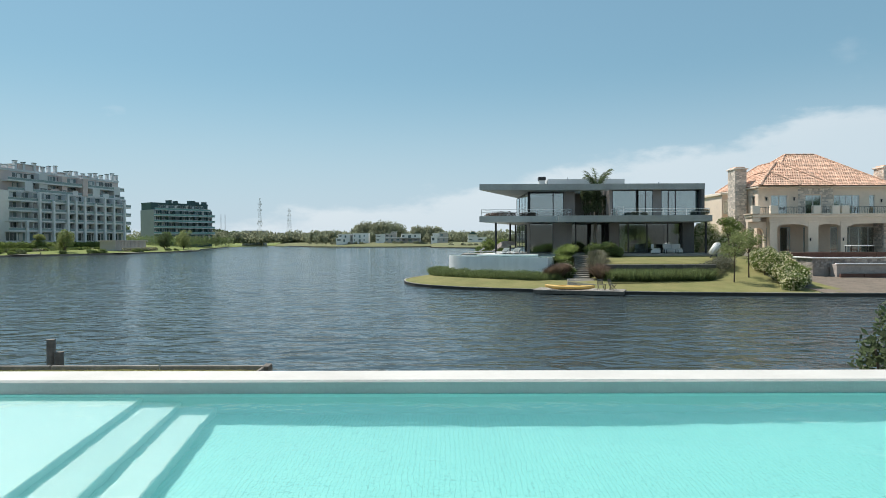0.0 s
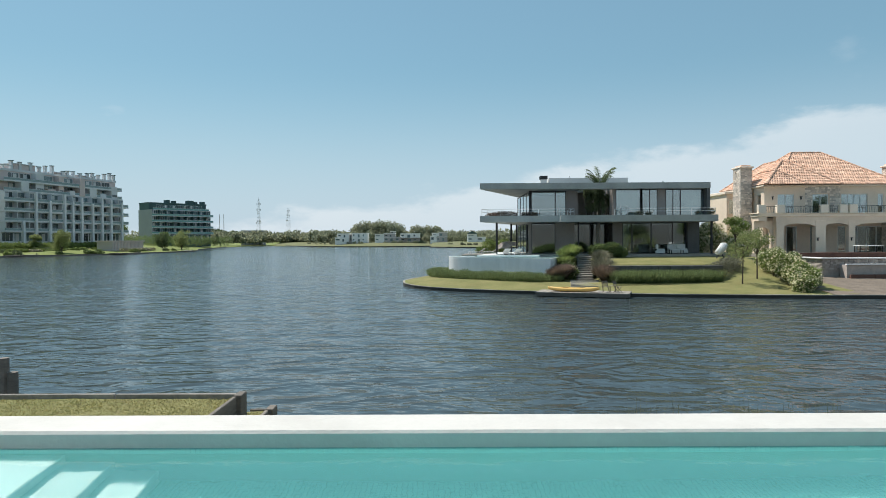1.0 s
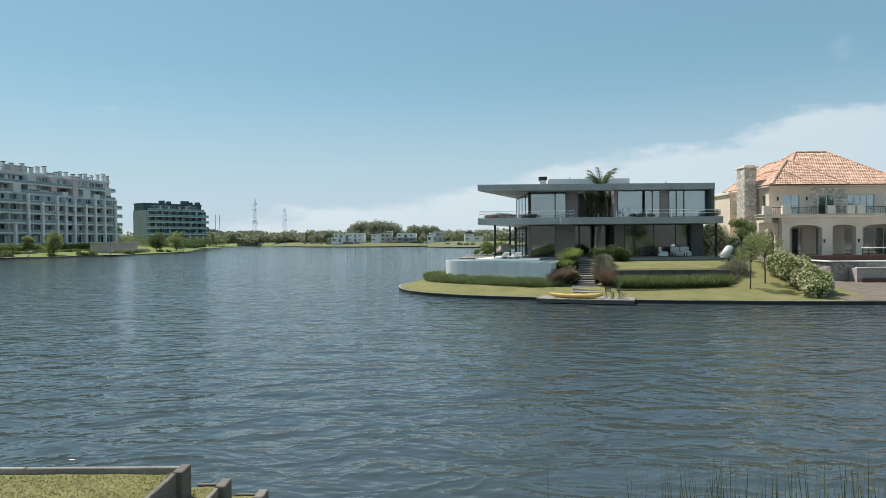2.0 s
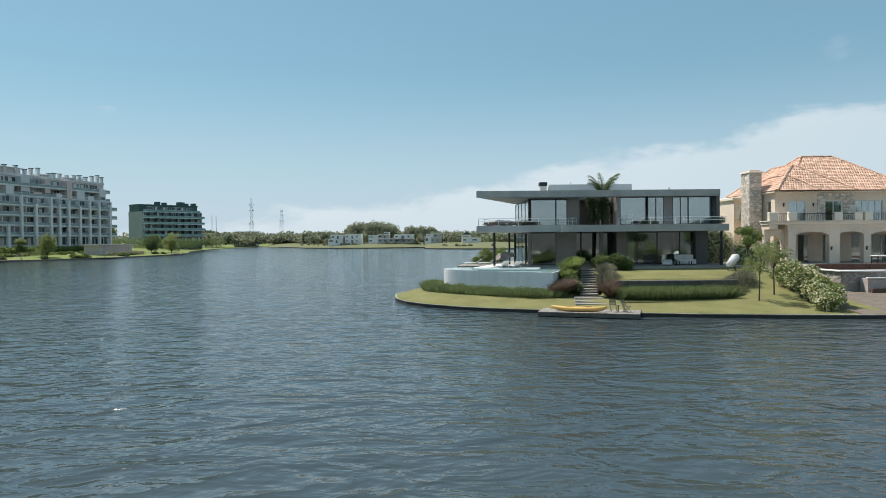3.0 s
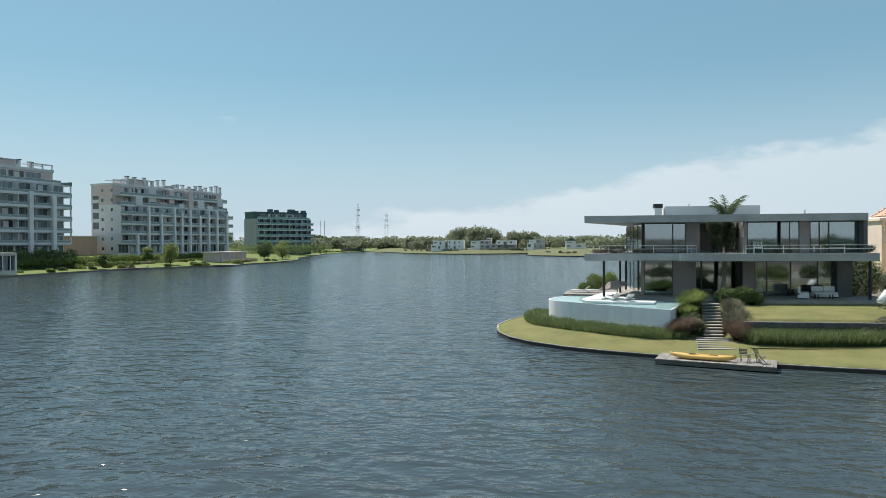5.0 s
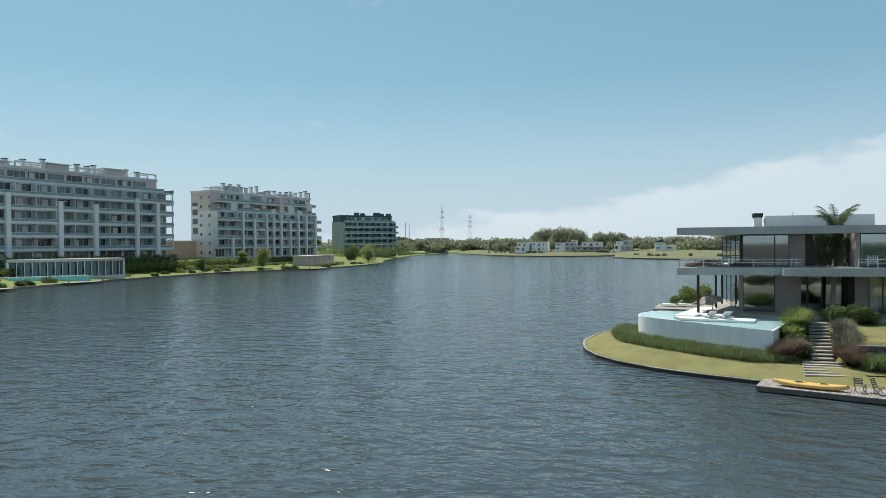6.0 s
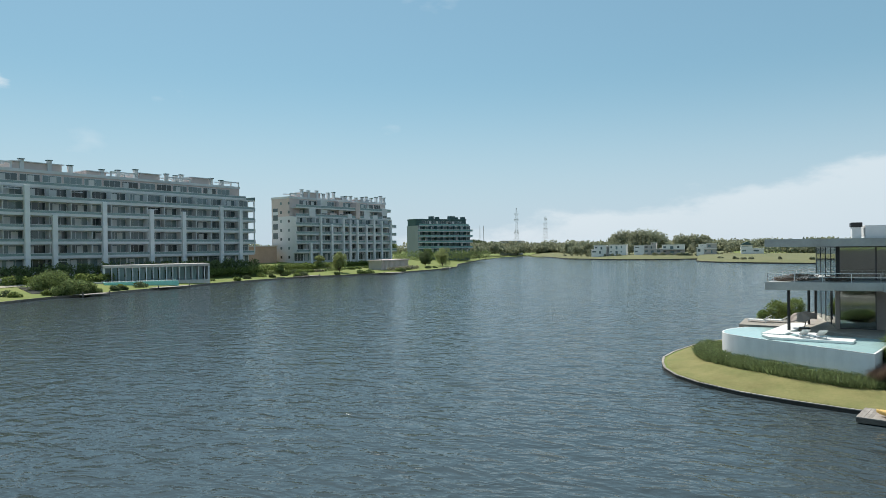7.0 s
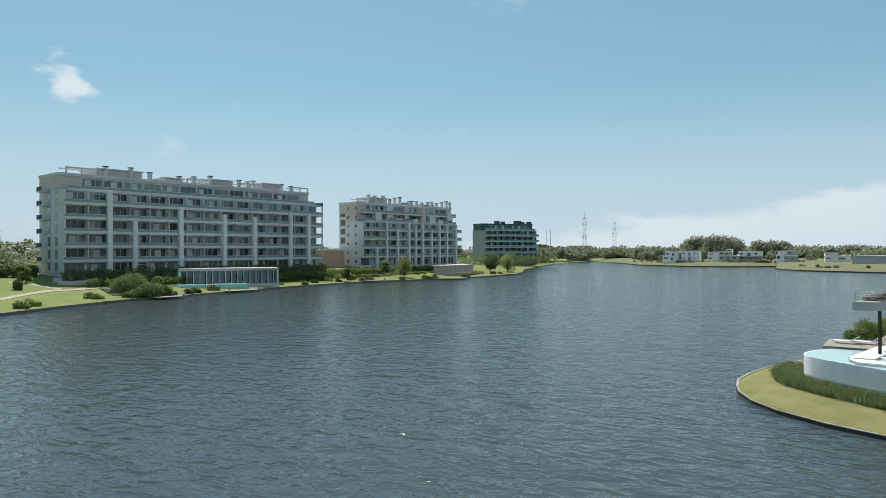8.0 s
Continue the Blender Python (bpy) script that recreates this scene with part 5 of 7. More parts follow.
    hip_roof(v, 28.2, 35.7, 69.15, 80, 9.15, (31.95, 73.4), (31.95, 77.5), 11.95)
    hip_roof(v, 28.2, 32.2, 68.95, 76, 9.15, (30.2, 71.2), (30.2, 74.5), 10.75)
    # balcony floor, parapets and arches
    wpart("balcony", bm_box(27.1, 44, 68.35, 70.0, 5.98, 6.25, bev=0.03), M_CREAMT, v)
    wpart("cornice", bm_box(27.0, 44.1, 68.2, 70.0, 6.25, 6.33, bev=0.02), M_CREAMT, v)
    for x in (27.15, 28.95, 33.15, 35.0, 35.95, 40.5):
        wpart("pedestal", bm_box(x, x + 0.75, 68.3, 68.75, 6.33, 7.12, bev=0.03), M_CREAMT, v)
    for a, b in ((27.9, 28.95), (29.7, 33.15), (33.9, 35.0), (36.7, 40.5), (41.25, 44)):
        r = wpart("railing", bm_box(a, b, 68.48, 68.54, 6.95, 7.0), M_STEEL, v, "black wrought-iron railing")
        n = int((b - a) / 0.16)
        for k in range(n):
            x = a + (k + 0.5) * (b - a) / n
            bm = bmesh.new()
            rod(bm, (x, 68.51, 6.33), (x + 0.05 * math.sin(k), 68.51, 6.95), 0.013, n=4, caps=False)
            wpart("baluster", bm, M_STEEL, r)
    bm = bmesh.new()
    box(bm, 27.2, 28.0, 68.45, 70.0, 5.55, 5.98)
    box(bm, 28.9, 44, 68.5, 69.0, 5.55, 5.98)
    wpart("beam", bm, M_CREAM, v)
    for x0, x1 in ((28.95, 29.7), (32.75, 33.75), (35.95, 36.6), (42.2, 43.0)):
        wpart("pier", bm_box(x0, x1, 68.5, 69.15, 2.4, 5.55, bev=0.02), M_CREAM, v)
    for x0, x1, zs, za in ((29.7, 32.75, 4.98, 5.3), (33.75, 35.95, 5.05, 5.3), (36.6, 42.2, 5.0, 5.35)):
        bm = bmesh.new()
        arch_wall(bm, x0, x1, 68.55, 69.0, 2.4, zs, za, 5.55)
        wpart("arch", bm, M_CREAM, v)
    bm = bmesh.new()
    arch_wall(bm, 27.35, 28.75, 69.2, 69.6, 2.4, 4.3, 4.95, 5.55)
    box(bm, 27.1, 27.35, 69.2, 69.6, 2.4, 5.55)
    box(bm, 28.75, 28.95, 69.2, 69.6, 2.4, 5.55)
    wpart("arch", bm, M_CREAM, v)
    # ground floor behind the arches
    for a, b in ((29.0, 29.75), (31.0, 31.6), (32.7, 34.0), (35.5, 36.8), (41.8, 43)):
        wpart("wall", bm_box(a, b, 71.8, 72.0, 2.4, 5.98), M_CREAM, v)
    for a, b, m in ((29.81, 30.94, 1), (31.66, 32.64, 0), (34.06, 35.44, 1), (36.86, 41.74, 4)):
        villa_window(v, a, b, 71.9, 2.42, 5.0, m, False)
        wpart("wall", bm_box(a - 0.06, b + 0.06, 71.8, 72.0, 5.08, 5.98), M_CREAM, v)
    for x, z in ((29.3, 7.7), (32.1, 7.7), (40.9, 7.5), (32.95, 3.6), (36.2, 3.6)):
        y = 69.9 if z > 6 else 68.42
        l = wpart("wall_lamp", bm_box(x - 0.06, x + 0.06, y, y + 0.1, z, z + 0.28, bev=0.02), M_STEEL, v, "small dark wall lantern")
        wpart("lamp_cap", bm_box(x - 0.09, x + 0.09, y - 0.05, y + 0.1, z + 0.28, z + 0.32), M_STEEL, l)
    # patio, low brick wall, raised pool
    bm = bmesh.new()
    prism(bm, [(27, 61.5), (60, 61.5), (60, 84), (27, 84)], 0.3, 2.42)
    solid("patio", bm, M_PAVE, "paved patio before the villa arches", "patio", kind="structure")
    wall = thing("brick_wall", (36, 61.2, 1.6), "low dark brown brick patio wall", "wall", kind="structure")
    for k in range(16):
        wpart("wall_panel", bm_box(27.2 + k * 1.5, 28.68 + k * 1.5, 61.1, 61.4, 0.6, 2.62 + 0.01 * (k % 2), bev=0.01), M_BRICK, wall)
    p = thing("villa_pool", (34, 58, 0.6), "raised stone-clad pool with pale coping", "swimming pool")
    wpart("pool_wall", bm_box(26.9, 48, 57, 60.5, 0.5, 2.18), M_STONEG, p)
    stone_cladding(p, 26.9, 40, 57, 60.5, 1.35, 2.16, "fl", stone=M_STONEG)
    wpart("coping", bm_box(26.7, 48.2, 56.8, 57.4, 2.2, 2.3, bev=0.02), M_WHITE, p)
    wpart("coping", bm_box(26.7, 27.3, 57.4, 60.6, 2.2, 2.3, bev=0.02), M_WHITE, p)
    wpart("lower_basin", bm_box(28.2, 48, 55.9, 56.9, 0.4, 1.75, bev=0.02), M_STONEG, p)
    wpart("basin_coping", bm_box(28.1, 48, 55.75, 56.0, 1.75, 1.84, bev=0.02), M_WHITE, p)
    for k in range(8):
        wpart("base_panel", bm_box(28.3 + k * 1.9, 30.15 + k * 1.9, 55.55, 55.75, 0.3, 1.02, bev=0.01), M_BRICK, p)
    # bare soil bank down to the water
    bm = bmesh.new()
    n, mrow = 30, 8
    g = [[bm.verts.new((21.8 + 46 * i / n, 46.4 + 11 * j / mrow, 0.24 + 0.55 * (j / mrow) ** 0.8 + 0.10 * noise.noise(Vector((i * 0.9, j * 0.8, 3))))) for j in range(mrow + 1)] for i in range(n + 1)]
    for i in range(n):
        for j in range(mrow):
            bm.faces.new((g[i][j], g[i + 1][j], g[i + 1][j + 1], g[i][j + 1]))
    solid("soil_bank", bm, M_SOIL, "bare brown soil bank below the villa pool", "soil bank", kind="structure", smooth=True)
    # patio furniture
    t = thing("patio_table", (35.0, 64.0, 2.42), "dark metal patio table with pale top under the arch", "table")
    part("tabletop", bm_box(-1.1, 1.1, -0.5, 0.5, 0.72, 0.77, bev=0.01), M_WHITE, t)
    for x in (-1.0, 1.0):
        for y in (-0.42, 0.42):
            part("leg", bm_box(x - 0.03, x + 0.03, y - 0.03, y + 0.03, 0, 0.72), M_STEEL, t)
    c = thing("patio_lounger", (38.8, 63.4, 2.42), "white cushioned reclining chair on the patio", "lounger", "loungers on the patio", turn=60)
    part("seat", bm_box(-0.35, 0.35, -0.8, 0.4, 0.30, 0.42, bev=0.03), M_FABRIC, c)
    bm = bmesh.new()
    box(bm, -0.35, 0.35, 0, 0.75, 0, 0.1, pose(0, 0.38, 0.34, 55))
    part("backrest", bm, M_FABRIC, c)
    for x in (-0.3, 0.3):
        for y in (-0.7, 0.35):
            part("leg", bm_box(x - 0.025, x + 0.025, y - 0.025, y + 0.025, 0, 0.3), M_STEEL, c)
    copy_thing(c, pose(40.3, 63.2, 2.42, 0, 0, 50))


make_villa()


# ---------------- the near pool and garden ----------------
def make_near_pool():
    p = thing("near_pool", (-3, 7, 1.0), "turquoise mosaic pool with shallow ledge and underwater steps", "swimming pool")
    slant = 0.12

    def slab(x0, x1, z0, z1):
        bm = bmesh.new()
        prism(bm, [(x0 + (9.2 - 4) * slant * (x0 > -11), 4), (x1 + (9.2 - 4) * slant, 4), (x1, 9.21), (x0, 9.21)], z0, z1)
        bmesh.ops.bevel(bm, geom=[e for e in bm.edges if all(v.co.z > z1 - 0.01 for v in e.verts)], offset=0.012, segments=1, affect="EDGES")
        return bm

    wpart("ledge", slab(-12, -6.045, 0.9, 2.03), M_POOLLEDGE, p, "pale shallow sun ledge")
    wpart("pool_step", slab(-6.045, -5.653, 0.9, 1.86), M_POOLLEDGE, p)
    wpart("pool_step", slab(-5.653, -5.31, 0.9, 1.68), M_POOLLEDGE, p)
    wpart("pool_floor", bm_box(-12.3, 8.3, 3.7, 9.5, 0.9, 1.44), M_POOLIN, p)
    wpart("pool_side", bm_box(-12.3, 8.3, 9.222, 9.64, 1.44, 2.30), M_POOLIN, p)
    wpart("pool_side", bm_box(-12.3, 8.3, 3.7, 4.0, 1.44, 2.30), M_POOLIN, p)
    wpart("pool_side", bm_box(-12.3, -12.0, 4.0, 9.222, 1.44, 2.30), M_POOLIN, p)
    wpart("pool_side", bm_box(8.0, 8.3, 4.0, 9.222, 1.44, 2.30), M_POOLIN, p)
    # tile course along the waterline
    me = mesh_of("waterline_tile", bm_box(0.0006, 0.0994, 0, 0.005, 0.0006, 0.0994), M_POOLIN)
    for k in range(100):
        for r in range(2):
            piece("waterline_tile", me, p, pose(-8.0 + 3 + k * 0.1, 9.212 - 7, 1.06 + r * 0.1))
    bm = bmesh.new()
    nx, ny = 60, 18
    g = [[bm.verts.new((-12.0 + 20 * i / nx, 4.0 + 5.222 * j / ny, 2.22)) for j in range(ny + 1)] for i in range(nx + 1)]
    for i in range(nx):
        for j in range(ny):
            bm.faces.new((g[i][j], g[i + 1][j], g[i + 1][j + 1], g[i][j + 1]))
    w = wpart("pool_water", bm, M_POOLW, p, "clear rippled pool water", smooth=True)
    w.visible_shadow = False
    c = wpart("coping", bm_box(-12.6, 8.6, 9.20, 9.70, 2.19, 2.35, bev=0.022), M_COPING, p, "broad off-white plastered coping")
    wpart("outer_wall", bm_box(-12.6, 8.6, 9.64, 9.68, 0.2, 2.27), M_COPING, p)
    # no coping: an unseen paved terrace added south of the pool
    wpart("coping", bm_box(-30, 30, -14, 3.98, 2.0, 2.35), M_PAVE, p)


make_near_pool()


def make_near_garden():
    levels = [(-14, -5.76, 1.795, 12.62), (-5.70, -5.42, 1.56, 12.85), (-5.36, -5.08, 1.37, 13.05), (-5.02, -4.69, 1.19, 13.2), (-4.63, 8.7, 0.92, 13.6)]
    pts = []
    for k, (x0, x1, z, y1) in enumerate(levels):
        bm = bmesh.new()
        nx, ny = max(2, int((x1 - x0) / 0.3)), 12
        y0 = 9.69
        g = [[bm.verts.new((x0 - 0.03 + (x1 - x0 + 0.06) * i / nx, y0 + (y1 - y0) * j / ny,
                            z + 0.025 * noise.noise(Vector((x0 + i * 0.3, j * 0.25, k)) * 1.7))) for j in range(ny + 1)] for i in range(nx + 1)]
        for i in range(nx):
            for j in range(ny):
                bm.faces.new((g[i][j], g[i + 1][j], g[i + 1][j + 1], g[i][j + 1]))
        solid("garden_lawn", bm, M_GRASS, "short dry grass terrace beside the pool", "lawn", kind="structure", smooth=True)
        area = (min(x1, 6) - max(x0, -12.5)) * (y1 - 9.8)
        n = int(area * 1500)
        q = np.column_stack([max(x0, -12.5) + RNG.random(n) * (min(x1, 6) - max(x0, -12.5)), 9.8 + RNG.random(n) * (y1 - 9.85), np.full(n, z)])
        pts.append(q)
    q = np.concatenate(pts)
    tagged(new("grass_blades", blades(q, 0.022, 0.006, M_BLADE, 1.3, "grass_blades")), "short tufted grass on the garden terraces", "grass", kind="stuff")
    # land beyond the garden, out of the pool's footprint
    for name, a in (("garden_west", (-95, -12.6, -20, 12.3, 0.1, 1.68)), ("garden_west", (-14, -5.8, 9.7, 12.55, 0.1, 1.70)), ("garden_east", (8.6, 95, -20, 13.7, 0.1, 1.04)),
                    ("garden_edge", (-5.7, 8.6, 9.7, 12.8, 0.1, 0.88)), ("garden_south", (-95, 95, -60, -14, 0.1, 2.3))):
        # plots out of view take grey paving, so glass reflects no green
        solid("garden_ground", bm_box(*a), M_PAVE if a[0] > 8 or a[2] < -10 else M_GRASS, "garden ground beside the pool", "ground", kind="structure")
    # sleepers between the terraces, with a thicker post at the lake end
    for k, (x, y1, z) in enumerate(((-5.73, 12.62, 1.875), (-5.39, 12.85, 1.64), (-5.05, 13.05, 1.45), (-4.66, 13.2, 1.28))):
        w = thing("retaining_wall", (x, 11.2, z - 0.8), "weathered dark timber sleeper wall stepping the lawn", "retaining wall", "sleeper walls by the lake")
        for r in range(4):
            wpart("sleeper", bm_box(x - 0.025, x + 0.025, 9.72, y1 - 0.12, z - 0.2 * (r + 1) + 0.005, z - 0.2 * r, bev=0.008), M_TIMBER, w)
        wpart("post", bm_box(x - 0.02, x + 0.085, y1 - 0.24, y1, z - 1.6, z + 0.015, bev=0.01), M_TIMBER, w)
    e = thing("bank_wall", (-10, 12.66, 0), "weathered timber board wall holding the upper lawn", "retaining wall", kind="structure")
    for r in range(6):
        for j in range(5):
            wpart("sleeper", bm_box(-14 + j * 1.66, -12.36 + j * 1.66, 12.62, 12.67, 1.85 - 0.3 * (r + 1) + 0.006, 1.85 - 0.3 * r + 0.01 * RNG.random(), bev=0.008), M_TIMBERG, e)
    for x0, x1, y, z in ((-5.68, -5.44, 12.86, 1.59), (-5.34, -5.10, 13.06, 1.40), (-5.0, -4.71, 13.21, 1.22)):
        for r in range(5):
            wpart("sleeper", bm_box(x0, x1, y, y + 0.045, z - 0.3 * (r + 1) + 0.006, z - 0.3 * r, bev=0.008), M_TIMBER, e)
    for j in range(8):
        for r in range(4):
            wpart("sleeper", bm_box(-4.62 + j * 1.65, -2.99 + j * 1.65, 13.6, 13.67, 0.96 - 0.3 * (r + 1) + 0.006, 0.96 - 0.3 * r, bev=0.008), M_TIMBER, e)
    # mooring posts
    m = thing("mooring_post", (-10.65, 15.35, -1.4), "pair of dark timber mooring posts standing in the lake", "post")
    for dx, dy, top, r in ((0, 0, 1.86, 0.085), (0.16, -0.02, 1.62, 0.09)):
        bm = bmesh.new()
        rod(bm, (-10.65 + dx, 15.35 + dy, -1.4), (-10.65 + dx, 15.35 + dy, top), r, r * 0.93, n=12)
        wpart("post", bm, M_TIMBER, m)
    # reeds along the bank
    x = np.concatenate([0.5 + RNG.normal(0, 0.38, 130), 2.6 + RNG.normal(0, 0.7, 190), 4.6 + RNG.random(90) * 4, np.array([-1.7, -1.62, -0.9])])
    q = np.column_stack([x, 14.0 + RNG.random(len(x)) * 1.2, np.full(len(x), -0.1)])
    tagged(new("reeds", blades(q, 1.15, 0.006, M_REED, 0.07, "reeds")), "thin green reeds standing in the lake margin", "reeds", kind="stuff")
    q = np.column_stack([-4.3 + RNG.random(500) * 12, 13.45 + RNG.random(500) * 0.3, np.full(500, 0.92)])
    tagged(new("bank_grass", blades(q, 0.10, 0.005, M_BLADE, 0.5, "bank_grass")), "longer grass along the bank edge", "grass", kind="stuff")
    shrub("glossy_shrub", [(2.75, 11.2, 2.1, 0.5, 0.5, 0.55), (3.2, 11.4, 1.9, 0.6, 0.5, 0.7), (2.6, 11.1, 1.6, 0.45, 0.4, 0.45), (3.0, 11.2, 2.6, 0.4, 0.4, 0.45)], 3600, 0.05, M_LEAFD,
          "glossy dark green shrub beyond the pool coping", slim=0.45, base=(2.9, 11.2, 0.92))
    # unseen dark wall behind the pool terrace, added for the window glass to reflect
    solid("unseen_south_wall", bm_box(-90, 130, -14.6, -14.2, 0.2, 7.4), M_CONCD, "unseen plain dark wall added for window reflections", "wall", kind="structure")


make_near_garden()
# trees out of view, added for the windows across the lake to reflect
for x, y, h in ((-45, -6, 6), (-36, -12, 6), (-58, 0, 10), (36, -8, 6), (46, -2, 6.5), (58, 2, 6), (-75, -4, 12), (72, 4, 11)):
    make_tree("garden_tree", (x, y, 1.0 if x > 0 else 1.75), h, h * 0.42, 2200, 0.35, M_LEAFD, "unseen broad leafy tree added in the near gardens for reflections", 0.25, 9, group="trees in the near gardens")


# ---------------- the far west shore ----------------
def make_west_garden():
    shore = [(-99, 25), (-103, 55), (-107, 68.5), (-111, 78.4), (-114.5, 90), (-116, 98), (-115.5, 104), (-116.5, 114), (-118, 128), (-119, 150), (-117.5, 176), (-110, 194), (-103, 206),
             (-101, 236), (-101, 248), (-104, 272), (-119, 312), (-148, 440)]
    bm = bmesh.new()
    rows = []
    for off, z in ((0.4, 0.22), (2.0, 0.5), (9, 0.9), (19, 1.5), (27, 2.6), (36, 3.6), (46, 4.1), (160, 4.3)):
        rows.append([bm.verts.new((x - off, y + off * 0.1, z)) for x, y in shore])
    for a, b in zip(rows, rows[1:]):
        for k in range(len(shore) - 1):
            bm.faces.new((a[k], a[k + 1], b[k + 1], b[k]))
    bmesh.ops.recalc_face_normals(bm, faces=bm.faces[:])
    if bm.faces[0].normal.z < 0:
        bmesh.ops.reverse_faces(bm, faces=bm.faces[:])
    solid("park_lawn", bm, M_GRASSFAR, "sloping green park lawn between lake and apartments", "lawn", kind="structure", smooth=True)
    e = thing("shore_edging", (-110, 130, 0), "low dark timber edging along the park shore", "edging", kind="structure")
    for a, b in zip(shore, shore[1:]):
        bm = bmesh.new()
        strip(bm, [(a[0] + 0.1, a[1]), (b[0] + 0.1, b[1])], 0.25, -0.5, 0.42)
        wpart("edging_board", bm, M_TIMBER, e)
    def lawn_z(x, y):
        sx = np.interp(y, [q[1] for q in shore], [q[0] for q in shore])
        return float(np.interp(sx - x, [0.4, 2.0, 9, 19, 27, 36, 46, 160], [0.22, 0.5, 0.9, 1.5, 2.6, 3.6, 4.1, 4.3]))

    p = thing("garden_path", (-116, 80, 1), "pale winding gravel path across the park lawn", "path", kind="structure")
    for line, wide in (([(-110, 58), (-118, 68), (-124.8, 78.2), (-128.9, 83.3), (-132.4, 88.4), (-134.8, 92.5), (-135.0, 95.5), (-135.5, 100.8), (-136.0, 106.3)], 0.9),
                       ([(-158, 84), (-147.5, 90.3), (-145.7, 92.7), (-142.3, 94.2), (-138.5, 95.4), (-135.2, 96.5)], 0.7)):
        fine = [Vector(a).lerp(Vector(b), k / 4) for a, b in zip(line, line[1:]) for k in range(4)] + [Vector(line[-1])]
        bm = bmesh.new()
        rows = []
        for k, q in enumerate(fine):
            d = (fine[min(k + 1, len(fine) - 1)] - fine[max(k - 1, 0)]).normalized()
            nn = Vector((-d.y, d.x)) * wide
            rows.append([bm.verts.new((v.x, v.y, lawn_z(v.x, v.y) + 0.09)) for v in (q - nn, q, q + nn)])
        for u, v in zip(rows, rows[1:]):
            for k in range(2):
                bm.faces.new((u[k], v[k], v[k + 1], u[k + 1]))
        bmesh.ops.recalc_face_normals(bm, faces=bm.faces[:])
        wpart("path_strip", bm, M_PATH, p)


make_west_garden()


def facade_block(name, at, turn, L, depth, floors, fh, label, cols, bays, wall, band, glass, set_back=2, end_wall=0.0, col_w=1.1, band_h=0.22, pane=None):
    """An apartment block in its own axes: x along the lake front, y inwards, z up."""
    o = thing(name, at, label, "apartment building", turn=turn)
    H = floors * fh
    part("core", bm_box(0, L, 1.2, depth, -4, H - set_back * fh), wall, o)
    if set_back:
        part("upper_core", bm_box(0.0, L - 1.5, 3.4, depth, H - set_back * fh, H), M_APTP if wall is M_APT else wall, o)
    part("parapet", bm_box(-0.15, L - 1.3, 3.2, depth + 0.2, H, H + 0.7), wall, o)
    bw = (L - end_wall) / bays
    win = mesh_of("window", bm_box(0, bw - 0.5, -0.04, 0.0, 0, fh - 0.55), pane or M_WIN)
    frm = bmesh.new()
    for k in range(4):
        x = k * (bw - 0.56) / 3
        box(frm, x, x + 0.06, -0.08, -0.04, 0, fh - 0.55)
    box(frm, 0.06, bw - 0.56, -0.08, -0.045, fh - 0.63, fh - 0.55)
    frame_me = mesh_of("frame", frm, M_APTW)
    cur = mesh_of("curtain", bm_box(0, bw * 0.3, -0.09, -0.082, 0.05, fh - 0.85), M_CURT)
    aw = mesh_of("awning", bm_box(0, bw * 0.5, -1.5, -0.1, fh - 1.15, fh - 1.08), M_APTW)
    for f in range(floors):
        back = 1.2 if f < floors - set_back else 3.4
        for b in range(bays):
            if back > 2 and b in (0, bays - 1):
                continue
            x = end_wall + b * bw + 0.25
            w = piece("window", win, o, pose(x, back, f * fh + 0.15))
            piece("frame", frame_me, w, Matrix())
            if RNG.random() < 0.5:
                piece("curtain", cur, w, pose(0.1 + RNG.random() * bw * 0.4, 0, 0))
            if RNG.random() < 0.05:
                piece("awning", aw, w, pose(RNG.random() * bw * 0.3, 0, 0), "pale rolled-out awning")
    for f in range(1, floors):
        y0, y1 = (-0.7, 1.2) if f < floors - set_back else (0.9, 3.4)
        x0, x1 = (end_wall - 0.3, L + 0.6) if f < floors - set_back else (1.0, L - 1.0)
        z = f * fh
        bal = part("balcony", bm_box(x0, x1, y0, y1, z - 0.28, z), band, o)
        part("parapet", bm_box(x0, x1, y0, y0 + 0.12, z, z + band_h), band, bal)
        part("glass_guard", bm_box(x0, x1, y0 + 0.03, y0 + 0.07, z + band_h, z + 0.95), glass, bal, "greenish glass guard")
        part("handrail", bm_box(x0, x1, y0, y0 + 0.1, z + 0.95, z + 1.02), M_APTW, bal)
        for b in range(0, bays):
            x = end_wall + b * bw
            if f < floors - set_back:
                part("divider", bm_box(x - 0.08, x + 0.08, y0 + 0.15, y1, z, z + fh - 0.3), wall, bal)
    for u, top in cols:
        part("column", bm_box(u - col_w / 2, u + col_w / 2, -1.3, -0.3, -2, top * fh, bev=0.05), M_APTW, o, "pale projecting column")
    return o, H


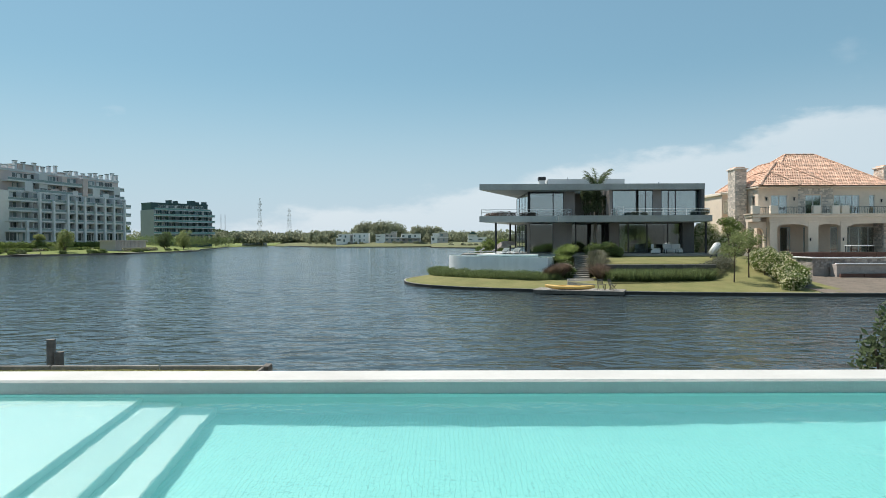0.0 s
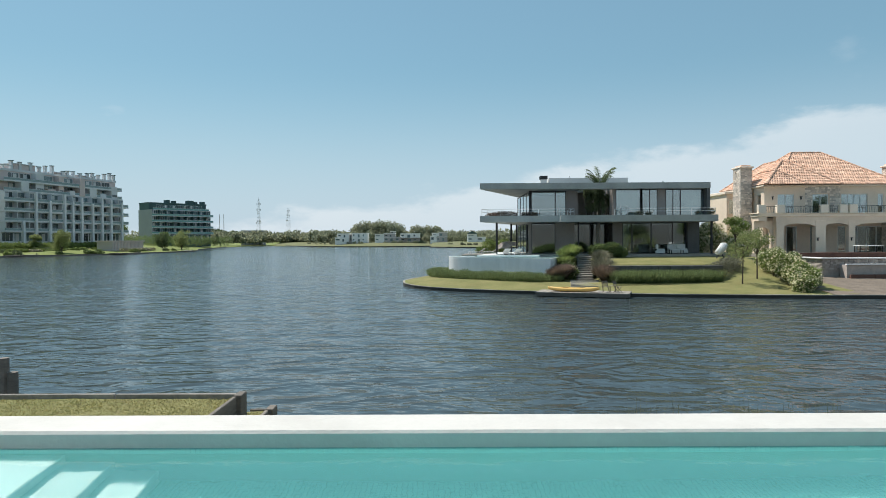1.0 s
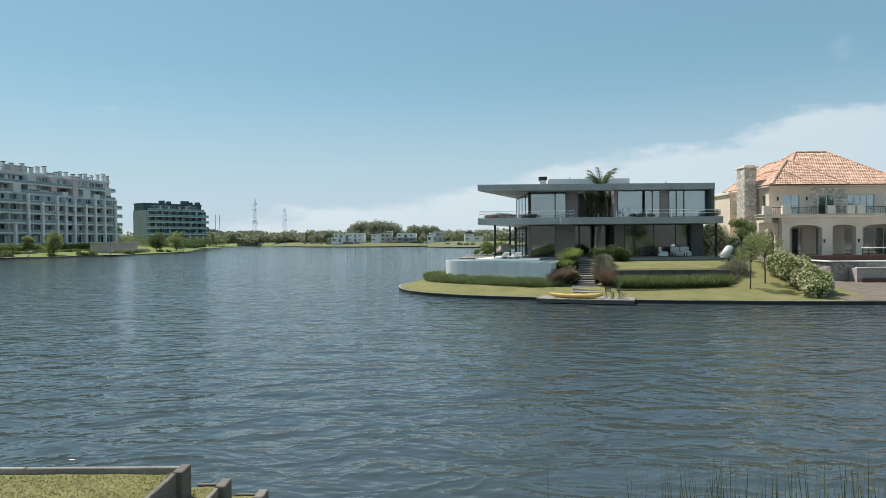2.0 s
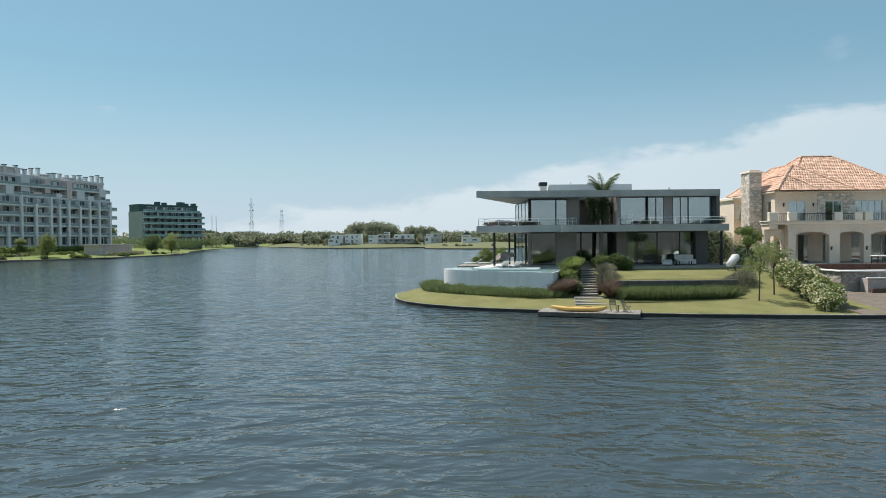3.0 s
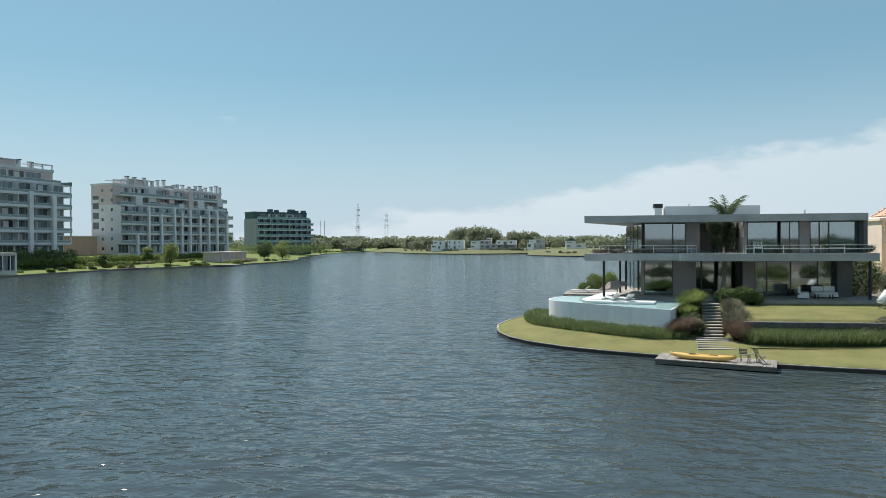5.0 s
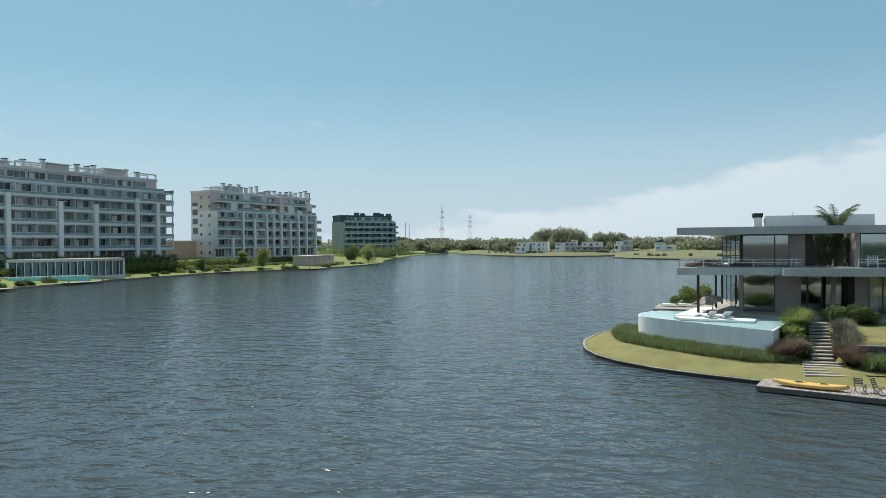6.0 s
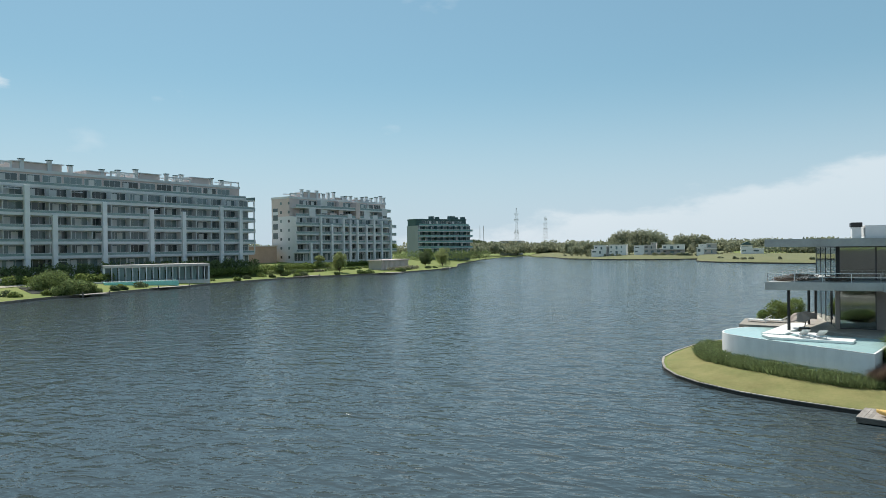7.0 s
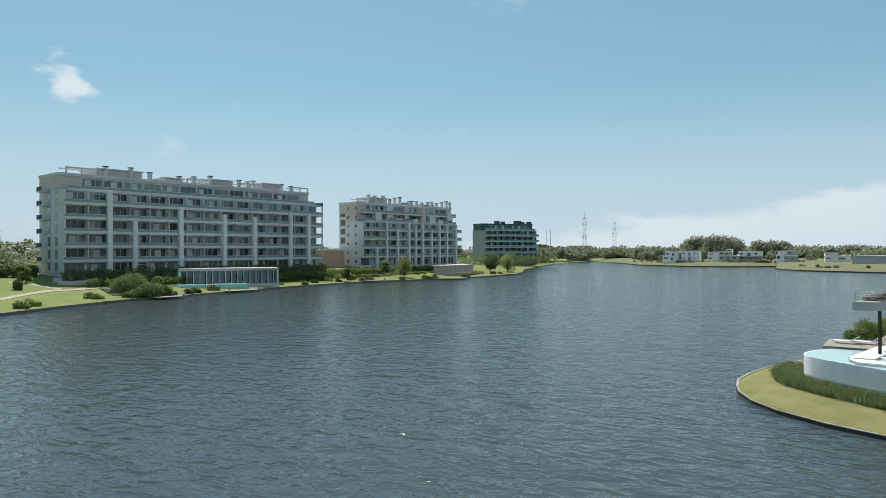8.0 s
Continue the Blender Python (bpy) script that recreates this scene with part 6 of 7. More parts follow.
def rooftop(o, L, depth, H, rooms, stacks, frames):
    """Plant rooms, chimney stacks and open pergola frames on a flat roof."""
    for x0, x1, h in rooms:
        r = part("plant_room", bm_box(x0, x1, 4.5, depth - 1, H + 0.002, H + h, bev=0.05), M_APTP, o, "pinkish rooftop plant room")
        part("roof_slab", bm_box(x0 - 0.4, x1 + 0.4, 4.1, depth - 0.6, H + h, H + h + 0.2), M_APT, r)
    for x, h in stacks:
        y = 3.4 + 1.2 * RNG.random()
        c = part("chimney", bm_box(x - 0.45, x + 0.45, y, y + 0.9, H, H + h), M_APT, o)
        part("cap", bm_box(x - 0.6, x + 0.6, y - 0.15, y + 1.05, H + h, H + h + 0.2), M_APTD, c)
    for x0, x1, h in frames:
        f = part("pergola", bm_box(x0, x1, 3.4, 3.7, H + h - 0.35, H + h), M_APT, o, "open concrete roof frame")
        n = max(2, int((x1 - x0) / 3))
        for k in range(n + 1):
            x = x0 + (x1 - x0 - 0.35) * k / n
            part("post", bm_box(x, x + 0.35, 3.4, 3.7, H, H + h - 0.35), M_APT, f)
        part("beam", bm_box(x0, x1, 7, 7.3, H + h - 0.35, H + h), M_APT, f)


def west_blocks():
    t1 = math.degrees(math.atan2(68.8, 14.1))
    cols = [(9.6, 6.0), (15.6, 4.0), (27.4, 5.1), (40.0, 4.7), (49.6, 4.6), (62.0, 5.2), (68.8, 5.0)]
    o, H = facade_block("apartment_building", (-149.2, 105.1, 4.0), t1, 73.5, 15, 7, 3.3, "long pale grey balconied apartment block with tall columns", cols, 15, M_APT, M_APT, M_AGLASS, set_back=1, band_h=0.4)
    rooftop(o, 73.5, 15, H, [(9, 20, 2.4), (40, 46, 2.2), (56, 62, 2.4), (26, 31, 1.6)],
            [(11, 3.0), (17, 3.2), (22, 2.5), (30, 2.2), (34, 2.4), (39, 3.0), (48, 2.6), (51, 2.4), (53, 2.8), (63, 2.6), (66, 2.2)],
            [(1.5, 8.5, 2.2), (31.5, 39, 2.0), (47, 55, 1.9), (66, 72, 2.1)])
    # end wall towards the lake narrows: windows and side balconies
    for f in range(1, 7):
        b = part("side_balcony", bm_box(-1.5, 0, 9.5, 12.5, f * 3.3 - 0.25, f * 3.3), M_APT, o)
        part("guard", bm_box(-1.5, -1.4, 9.5, 12.5, f * 3.3, f * 3.3 + 1.0), M_APTD, b)
    for y in (4.0, 8.2):
        w = part("stair_window", bm_box(-0.04, 0.0, y, y + 1.6, 1, 20.4), M_WIN, o, "tall dark window strip")
        for k in range(7):
            part("spandrel", bm_box(-0.07, -0.041, y - 0.05, y + 1.65, 3.0 * k, 3.0 * k + 0.8), M_APT, w)
    for f in range(2, 7):
        b = part("end_balcony", bm_box(74.1, 76.9, 2, 11, f * 3.3 - 0.25, f * 3.3), M_APT, o)
        part("guard", bm_box(76.8, 76.9, 2, 11, f * 3.3, f * 3.3 + 1.0), M_APTD, b)
        part("end_post", bm_box(76.5, 76.8, 2.1, 2.4, f * 3.3 - 3.3, f * 3.3 - 0.26), M_APT, b)

    t2 = math.degrees(math.atan2(51.1, 13.0))
    cols = [(11.0, 5.0), (22.5, 5.0), (30, 4.8), (39.5, 4.9), (44.0, 4.8), (49.5, 4.6), (6.2, 2.0), (16.5, 4.2), (26, 4.4), (35, 4.2)]
    o, H = facade_block("apartment_building", (-139.5, 207.8, 4.2), t2, 52.7, 13, 7, 3.2, "pale grey stepped apartment block with many chimneys", cols, 12, M_APT, M_APT, M_AGLASS, col_w=0.8)
    rooftop(o, 52.7, 13, H, [(8, 16, 2.6), (24, 28, 1.4), (34, 38, 1.2)],
            [(7, 3.4), (10, 3.2), (14, 3.4), (17, 2.4), (20, 3.0), (23, 3.4), (27, 1.9), (29, 2.2), (32, 2.3), (35, 1.9), (38, 2.2), (41, 2.6), (44, 2.2), (47, 2.8), (50, 3.4), (51.8, 2.8)],
            [(0.5, 6.0, 1.9), (39, 43, 1.6)])
    # irregular bays that step forward on the top floors
    x = 7.0
    while x < 49:
        w_ = 1.6 + 2.4 * RNG.random()
        hgt = 3.2 * (4.95 + RNG.choice([0.55, 1.0, 1.45, 2.0]))
        y0 = 0.2 + 1.4 * RNG.random()
        bay = part("bay", bm_box(x, x + w_, y0, 3.4, 16.0, hgt, bev=0.03), M_APT if RNG.random() < 0.7 else M_APTP, o, "stepped rendered bay")
        if RNG.random() < 0.6:
            part("window", bm_box(x + 0.4, x + w_ - 0.4, y0 - 0.06, y0 - 0.01, 16.6, 17.5), M_WIN, bay)
        x += w_ + 0.6 + 2.6 * RNG.random()
    for f in range(7):
        for y in (3.2, 7.4):
            part("small_window", bm_box(-0.05, 0.0, y, y + 0.9, f * 3.2 + 1.0, f * 3.2 + 2.0), M_WIN, o)
    w = part("stair_window", bm_box(-0.06, 0.0, 9.6, 12.2, 8, 19.0), M_WIN, o, "tall dark window strip")
    for k in range(3):
        part("spandrel", bm_box(-0.09, -0.061, 9.5, 12.3, 10.2 + 3.2 * k, 11.4 + 3.2 * k), M_APT, w)

    t3 = math.degrees(math.atan2(26.5, 21.9))
    o, H = facade_block("apartment_building", (-157.9, 352.1, 5.0), t3, 34.5, 14, 6, 3.2, "dark glazed apartment block with pale floor bands", [], 9, M_APTD, M_APT, M_DGLASS, set_back=1, band_h=0.05, pane=M_TEALWIN)
    part("blank_wall", bm_box(-0.5, 0.0, -0.6, 14, -4, H - 3.2), M_SLATE, o, "plain grey end wall")
    for x, w_, h in ((10, 2.0, 1.6), (14, 1.6, 1.3), (22.5, 3.4, 1.8), (27, 1.2, 1.2), (31, 1.8, 1.4)):
        part("plant_room", bm_box(x, x + w_, 4, 7, H + 0.7, H + 0.7 + h), M_APTD, o)


west_blocks()


def make_pavilion():
    d = Vector((13, 18, 0)).normalized()
    turn = math.degrees(math.atan2(18, 13))
    o = thing("pool_pavilion", (-134.3, 125.0, 1.35), "long low white pool pavilion with glazed front", "pavilion", turn=turn)
    L = 22.2
    part("roof", bm_box(-1.0, L + 0.6, -1.2, 6.0, 3.3, 3.95, bev=0.05), M_FARGREY, o, "flat beige-grey fascia roof")
    part("back_wall", bm_box(-0.8, L + 0.4, 5.4, 5.7, -0.8, 3.3), M_APT, o)
    part("side_wall", bm_box(-1.0, -0.7, -1.0, 5.4, -0.8, 3.3), M_APTW, o)
    part("side_wall", bm_box(L + 0.3, L + 0.6, -1.0, 5.4, -0.8, 3.3), M_APTW, o)
    part("floor", bm_box(-1.2, L + 0.4, -2.2, 5.4, -1.0, 0.02), M_COPING, o)
    n = 15
    for k in range(n + 1):
        x = -0.6 + k * L / n
        part("column", bm_box(x - 0.08, x + 0.08, -1.0, -0.75, 0.02, 3.3), M_APTW, o)
        if k < n:
            part("pane", bm_box(x + 0.2, x + L / n - 0.2, 0.3, 0.34, 0.02, 3.3), M_AGLASS, o)
    p = thing("pavilion_pool", (-129.0, 119.6, 0.6), "raised turquoise infinity pool before the pavilion", "swimming pool", turn=turn)
    part("basin", bm_box(0, 15.5, -0.6, 3.4, -0.6, 0.95), M_TURQ, p, "turquoise mosaic pool wall")
    part("water", bm_box(0.2, 15.3, -0.5, 3.2, 0.951, 1.0), M_POOLW2, p)
    part("surround", bm_box(-2.5, 15.6, 3.4, 4.2, -0.6, 1.02), M_COPING, p)
    q = thing("garden_pavilion", (-111, 217.5, 1.0), "long low pale clad garden pavilion", "pavilion", turn=90)
    part("wall", bm_box(0, 22, 0, 5, -0.9, 3.0), M_FARGREY, q)
    part("roof", bm_box(-0.5, 22.5, -0.5, 5.5, 3.0, 3.35), M_APTP, q)
    for k in range(22):
        part("batten", bm_box(0.3 + k, 0.85 + k, -0.1, 0.0, -0.9, 3.0), M_APTP, q)
    b = thing("brick_building", (-137, 196, 3.5), "low orange-brown brick building between the apartment blocks", "building", turn=70)
    part("wall", bm_box(-14, 6, 12, 24, -3, 6.0), mat("orange_brick", (0.56, 0.37, 0.28), 0.9, var=0.2, scale=0.5), b)
    part("roof", bm_box(-14.3, 6.3, 11.7, 24.3, 6.0, 6.4), M_APTP, b)


make_pavilion()


def make_jetty(at, turn, w, d):
    o = thing("jetty", at, "small grey timber jetty on the park shore", "jetty", "jetties on the park shore", turn=turn)
    n = int(w / 0.5)
    for k in range(n):
        part("plank", bm_box(k * w / n, (k + 1) * w / n - 0.04, -d, 1.0, 0.45, 0.53), M_TIMBERG, o)
    for x in (0.3, w - 0.5):
        bm = bmesh.new()
        rod(bm, (x, -d + 0.2, -1.4), (x, -d + 0.2, 1.0), 0.12, n=8)
        part("pile", bm, M_TIMBER, o)


for at, turn, w, d in (((-114.6, 101, 0), 80, 6, 2.0), ((-117.2, 122, 0), 83, 9, 1.6), ((-117.6, 176, 0), 80, 9, 1.6), ((-104, 203, 0), 62, 8, 2.5), ((-100.8, 250, 0), 95, 5, 2.0)):
    make_jetty(at, turn, w, d)

# hedges before the apartments, round bushes and park trees
def hedge_row(a, b, n, z, r, h, material, label, count):
    t = np.linspace(0, 1, n)
    blobs = [(a[0] + (b[0] - a[0]) * q + RNG.normal(0, 0.8), a[1] + (b[1] - a[1]) * q, z + h * 0.4, r * (0.8 + 0.4 * RNG.random()), r * (0.8 + 0.4 * RNG.random()), h * (0.55 + 0.25 * RNG.random())) for q in t]
    shrub("hedge", blobs, int(count * 1.8), 0.26, material, label, "hedge", "hedges in the park")


hedge_row((-143.5, 103), (-130, 172), 30, 2.9, 2.0, 2.7, M_STRAP, "mid-green clipped hedge along the apartment front", 9000)
hedge_row((-138, 104), (-126, 172), 26, 2.0, 1.6, 1.6, M_LEAFY, "mixed green hedge before the apartments", 7000)
hedge_row((-131, 176), (-122, 262), 30, 2.3, 1.8, 1.5, M_LEAFY, "green clipped hedge along the stepped apartment block", 7000)
hedge_row((-124, 180), (-118, 236), 10, 1.2, 1.5, 0.9, M_LEAFY, "bright clipped hedge in the park", 5000)
hedge_row((-150, 300), (-128, 380), 20, 2.6, 3.4, 4.2, M_LEAF, "tall dark hedge before the dark apartment block", 5000)
hedge_row((-154, 82), (-158, 103), 14, 4.2, 1.8, 2.4, M_LEAF, "mixed dark shrubs at the lawn edge", 5000)
for x, y, z, r in ((-116.5, 101.8, 1.7, 2.4), (-125.5, 104.5, 2.9, 3.0), (-116.8, 105.0, 1.4, 1.9)):
    shrub("round_bush", [(x, y, z, r, r, r * 0.75), (x - 1, y - 2, z - 0.6, r * 0.7, r * 0.7, r * 0.5), (x + 0.6, y + 1.6, z - 0.8, r * 0.6, r * 0.7, r * 0.45)], 5200, 0.17, M_LEAF,
          "big rounded green bush on the park shore", group="bushes on the park shore")
for k in range(34):
    y = 60 + 190 * RNG.random()
    x = np.interp(y, [55, 98, 128, 150, 176, 206, 248], [-103, -116, -118, -119, -117.5, -103, -101]) - 1.5 - 5 * RNG.random() ** 2
    r = 0.6 + 0.7 * RNG.random()
    shrub("low_bush", [(x, y, 0.7 + r * 0.3, r, r, r * 0.7), (x + 0.5, y + r, 0.6 + r * 0.2, r * 0.7, r * 0.7, r * 0.5)], 420, 0.2, (M_LEAF, M_LEAFY, M_LEAFD)[k % 3],
          "small rounded bush on the park lawn", group="low bushes on the park lawn")
for x, y, z, h, m in ((-116.0, 198, 0.9, 6.8, M_WILLOW), (-127.5, 204, 1.3, 5.0, M_WILLOW), (-108, 266, 0.6, 8, M_WILLOW), (-111, 273, 0.8, 7, M_WILLOW), (-146, 94, 3.0, 3.6, M_LEAFY), (-137, 88, 2.0, 2.2, M_LEAF), (-120, 172, 1.0, 3.4, M_LEAF),
                      (-114, 262, 1.0, 6, M_LEAFD), (-125, 290, 1.4, 7, M_LEAF)):
    make_tree("park_tree", (x, y, z), h, h * 0.40, 4200, 0.16, m, "soft light green park tree on the shore lawn", 0.16, 15, droop=0.6, group="trees in the park", fork=0.05)
for x, y, h in ((-165, 92, 11), (-172, 100, 12), (-158, 82, 10), (-180, 88, 13), (-150, 74, 9), (-168, 74, 12), (-143, 64, 8), (-190, 105, 13), (-146, 290, 11), (-160, 300, 12)):
    make_tree("broad_tree", (x, y, 3.3), h, h * 0.42, 4600, 0.28, M_LEAF, "broad green tree behind the park", 0.3, 10, group="trees behind the park", fork=0.3)


# near-shore hedges out of view, added to give the glass something dark to mirror
hedge_row((14, 9.5), (62, 12), 26, 1.0, 1.4, 1.9, M_LEAFD, "unseen dark hedge added on the near shore for reflections", 6000)
hedge_row((-62, 6), (-18, 8), 26, 1.75, 1.3, 1.6, M_LEAFD, "unseen dark hedge added on the near shore for reflections", 6000)


# ---------------- the far north shore ----------------
def make_far_bank(shore, name, label, rows):
    """Lawn rising from the waterline to the plots behind; each row: metres inland (north), height."""
    bm = bmesh.new()
    V = [[bm.verts.new((x, y + off, z + 0.12 * noise.noise(Vector((x * 0.1, off * 0.1, 5))))) for x, y in shore] for off, z in rows]
    for a, b in zip(V, V[1:]):
        for k in range(len(shore) - 1):
            bm.faces.new((a[k], a[k + 1], b[k + 1], b[k]))
    bmesh.ops.recalc_face_normals(bm, faces=bm.faces[:])
    if bm.faces[0].normal.z < 0:
        bmesh.ops.reverse_faces(bm, faces=bm.faces[:])
    solid(name, bm, M_DRYGRASS, label, "bank", kind="structure", smooth=True)


make_far_bank([(8, 432), (-8.5, 424.5), (-26, 410.5), (-50, 403.5), (-90, 436.5), (-128, 520.5), (-150, 566)], "far_bank", "pale dry grass bank below the far houses", [(0.3, 0.22), (6, 1.3), (24, 2.6), (60, 3.0), (160, 3.0)])
make_far_bank([(400, 250), (62, 312.5), (27, 323.5), (10, 333.5), (-3.2, 346.5), (-9.5, 362), (-12, 373)], "east_bank", "pale dry grass bank on the east side", [(0.3, 0.22), (3, 0.9), (18, 1.5), (50, 2.4), (120, 3.0)])
far_edge = thing("far_edging", (-20, 400, 0), "low dark timber edging along the far shore", "edging", kind="structure")
for run in (FAR_EDGE[:6], FAR_EDGE[8:13]):
    for a, b in zip(run, run[1:]):
        bm = bmesh.new()
        strip(bm, [a, b], 0.3, -0.5, 0.5)
        wpart("edging_board", bm, M_EDGE, far_edge)


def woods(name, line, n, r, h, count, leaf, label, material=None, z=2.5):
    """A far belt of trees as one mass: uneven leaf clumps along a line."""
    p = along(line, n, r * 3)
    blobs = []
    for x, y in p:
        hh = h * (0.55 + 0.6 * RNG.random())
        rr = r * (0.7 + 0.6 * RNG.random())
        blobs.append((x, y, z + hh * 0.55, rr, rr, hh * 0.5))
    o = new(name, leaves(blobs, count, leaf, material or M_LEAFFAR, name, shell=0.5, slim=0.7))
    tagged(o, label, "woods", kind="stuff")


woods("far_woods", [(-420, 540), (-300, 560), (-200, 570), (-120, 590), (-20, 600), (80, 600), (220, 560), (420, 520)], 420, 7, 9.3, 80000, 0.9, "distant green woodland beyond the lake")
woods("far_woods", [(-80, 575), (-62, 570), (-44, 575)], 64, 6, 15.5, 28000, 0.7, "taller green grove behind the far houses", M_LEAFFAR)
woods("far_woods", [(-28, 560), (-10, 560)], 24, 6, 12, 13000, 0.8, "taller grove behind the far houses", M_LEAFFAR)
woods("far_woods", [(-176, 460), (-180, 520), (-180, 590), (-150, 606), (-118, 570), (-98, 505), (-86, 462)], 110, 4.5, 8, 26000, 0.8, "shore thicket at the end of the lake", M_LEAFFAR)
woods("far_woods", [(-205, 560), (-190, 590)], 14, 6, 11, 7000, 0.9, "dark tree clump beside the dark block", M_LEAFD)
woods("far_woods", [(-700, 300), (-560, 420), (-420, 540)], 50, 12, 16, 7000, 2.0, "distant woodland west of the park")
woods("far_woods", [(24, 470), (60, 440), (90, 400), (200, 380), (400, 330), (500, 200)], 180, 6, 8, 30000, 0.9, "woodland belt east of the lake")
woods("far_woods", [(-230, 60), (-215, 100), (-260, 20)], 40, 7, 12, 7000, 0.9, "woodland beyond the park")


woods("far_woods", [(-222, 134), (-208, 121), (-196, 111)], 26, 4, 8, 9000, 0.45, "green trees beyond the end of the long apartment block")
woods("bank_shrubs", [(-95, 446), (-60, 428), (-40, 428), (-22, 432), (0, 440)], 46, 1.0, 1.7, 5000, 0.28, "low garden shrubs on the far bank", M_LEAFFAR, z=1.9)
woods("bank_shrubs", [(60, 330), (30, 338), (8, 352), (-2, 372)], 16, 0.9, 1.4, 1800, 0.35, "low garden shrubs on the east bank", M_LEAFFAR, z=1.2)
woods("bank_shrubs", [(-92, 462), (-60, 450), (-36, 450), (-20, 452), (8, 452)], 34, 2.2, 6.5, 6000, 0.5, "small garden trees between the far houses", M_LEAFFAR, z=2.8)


def far_house(at, turn, blocks, label):
    """A far modern house: white boxes with roofs, recessed windows and parapets. Rows: x0, x1, y0, y1, z0, z1, pale?"""
    o = thing("far_house", at, label, "house", "houses on the far shore", turn=turn)
    low = 0.8 if at[1] < 500 else 1.0
    for x0, x1, y0, y1, z0, z1, pale in blocks:
        z0, z1 = (-2.0 if z0 == 0 else z0 * low), z1 * low
        b = part("block", bm_box(x0, x1, y0, y1, z0, z1), M_FARWALL if pale else M_FARGREY, o)
        part("roof_edge", bm_box(x0 - 0.25, x1 + 0.25, y0 - 0.25, y1 + 0.25, z1, z1 + 0.3), M_FARWALL, b)
        n = max(1, int((x1 - x0) / 3.2))
        for k in range(n):
            xa = x0 + 0.6 + k * (x1 - x0 - 0.6) / n
            zl = max(z0, 0.0)
            w = part("window", bm_box(xa, xa + ((x1 - x0) / n - 1.0) * (0.3 + 0.4 * RNG.random()), y0 - 0.06, y0 - 0.01, zl + (0.2 if k % 2 else 1.0), z1 - 0.7), M_WIN, b)
            part("sill", bm_box(xa - 0.1, xa + 1.2, y0 - 0.12, y0 - 0.011, zl + 0.08, zl + 0.19), M_FARWALL, w)
    return o


far_house((-75, 431, 3.2), 0, [(0, 9, 0, 8, 0, 3.2, 1), (1.5, 9, 0.6, 8, 3.2, 6.4, 1), (11, 21, 0, 9, 0, 3.2, 1), (11, 21, 0.5, 9, 3.2, 6.8, 1), (9, 11, 2, 8, 0, 6, 0)], "white flat-roofed two-storey house on the far shore")
far_house((-49.5, 433, 3.2), 0, [(0, 6, 0, 8, 0, 3.2, 1), (0, 6, 0.4, 8, 3.2, 6.0, 1), (6, 17, 0, 8, 0, 3.4, 0), (6, 13, 0.5, 8, 3.4, 6.4, 0), (10, 13, 1, 8, 6.4, 8.0, 0)], "white and brown stepped house on the far shore")
far_house((-33, 434, 3.2), 0, [(0, 12.5, 2, 8, 0, 3.0, 0), (0, 12.5, 0, 8, 3.0, 6.4, 1)], "white box house raised over a dark base")
far_house((-13.5, 432, 3.2), 0, [(0, 4, 0, 6, 0, 4.2, 1), (4, 11, 0, 8, 0, 3.4, 0), (5.5, 11, 0.5, 8, 3.4, 7.2, 0), (1, 6, 1, 6, 4.2, 6.6, 1)], "pale and brown stepped house on the far shore")
o = far_house((10.5, 432, 3.2), 0, [(0, 6, 0, 8, 0, 3.2, 1), (0, 6, 0.4, 8, 3.2, 5.6, 1), (6, 12, 1, 8, 0, 3.2, 1)], "white house with a small dark gable roof")
bm = bmesh.new()
vs = [bm.verts.new(p) for p in ((-0.5, -0.5, 4.78), (6.5, -0.5, 4.78), (6.5, 8.5, 4.78), (-0.5, 8.5, 4.78), (3, -0.5, 6.6), (3, 8.5, 6.6))]
for f in ((0, 1, 4), (2, 3, 5), (1, 2, 5, 4), (3, 0, 4, 5)):
    bm.faces.new([vs[k] for k in f])
part("gable_roof", bm, M_APTD, o, "dark grey gable roof")
far_house((-190, 606, 0.6), 0, [(0, 20, 0, 10, 0, 13, 0)], "dark boxy building at the end of the lake")
far_house((-150, 622, 0.6), 0, [(0, 22, 0, 8, 0, 8, 1)], "low pale building behind the lake thicket")


def lattice_mast(at, h, w, arms, label):
    """A tapering four-legged lattice mast with braces."""
    o = thing("radio_mast", at, label, "mast")
    for sx in (-1, 1):
        for sy in (-1, 1):
            bm = bmesh.new()
            rod(bm, (sx * w, sy * w, 0), (sx * w * 0.22, sy * w * 0.22, h), 0.085, 0.055, n=4)
            part("leg", bm, M_GALV, o)
    n = 12
    for k in range(n):
        a, b = k / n, (k + 1) / n
        wa, wb = w * (1 - 0.78 * a), w * (1 - 0.78 * b)
        bm = bmesh.new()
        for sy in (-1, 1):
            rod(bm, (-wa, sy * wa, a * h), (wb, sy * wb, b * h), 0.042, n=3)
            rod(bm, (wa, sy * wa, a * h), (-wb, sy * wb, b * h), 0.042, n=3)
            rod(bm, (-wb, sy * wb, b * h), (wb, sy * wb, b * h), 0.042, n=3)
        part("brace", bm, M_GALV, o)
    for z, L in arms:
        for x in (-L, -L * 0.4, L * 0.4, L):
            part("antenna", bm_box(x - 0.16, x + 0.16, -0.3, 0.3, z, z + 1.8), M_GALV, o)


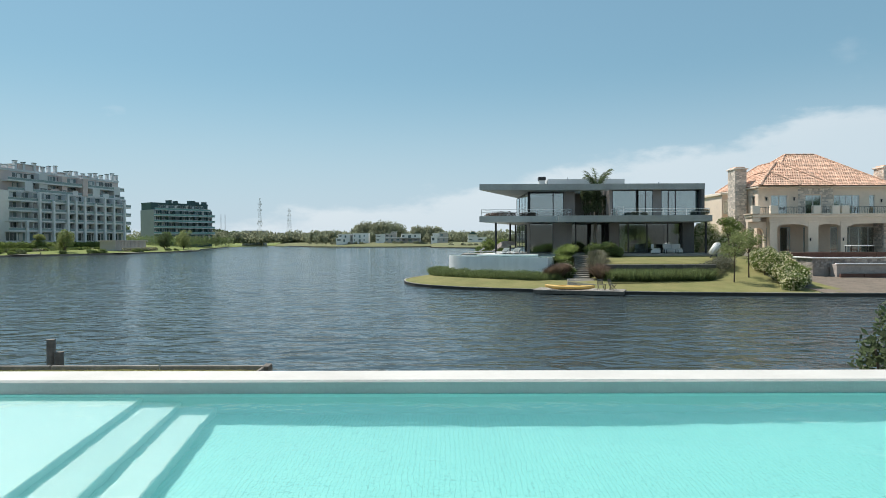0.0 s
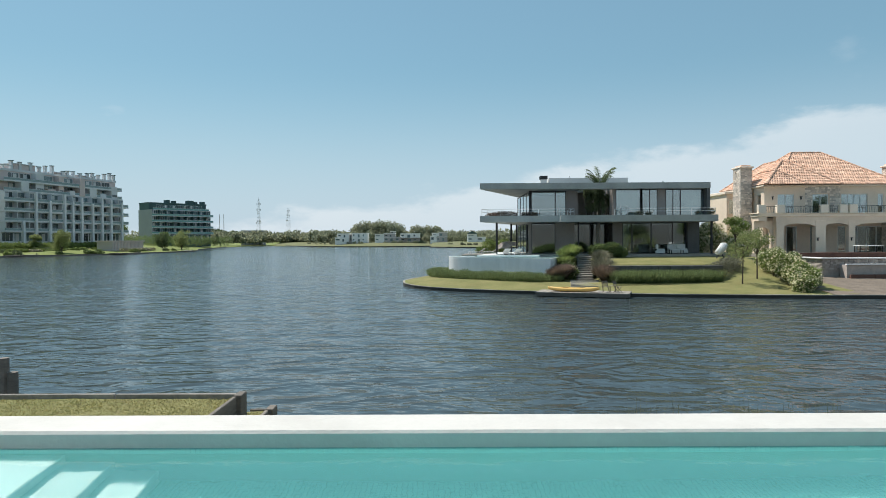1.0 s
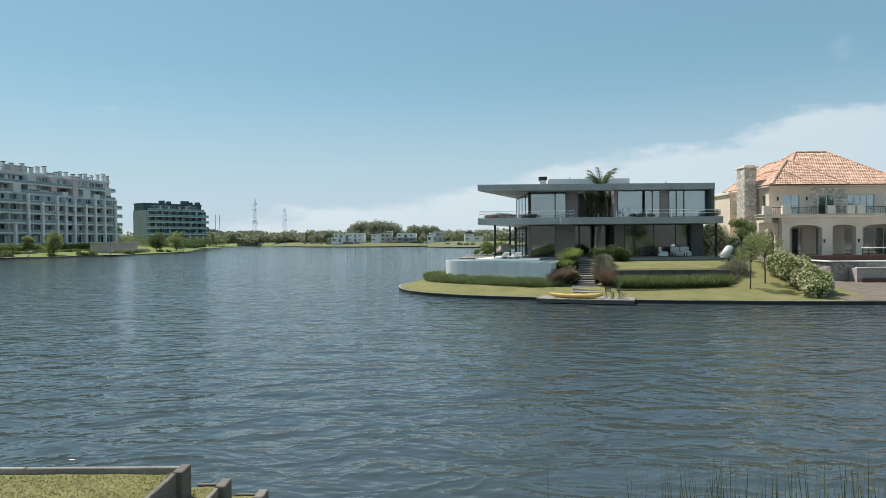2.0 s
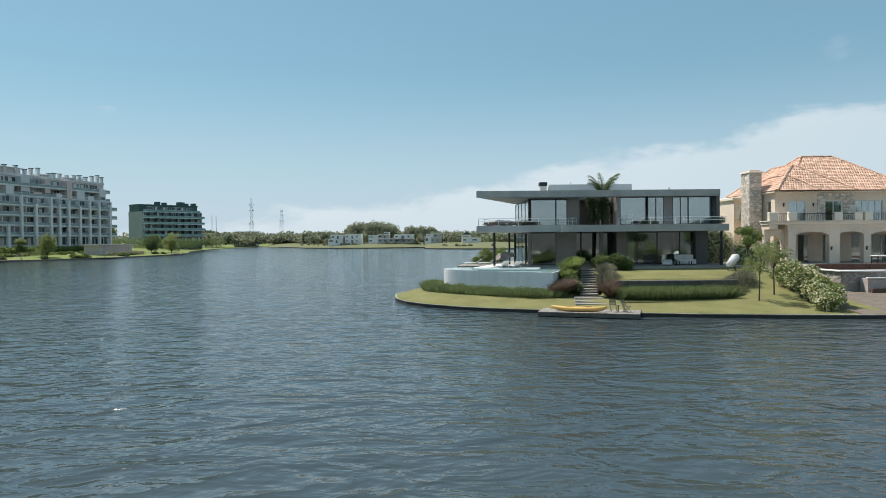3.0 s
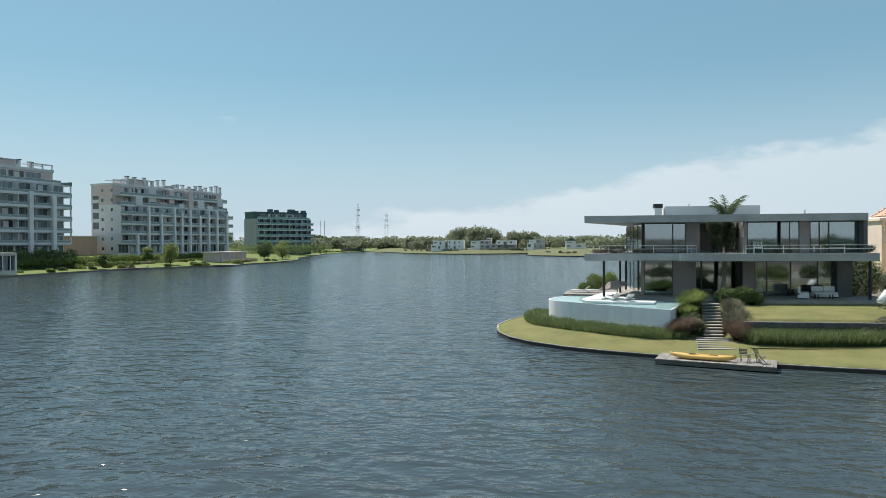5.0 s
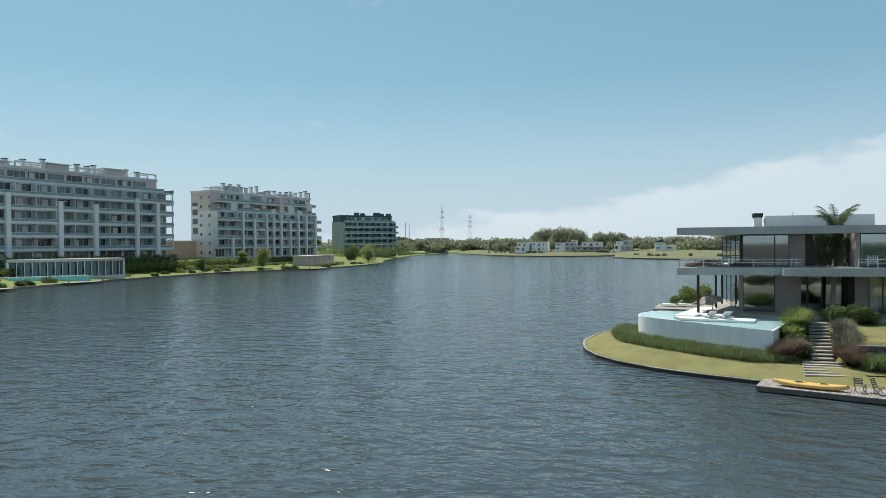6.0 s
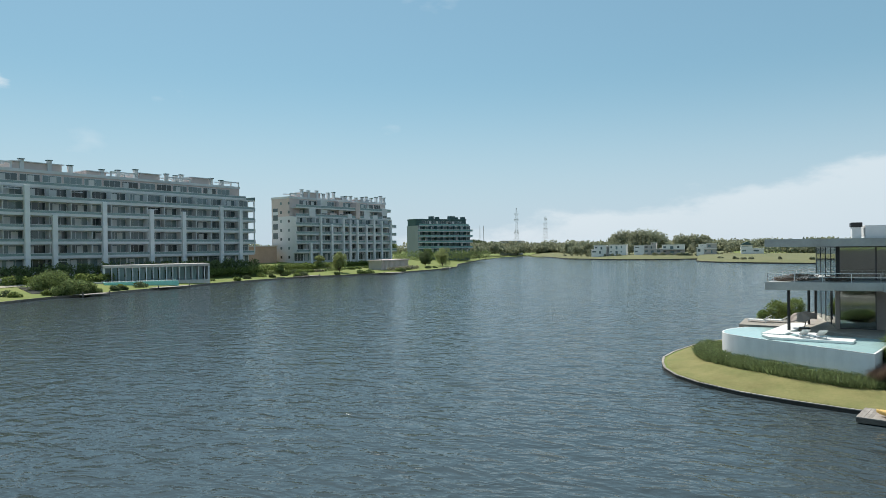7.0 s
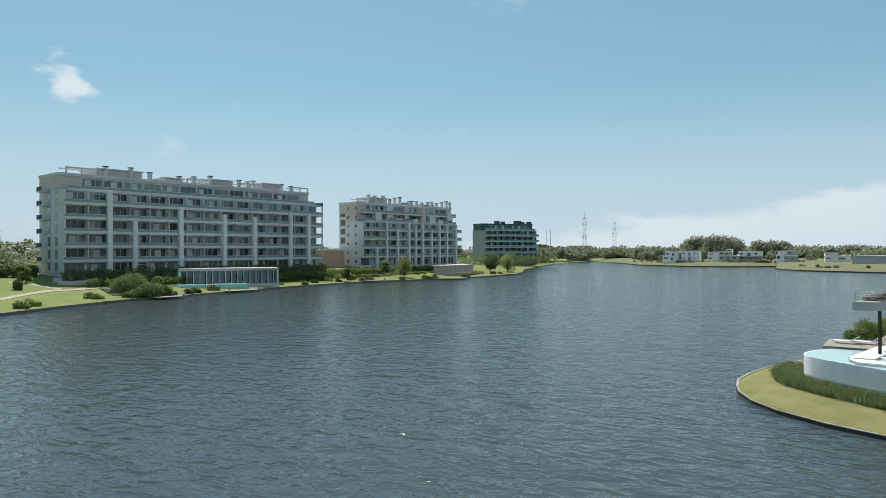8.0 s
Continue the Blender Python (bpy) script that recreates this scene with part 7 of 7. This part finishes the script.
lattice_mast((-200.3, 700, 0.15), 49.5, 2.2, [(42, 1.8), (36, 2.0), (22, 2.4), (24, 1.6)], "tall grey lattice mast with antennas")
lattice_mast((-217, 900, 0.15), 48, 4.0, [(44, 1.6), (38, 2.2), (31, 2.4)], "distant grey lattice power pylon")
for x in (-207.2, -203.5):
    m = thing("chimney_pole", (x, 600, 0.15), "thin grey pole above the distant trees", "pole")
    bm = bmesh.new()
    rod(bm, (0, 0, 0), (0, 0, 28.2), 0.3, 0.22, n=6)
    part("shaft", bm, M_GALV, m)


def make_park_terrace():
    """Low walled sitting terraces and clipped parterres on the park lawn."""
    o = thing("park_terrace", (-140.6, 103.8, 2.2), "low pinkish walled sitting terrace with benches in the park", "terrace", turn=75)
    part("wall", bm_box(-5, 5, -0.3, 0.0, -1.0, 1.0, bev=0.03), M_APTP, o)
    part("wall", bm_box(-5, 5, 3.0, 3.3, -1.0, 1.6, bev=0.03), M_APTP, o)
    part("floor", bm_box(-5, 5, 0.0, 3.0, -1.0, 0.5), M_PAVE, o)
    for x in (-3, 0, 3):
        part("bench", bm_box(x - 0.9, x + 0.9, 1.6, 2.2, 0.5, 0.95, bev=0.03), M_WHITE, o)
    for k, (x, y, z, w) in enumerate(((-128.5, 196, 1.3, 10), (-127.5, 190, 1.2, 8), (-125, 183, 1.1, 9), (-121, 205, 1.2, 8), (-124.5, 204, 1.6, 8), (-128, 178, 1.3, 7), (-127, 168, 1.2, 9), (-130, 162, 1.6, 8))):
        h = thing("box_hedge", (x, y, z - 0.4), "low clipped box hedge in the park parterre", "hedge", "box hedges in the park", turn=78)
        me = leaves([(q, 0, 0.75, 0.7, 0.55, 0.55) for q in np.linspace(-w / 2, w / 2, int(w))], 1500, 0.13, M_LEAF if k % 2 else M_LEAFD, "foliage", shell=0.6)
        piece("foliage", me, h, Matrix())
    st = thing("shore_steps", (-121.3, 99.05, 0.75), "shallow flight of dark stone steps down to the shore", "steps", turn=65.3)
    for k in range(9):
        part("step", bm_box(-1.6, 1.6, 1.5 * k, 1.5 * k + 0.7, -0.5, 0.1 + 0.085 * k, bev=0.02), M_STONEDARK, st)


make_park_terrace()
for x, y, w in ((-107.5, 221, 5), (-107.0, 229, 5), (-107.5, 236, 4), (-121.5, 222, 5), (-120, 232, 4), (-112, 240, 5), (-118, 245, 4), (-123, 196, 3)):
    shrub("flower_bed", [(x + w * (q - 0.5) * 0.3, y + w * (q - 0.5), 1.3, 1.0, 1.2, 0.6) for q in np.linspace(0, 1, 4)], 900, 0.16, M_LEAFG, "mixed pale flower bed on the park lawn", group="flower beds in the park",
          flowers=200, fsize=0.14, base=(x, y, 0.9))
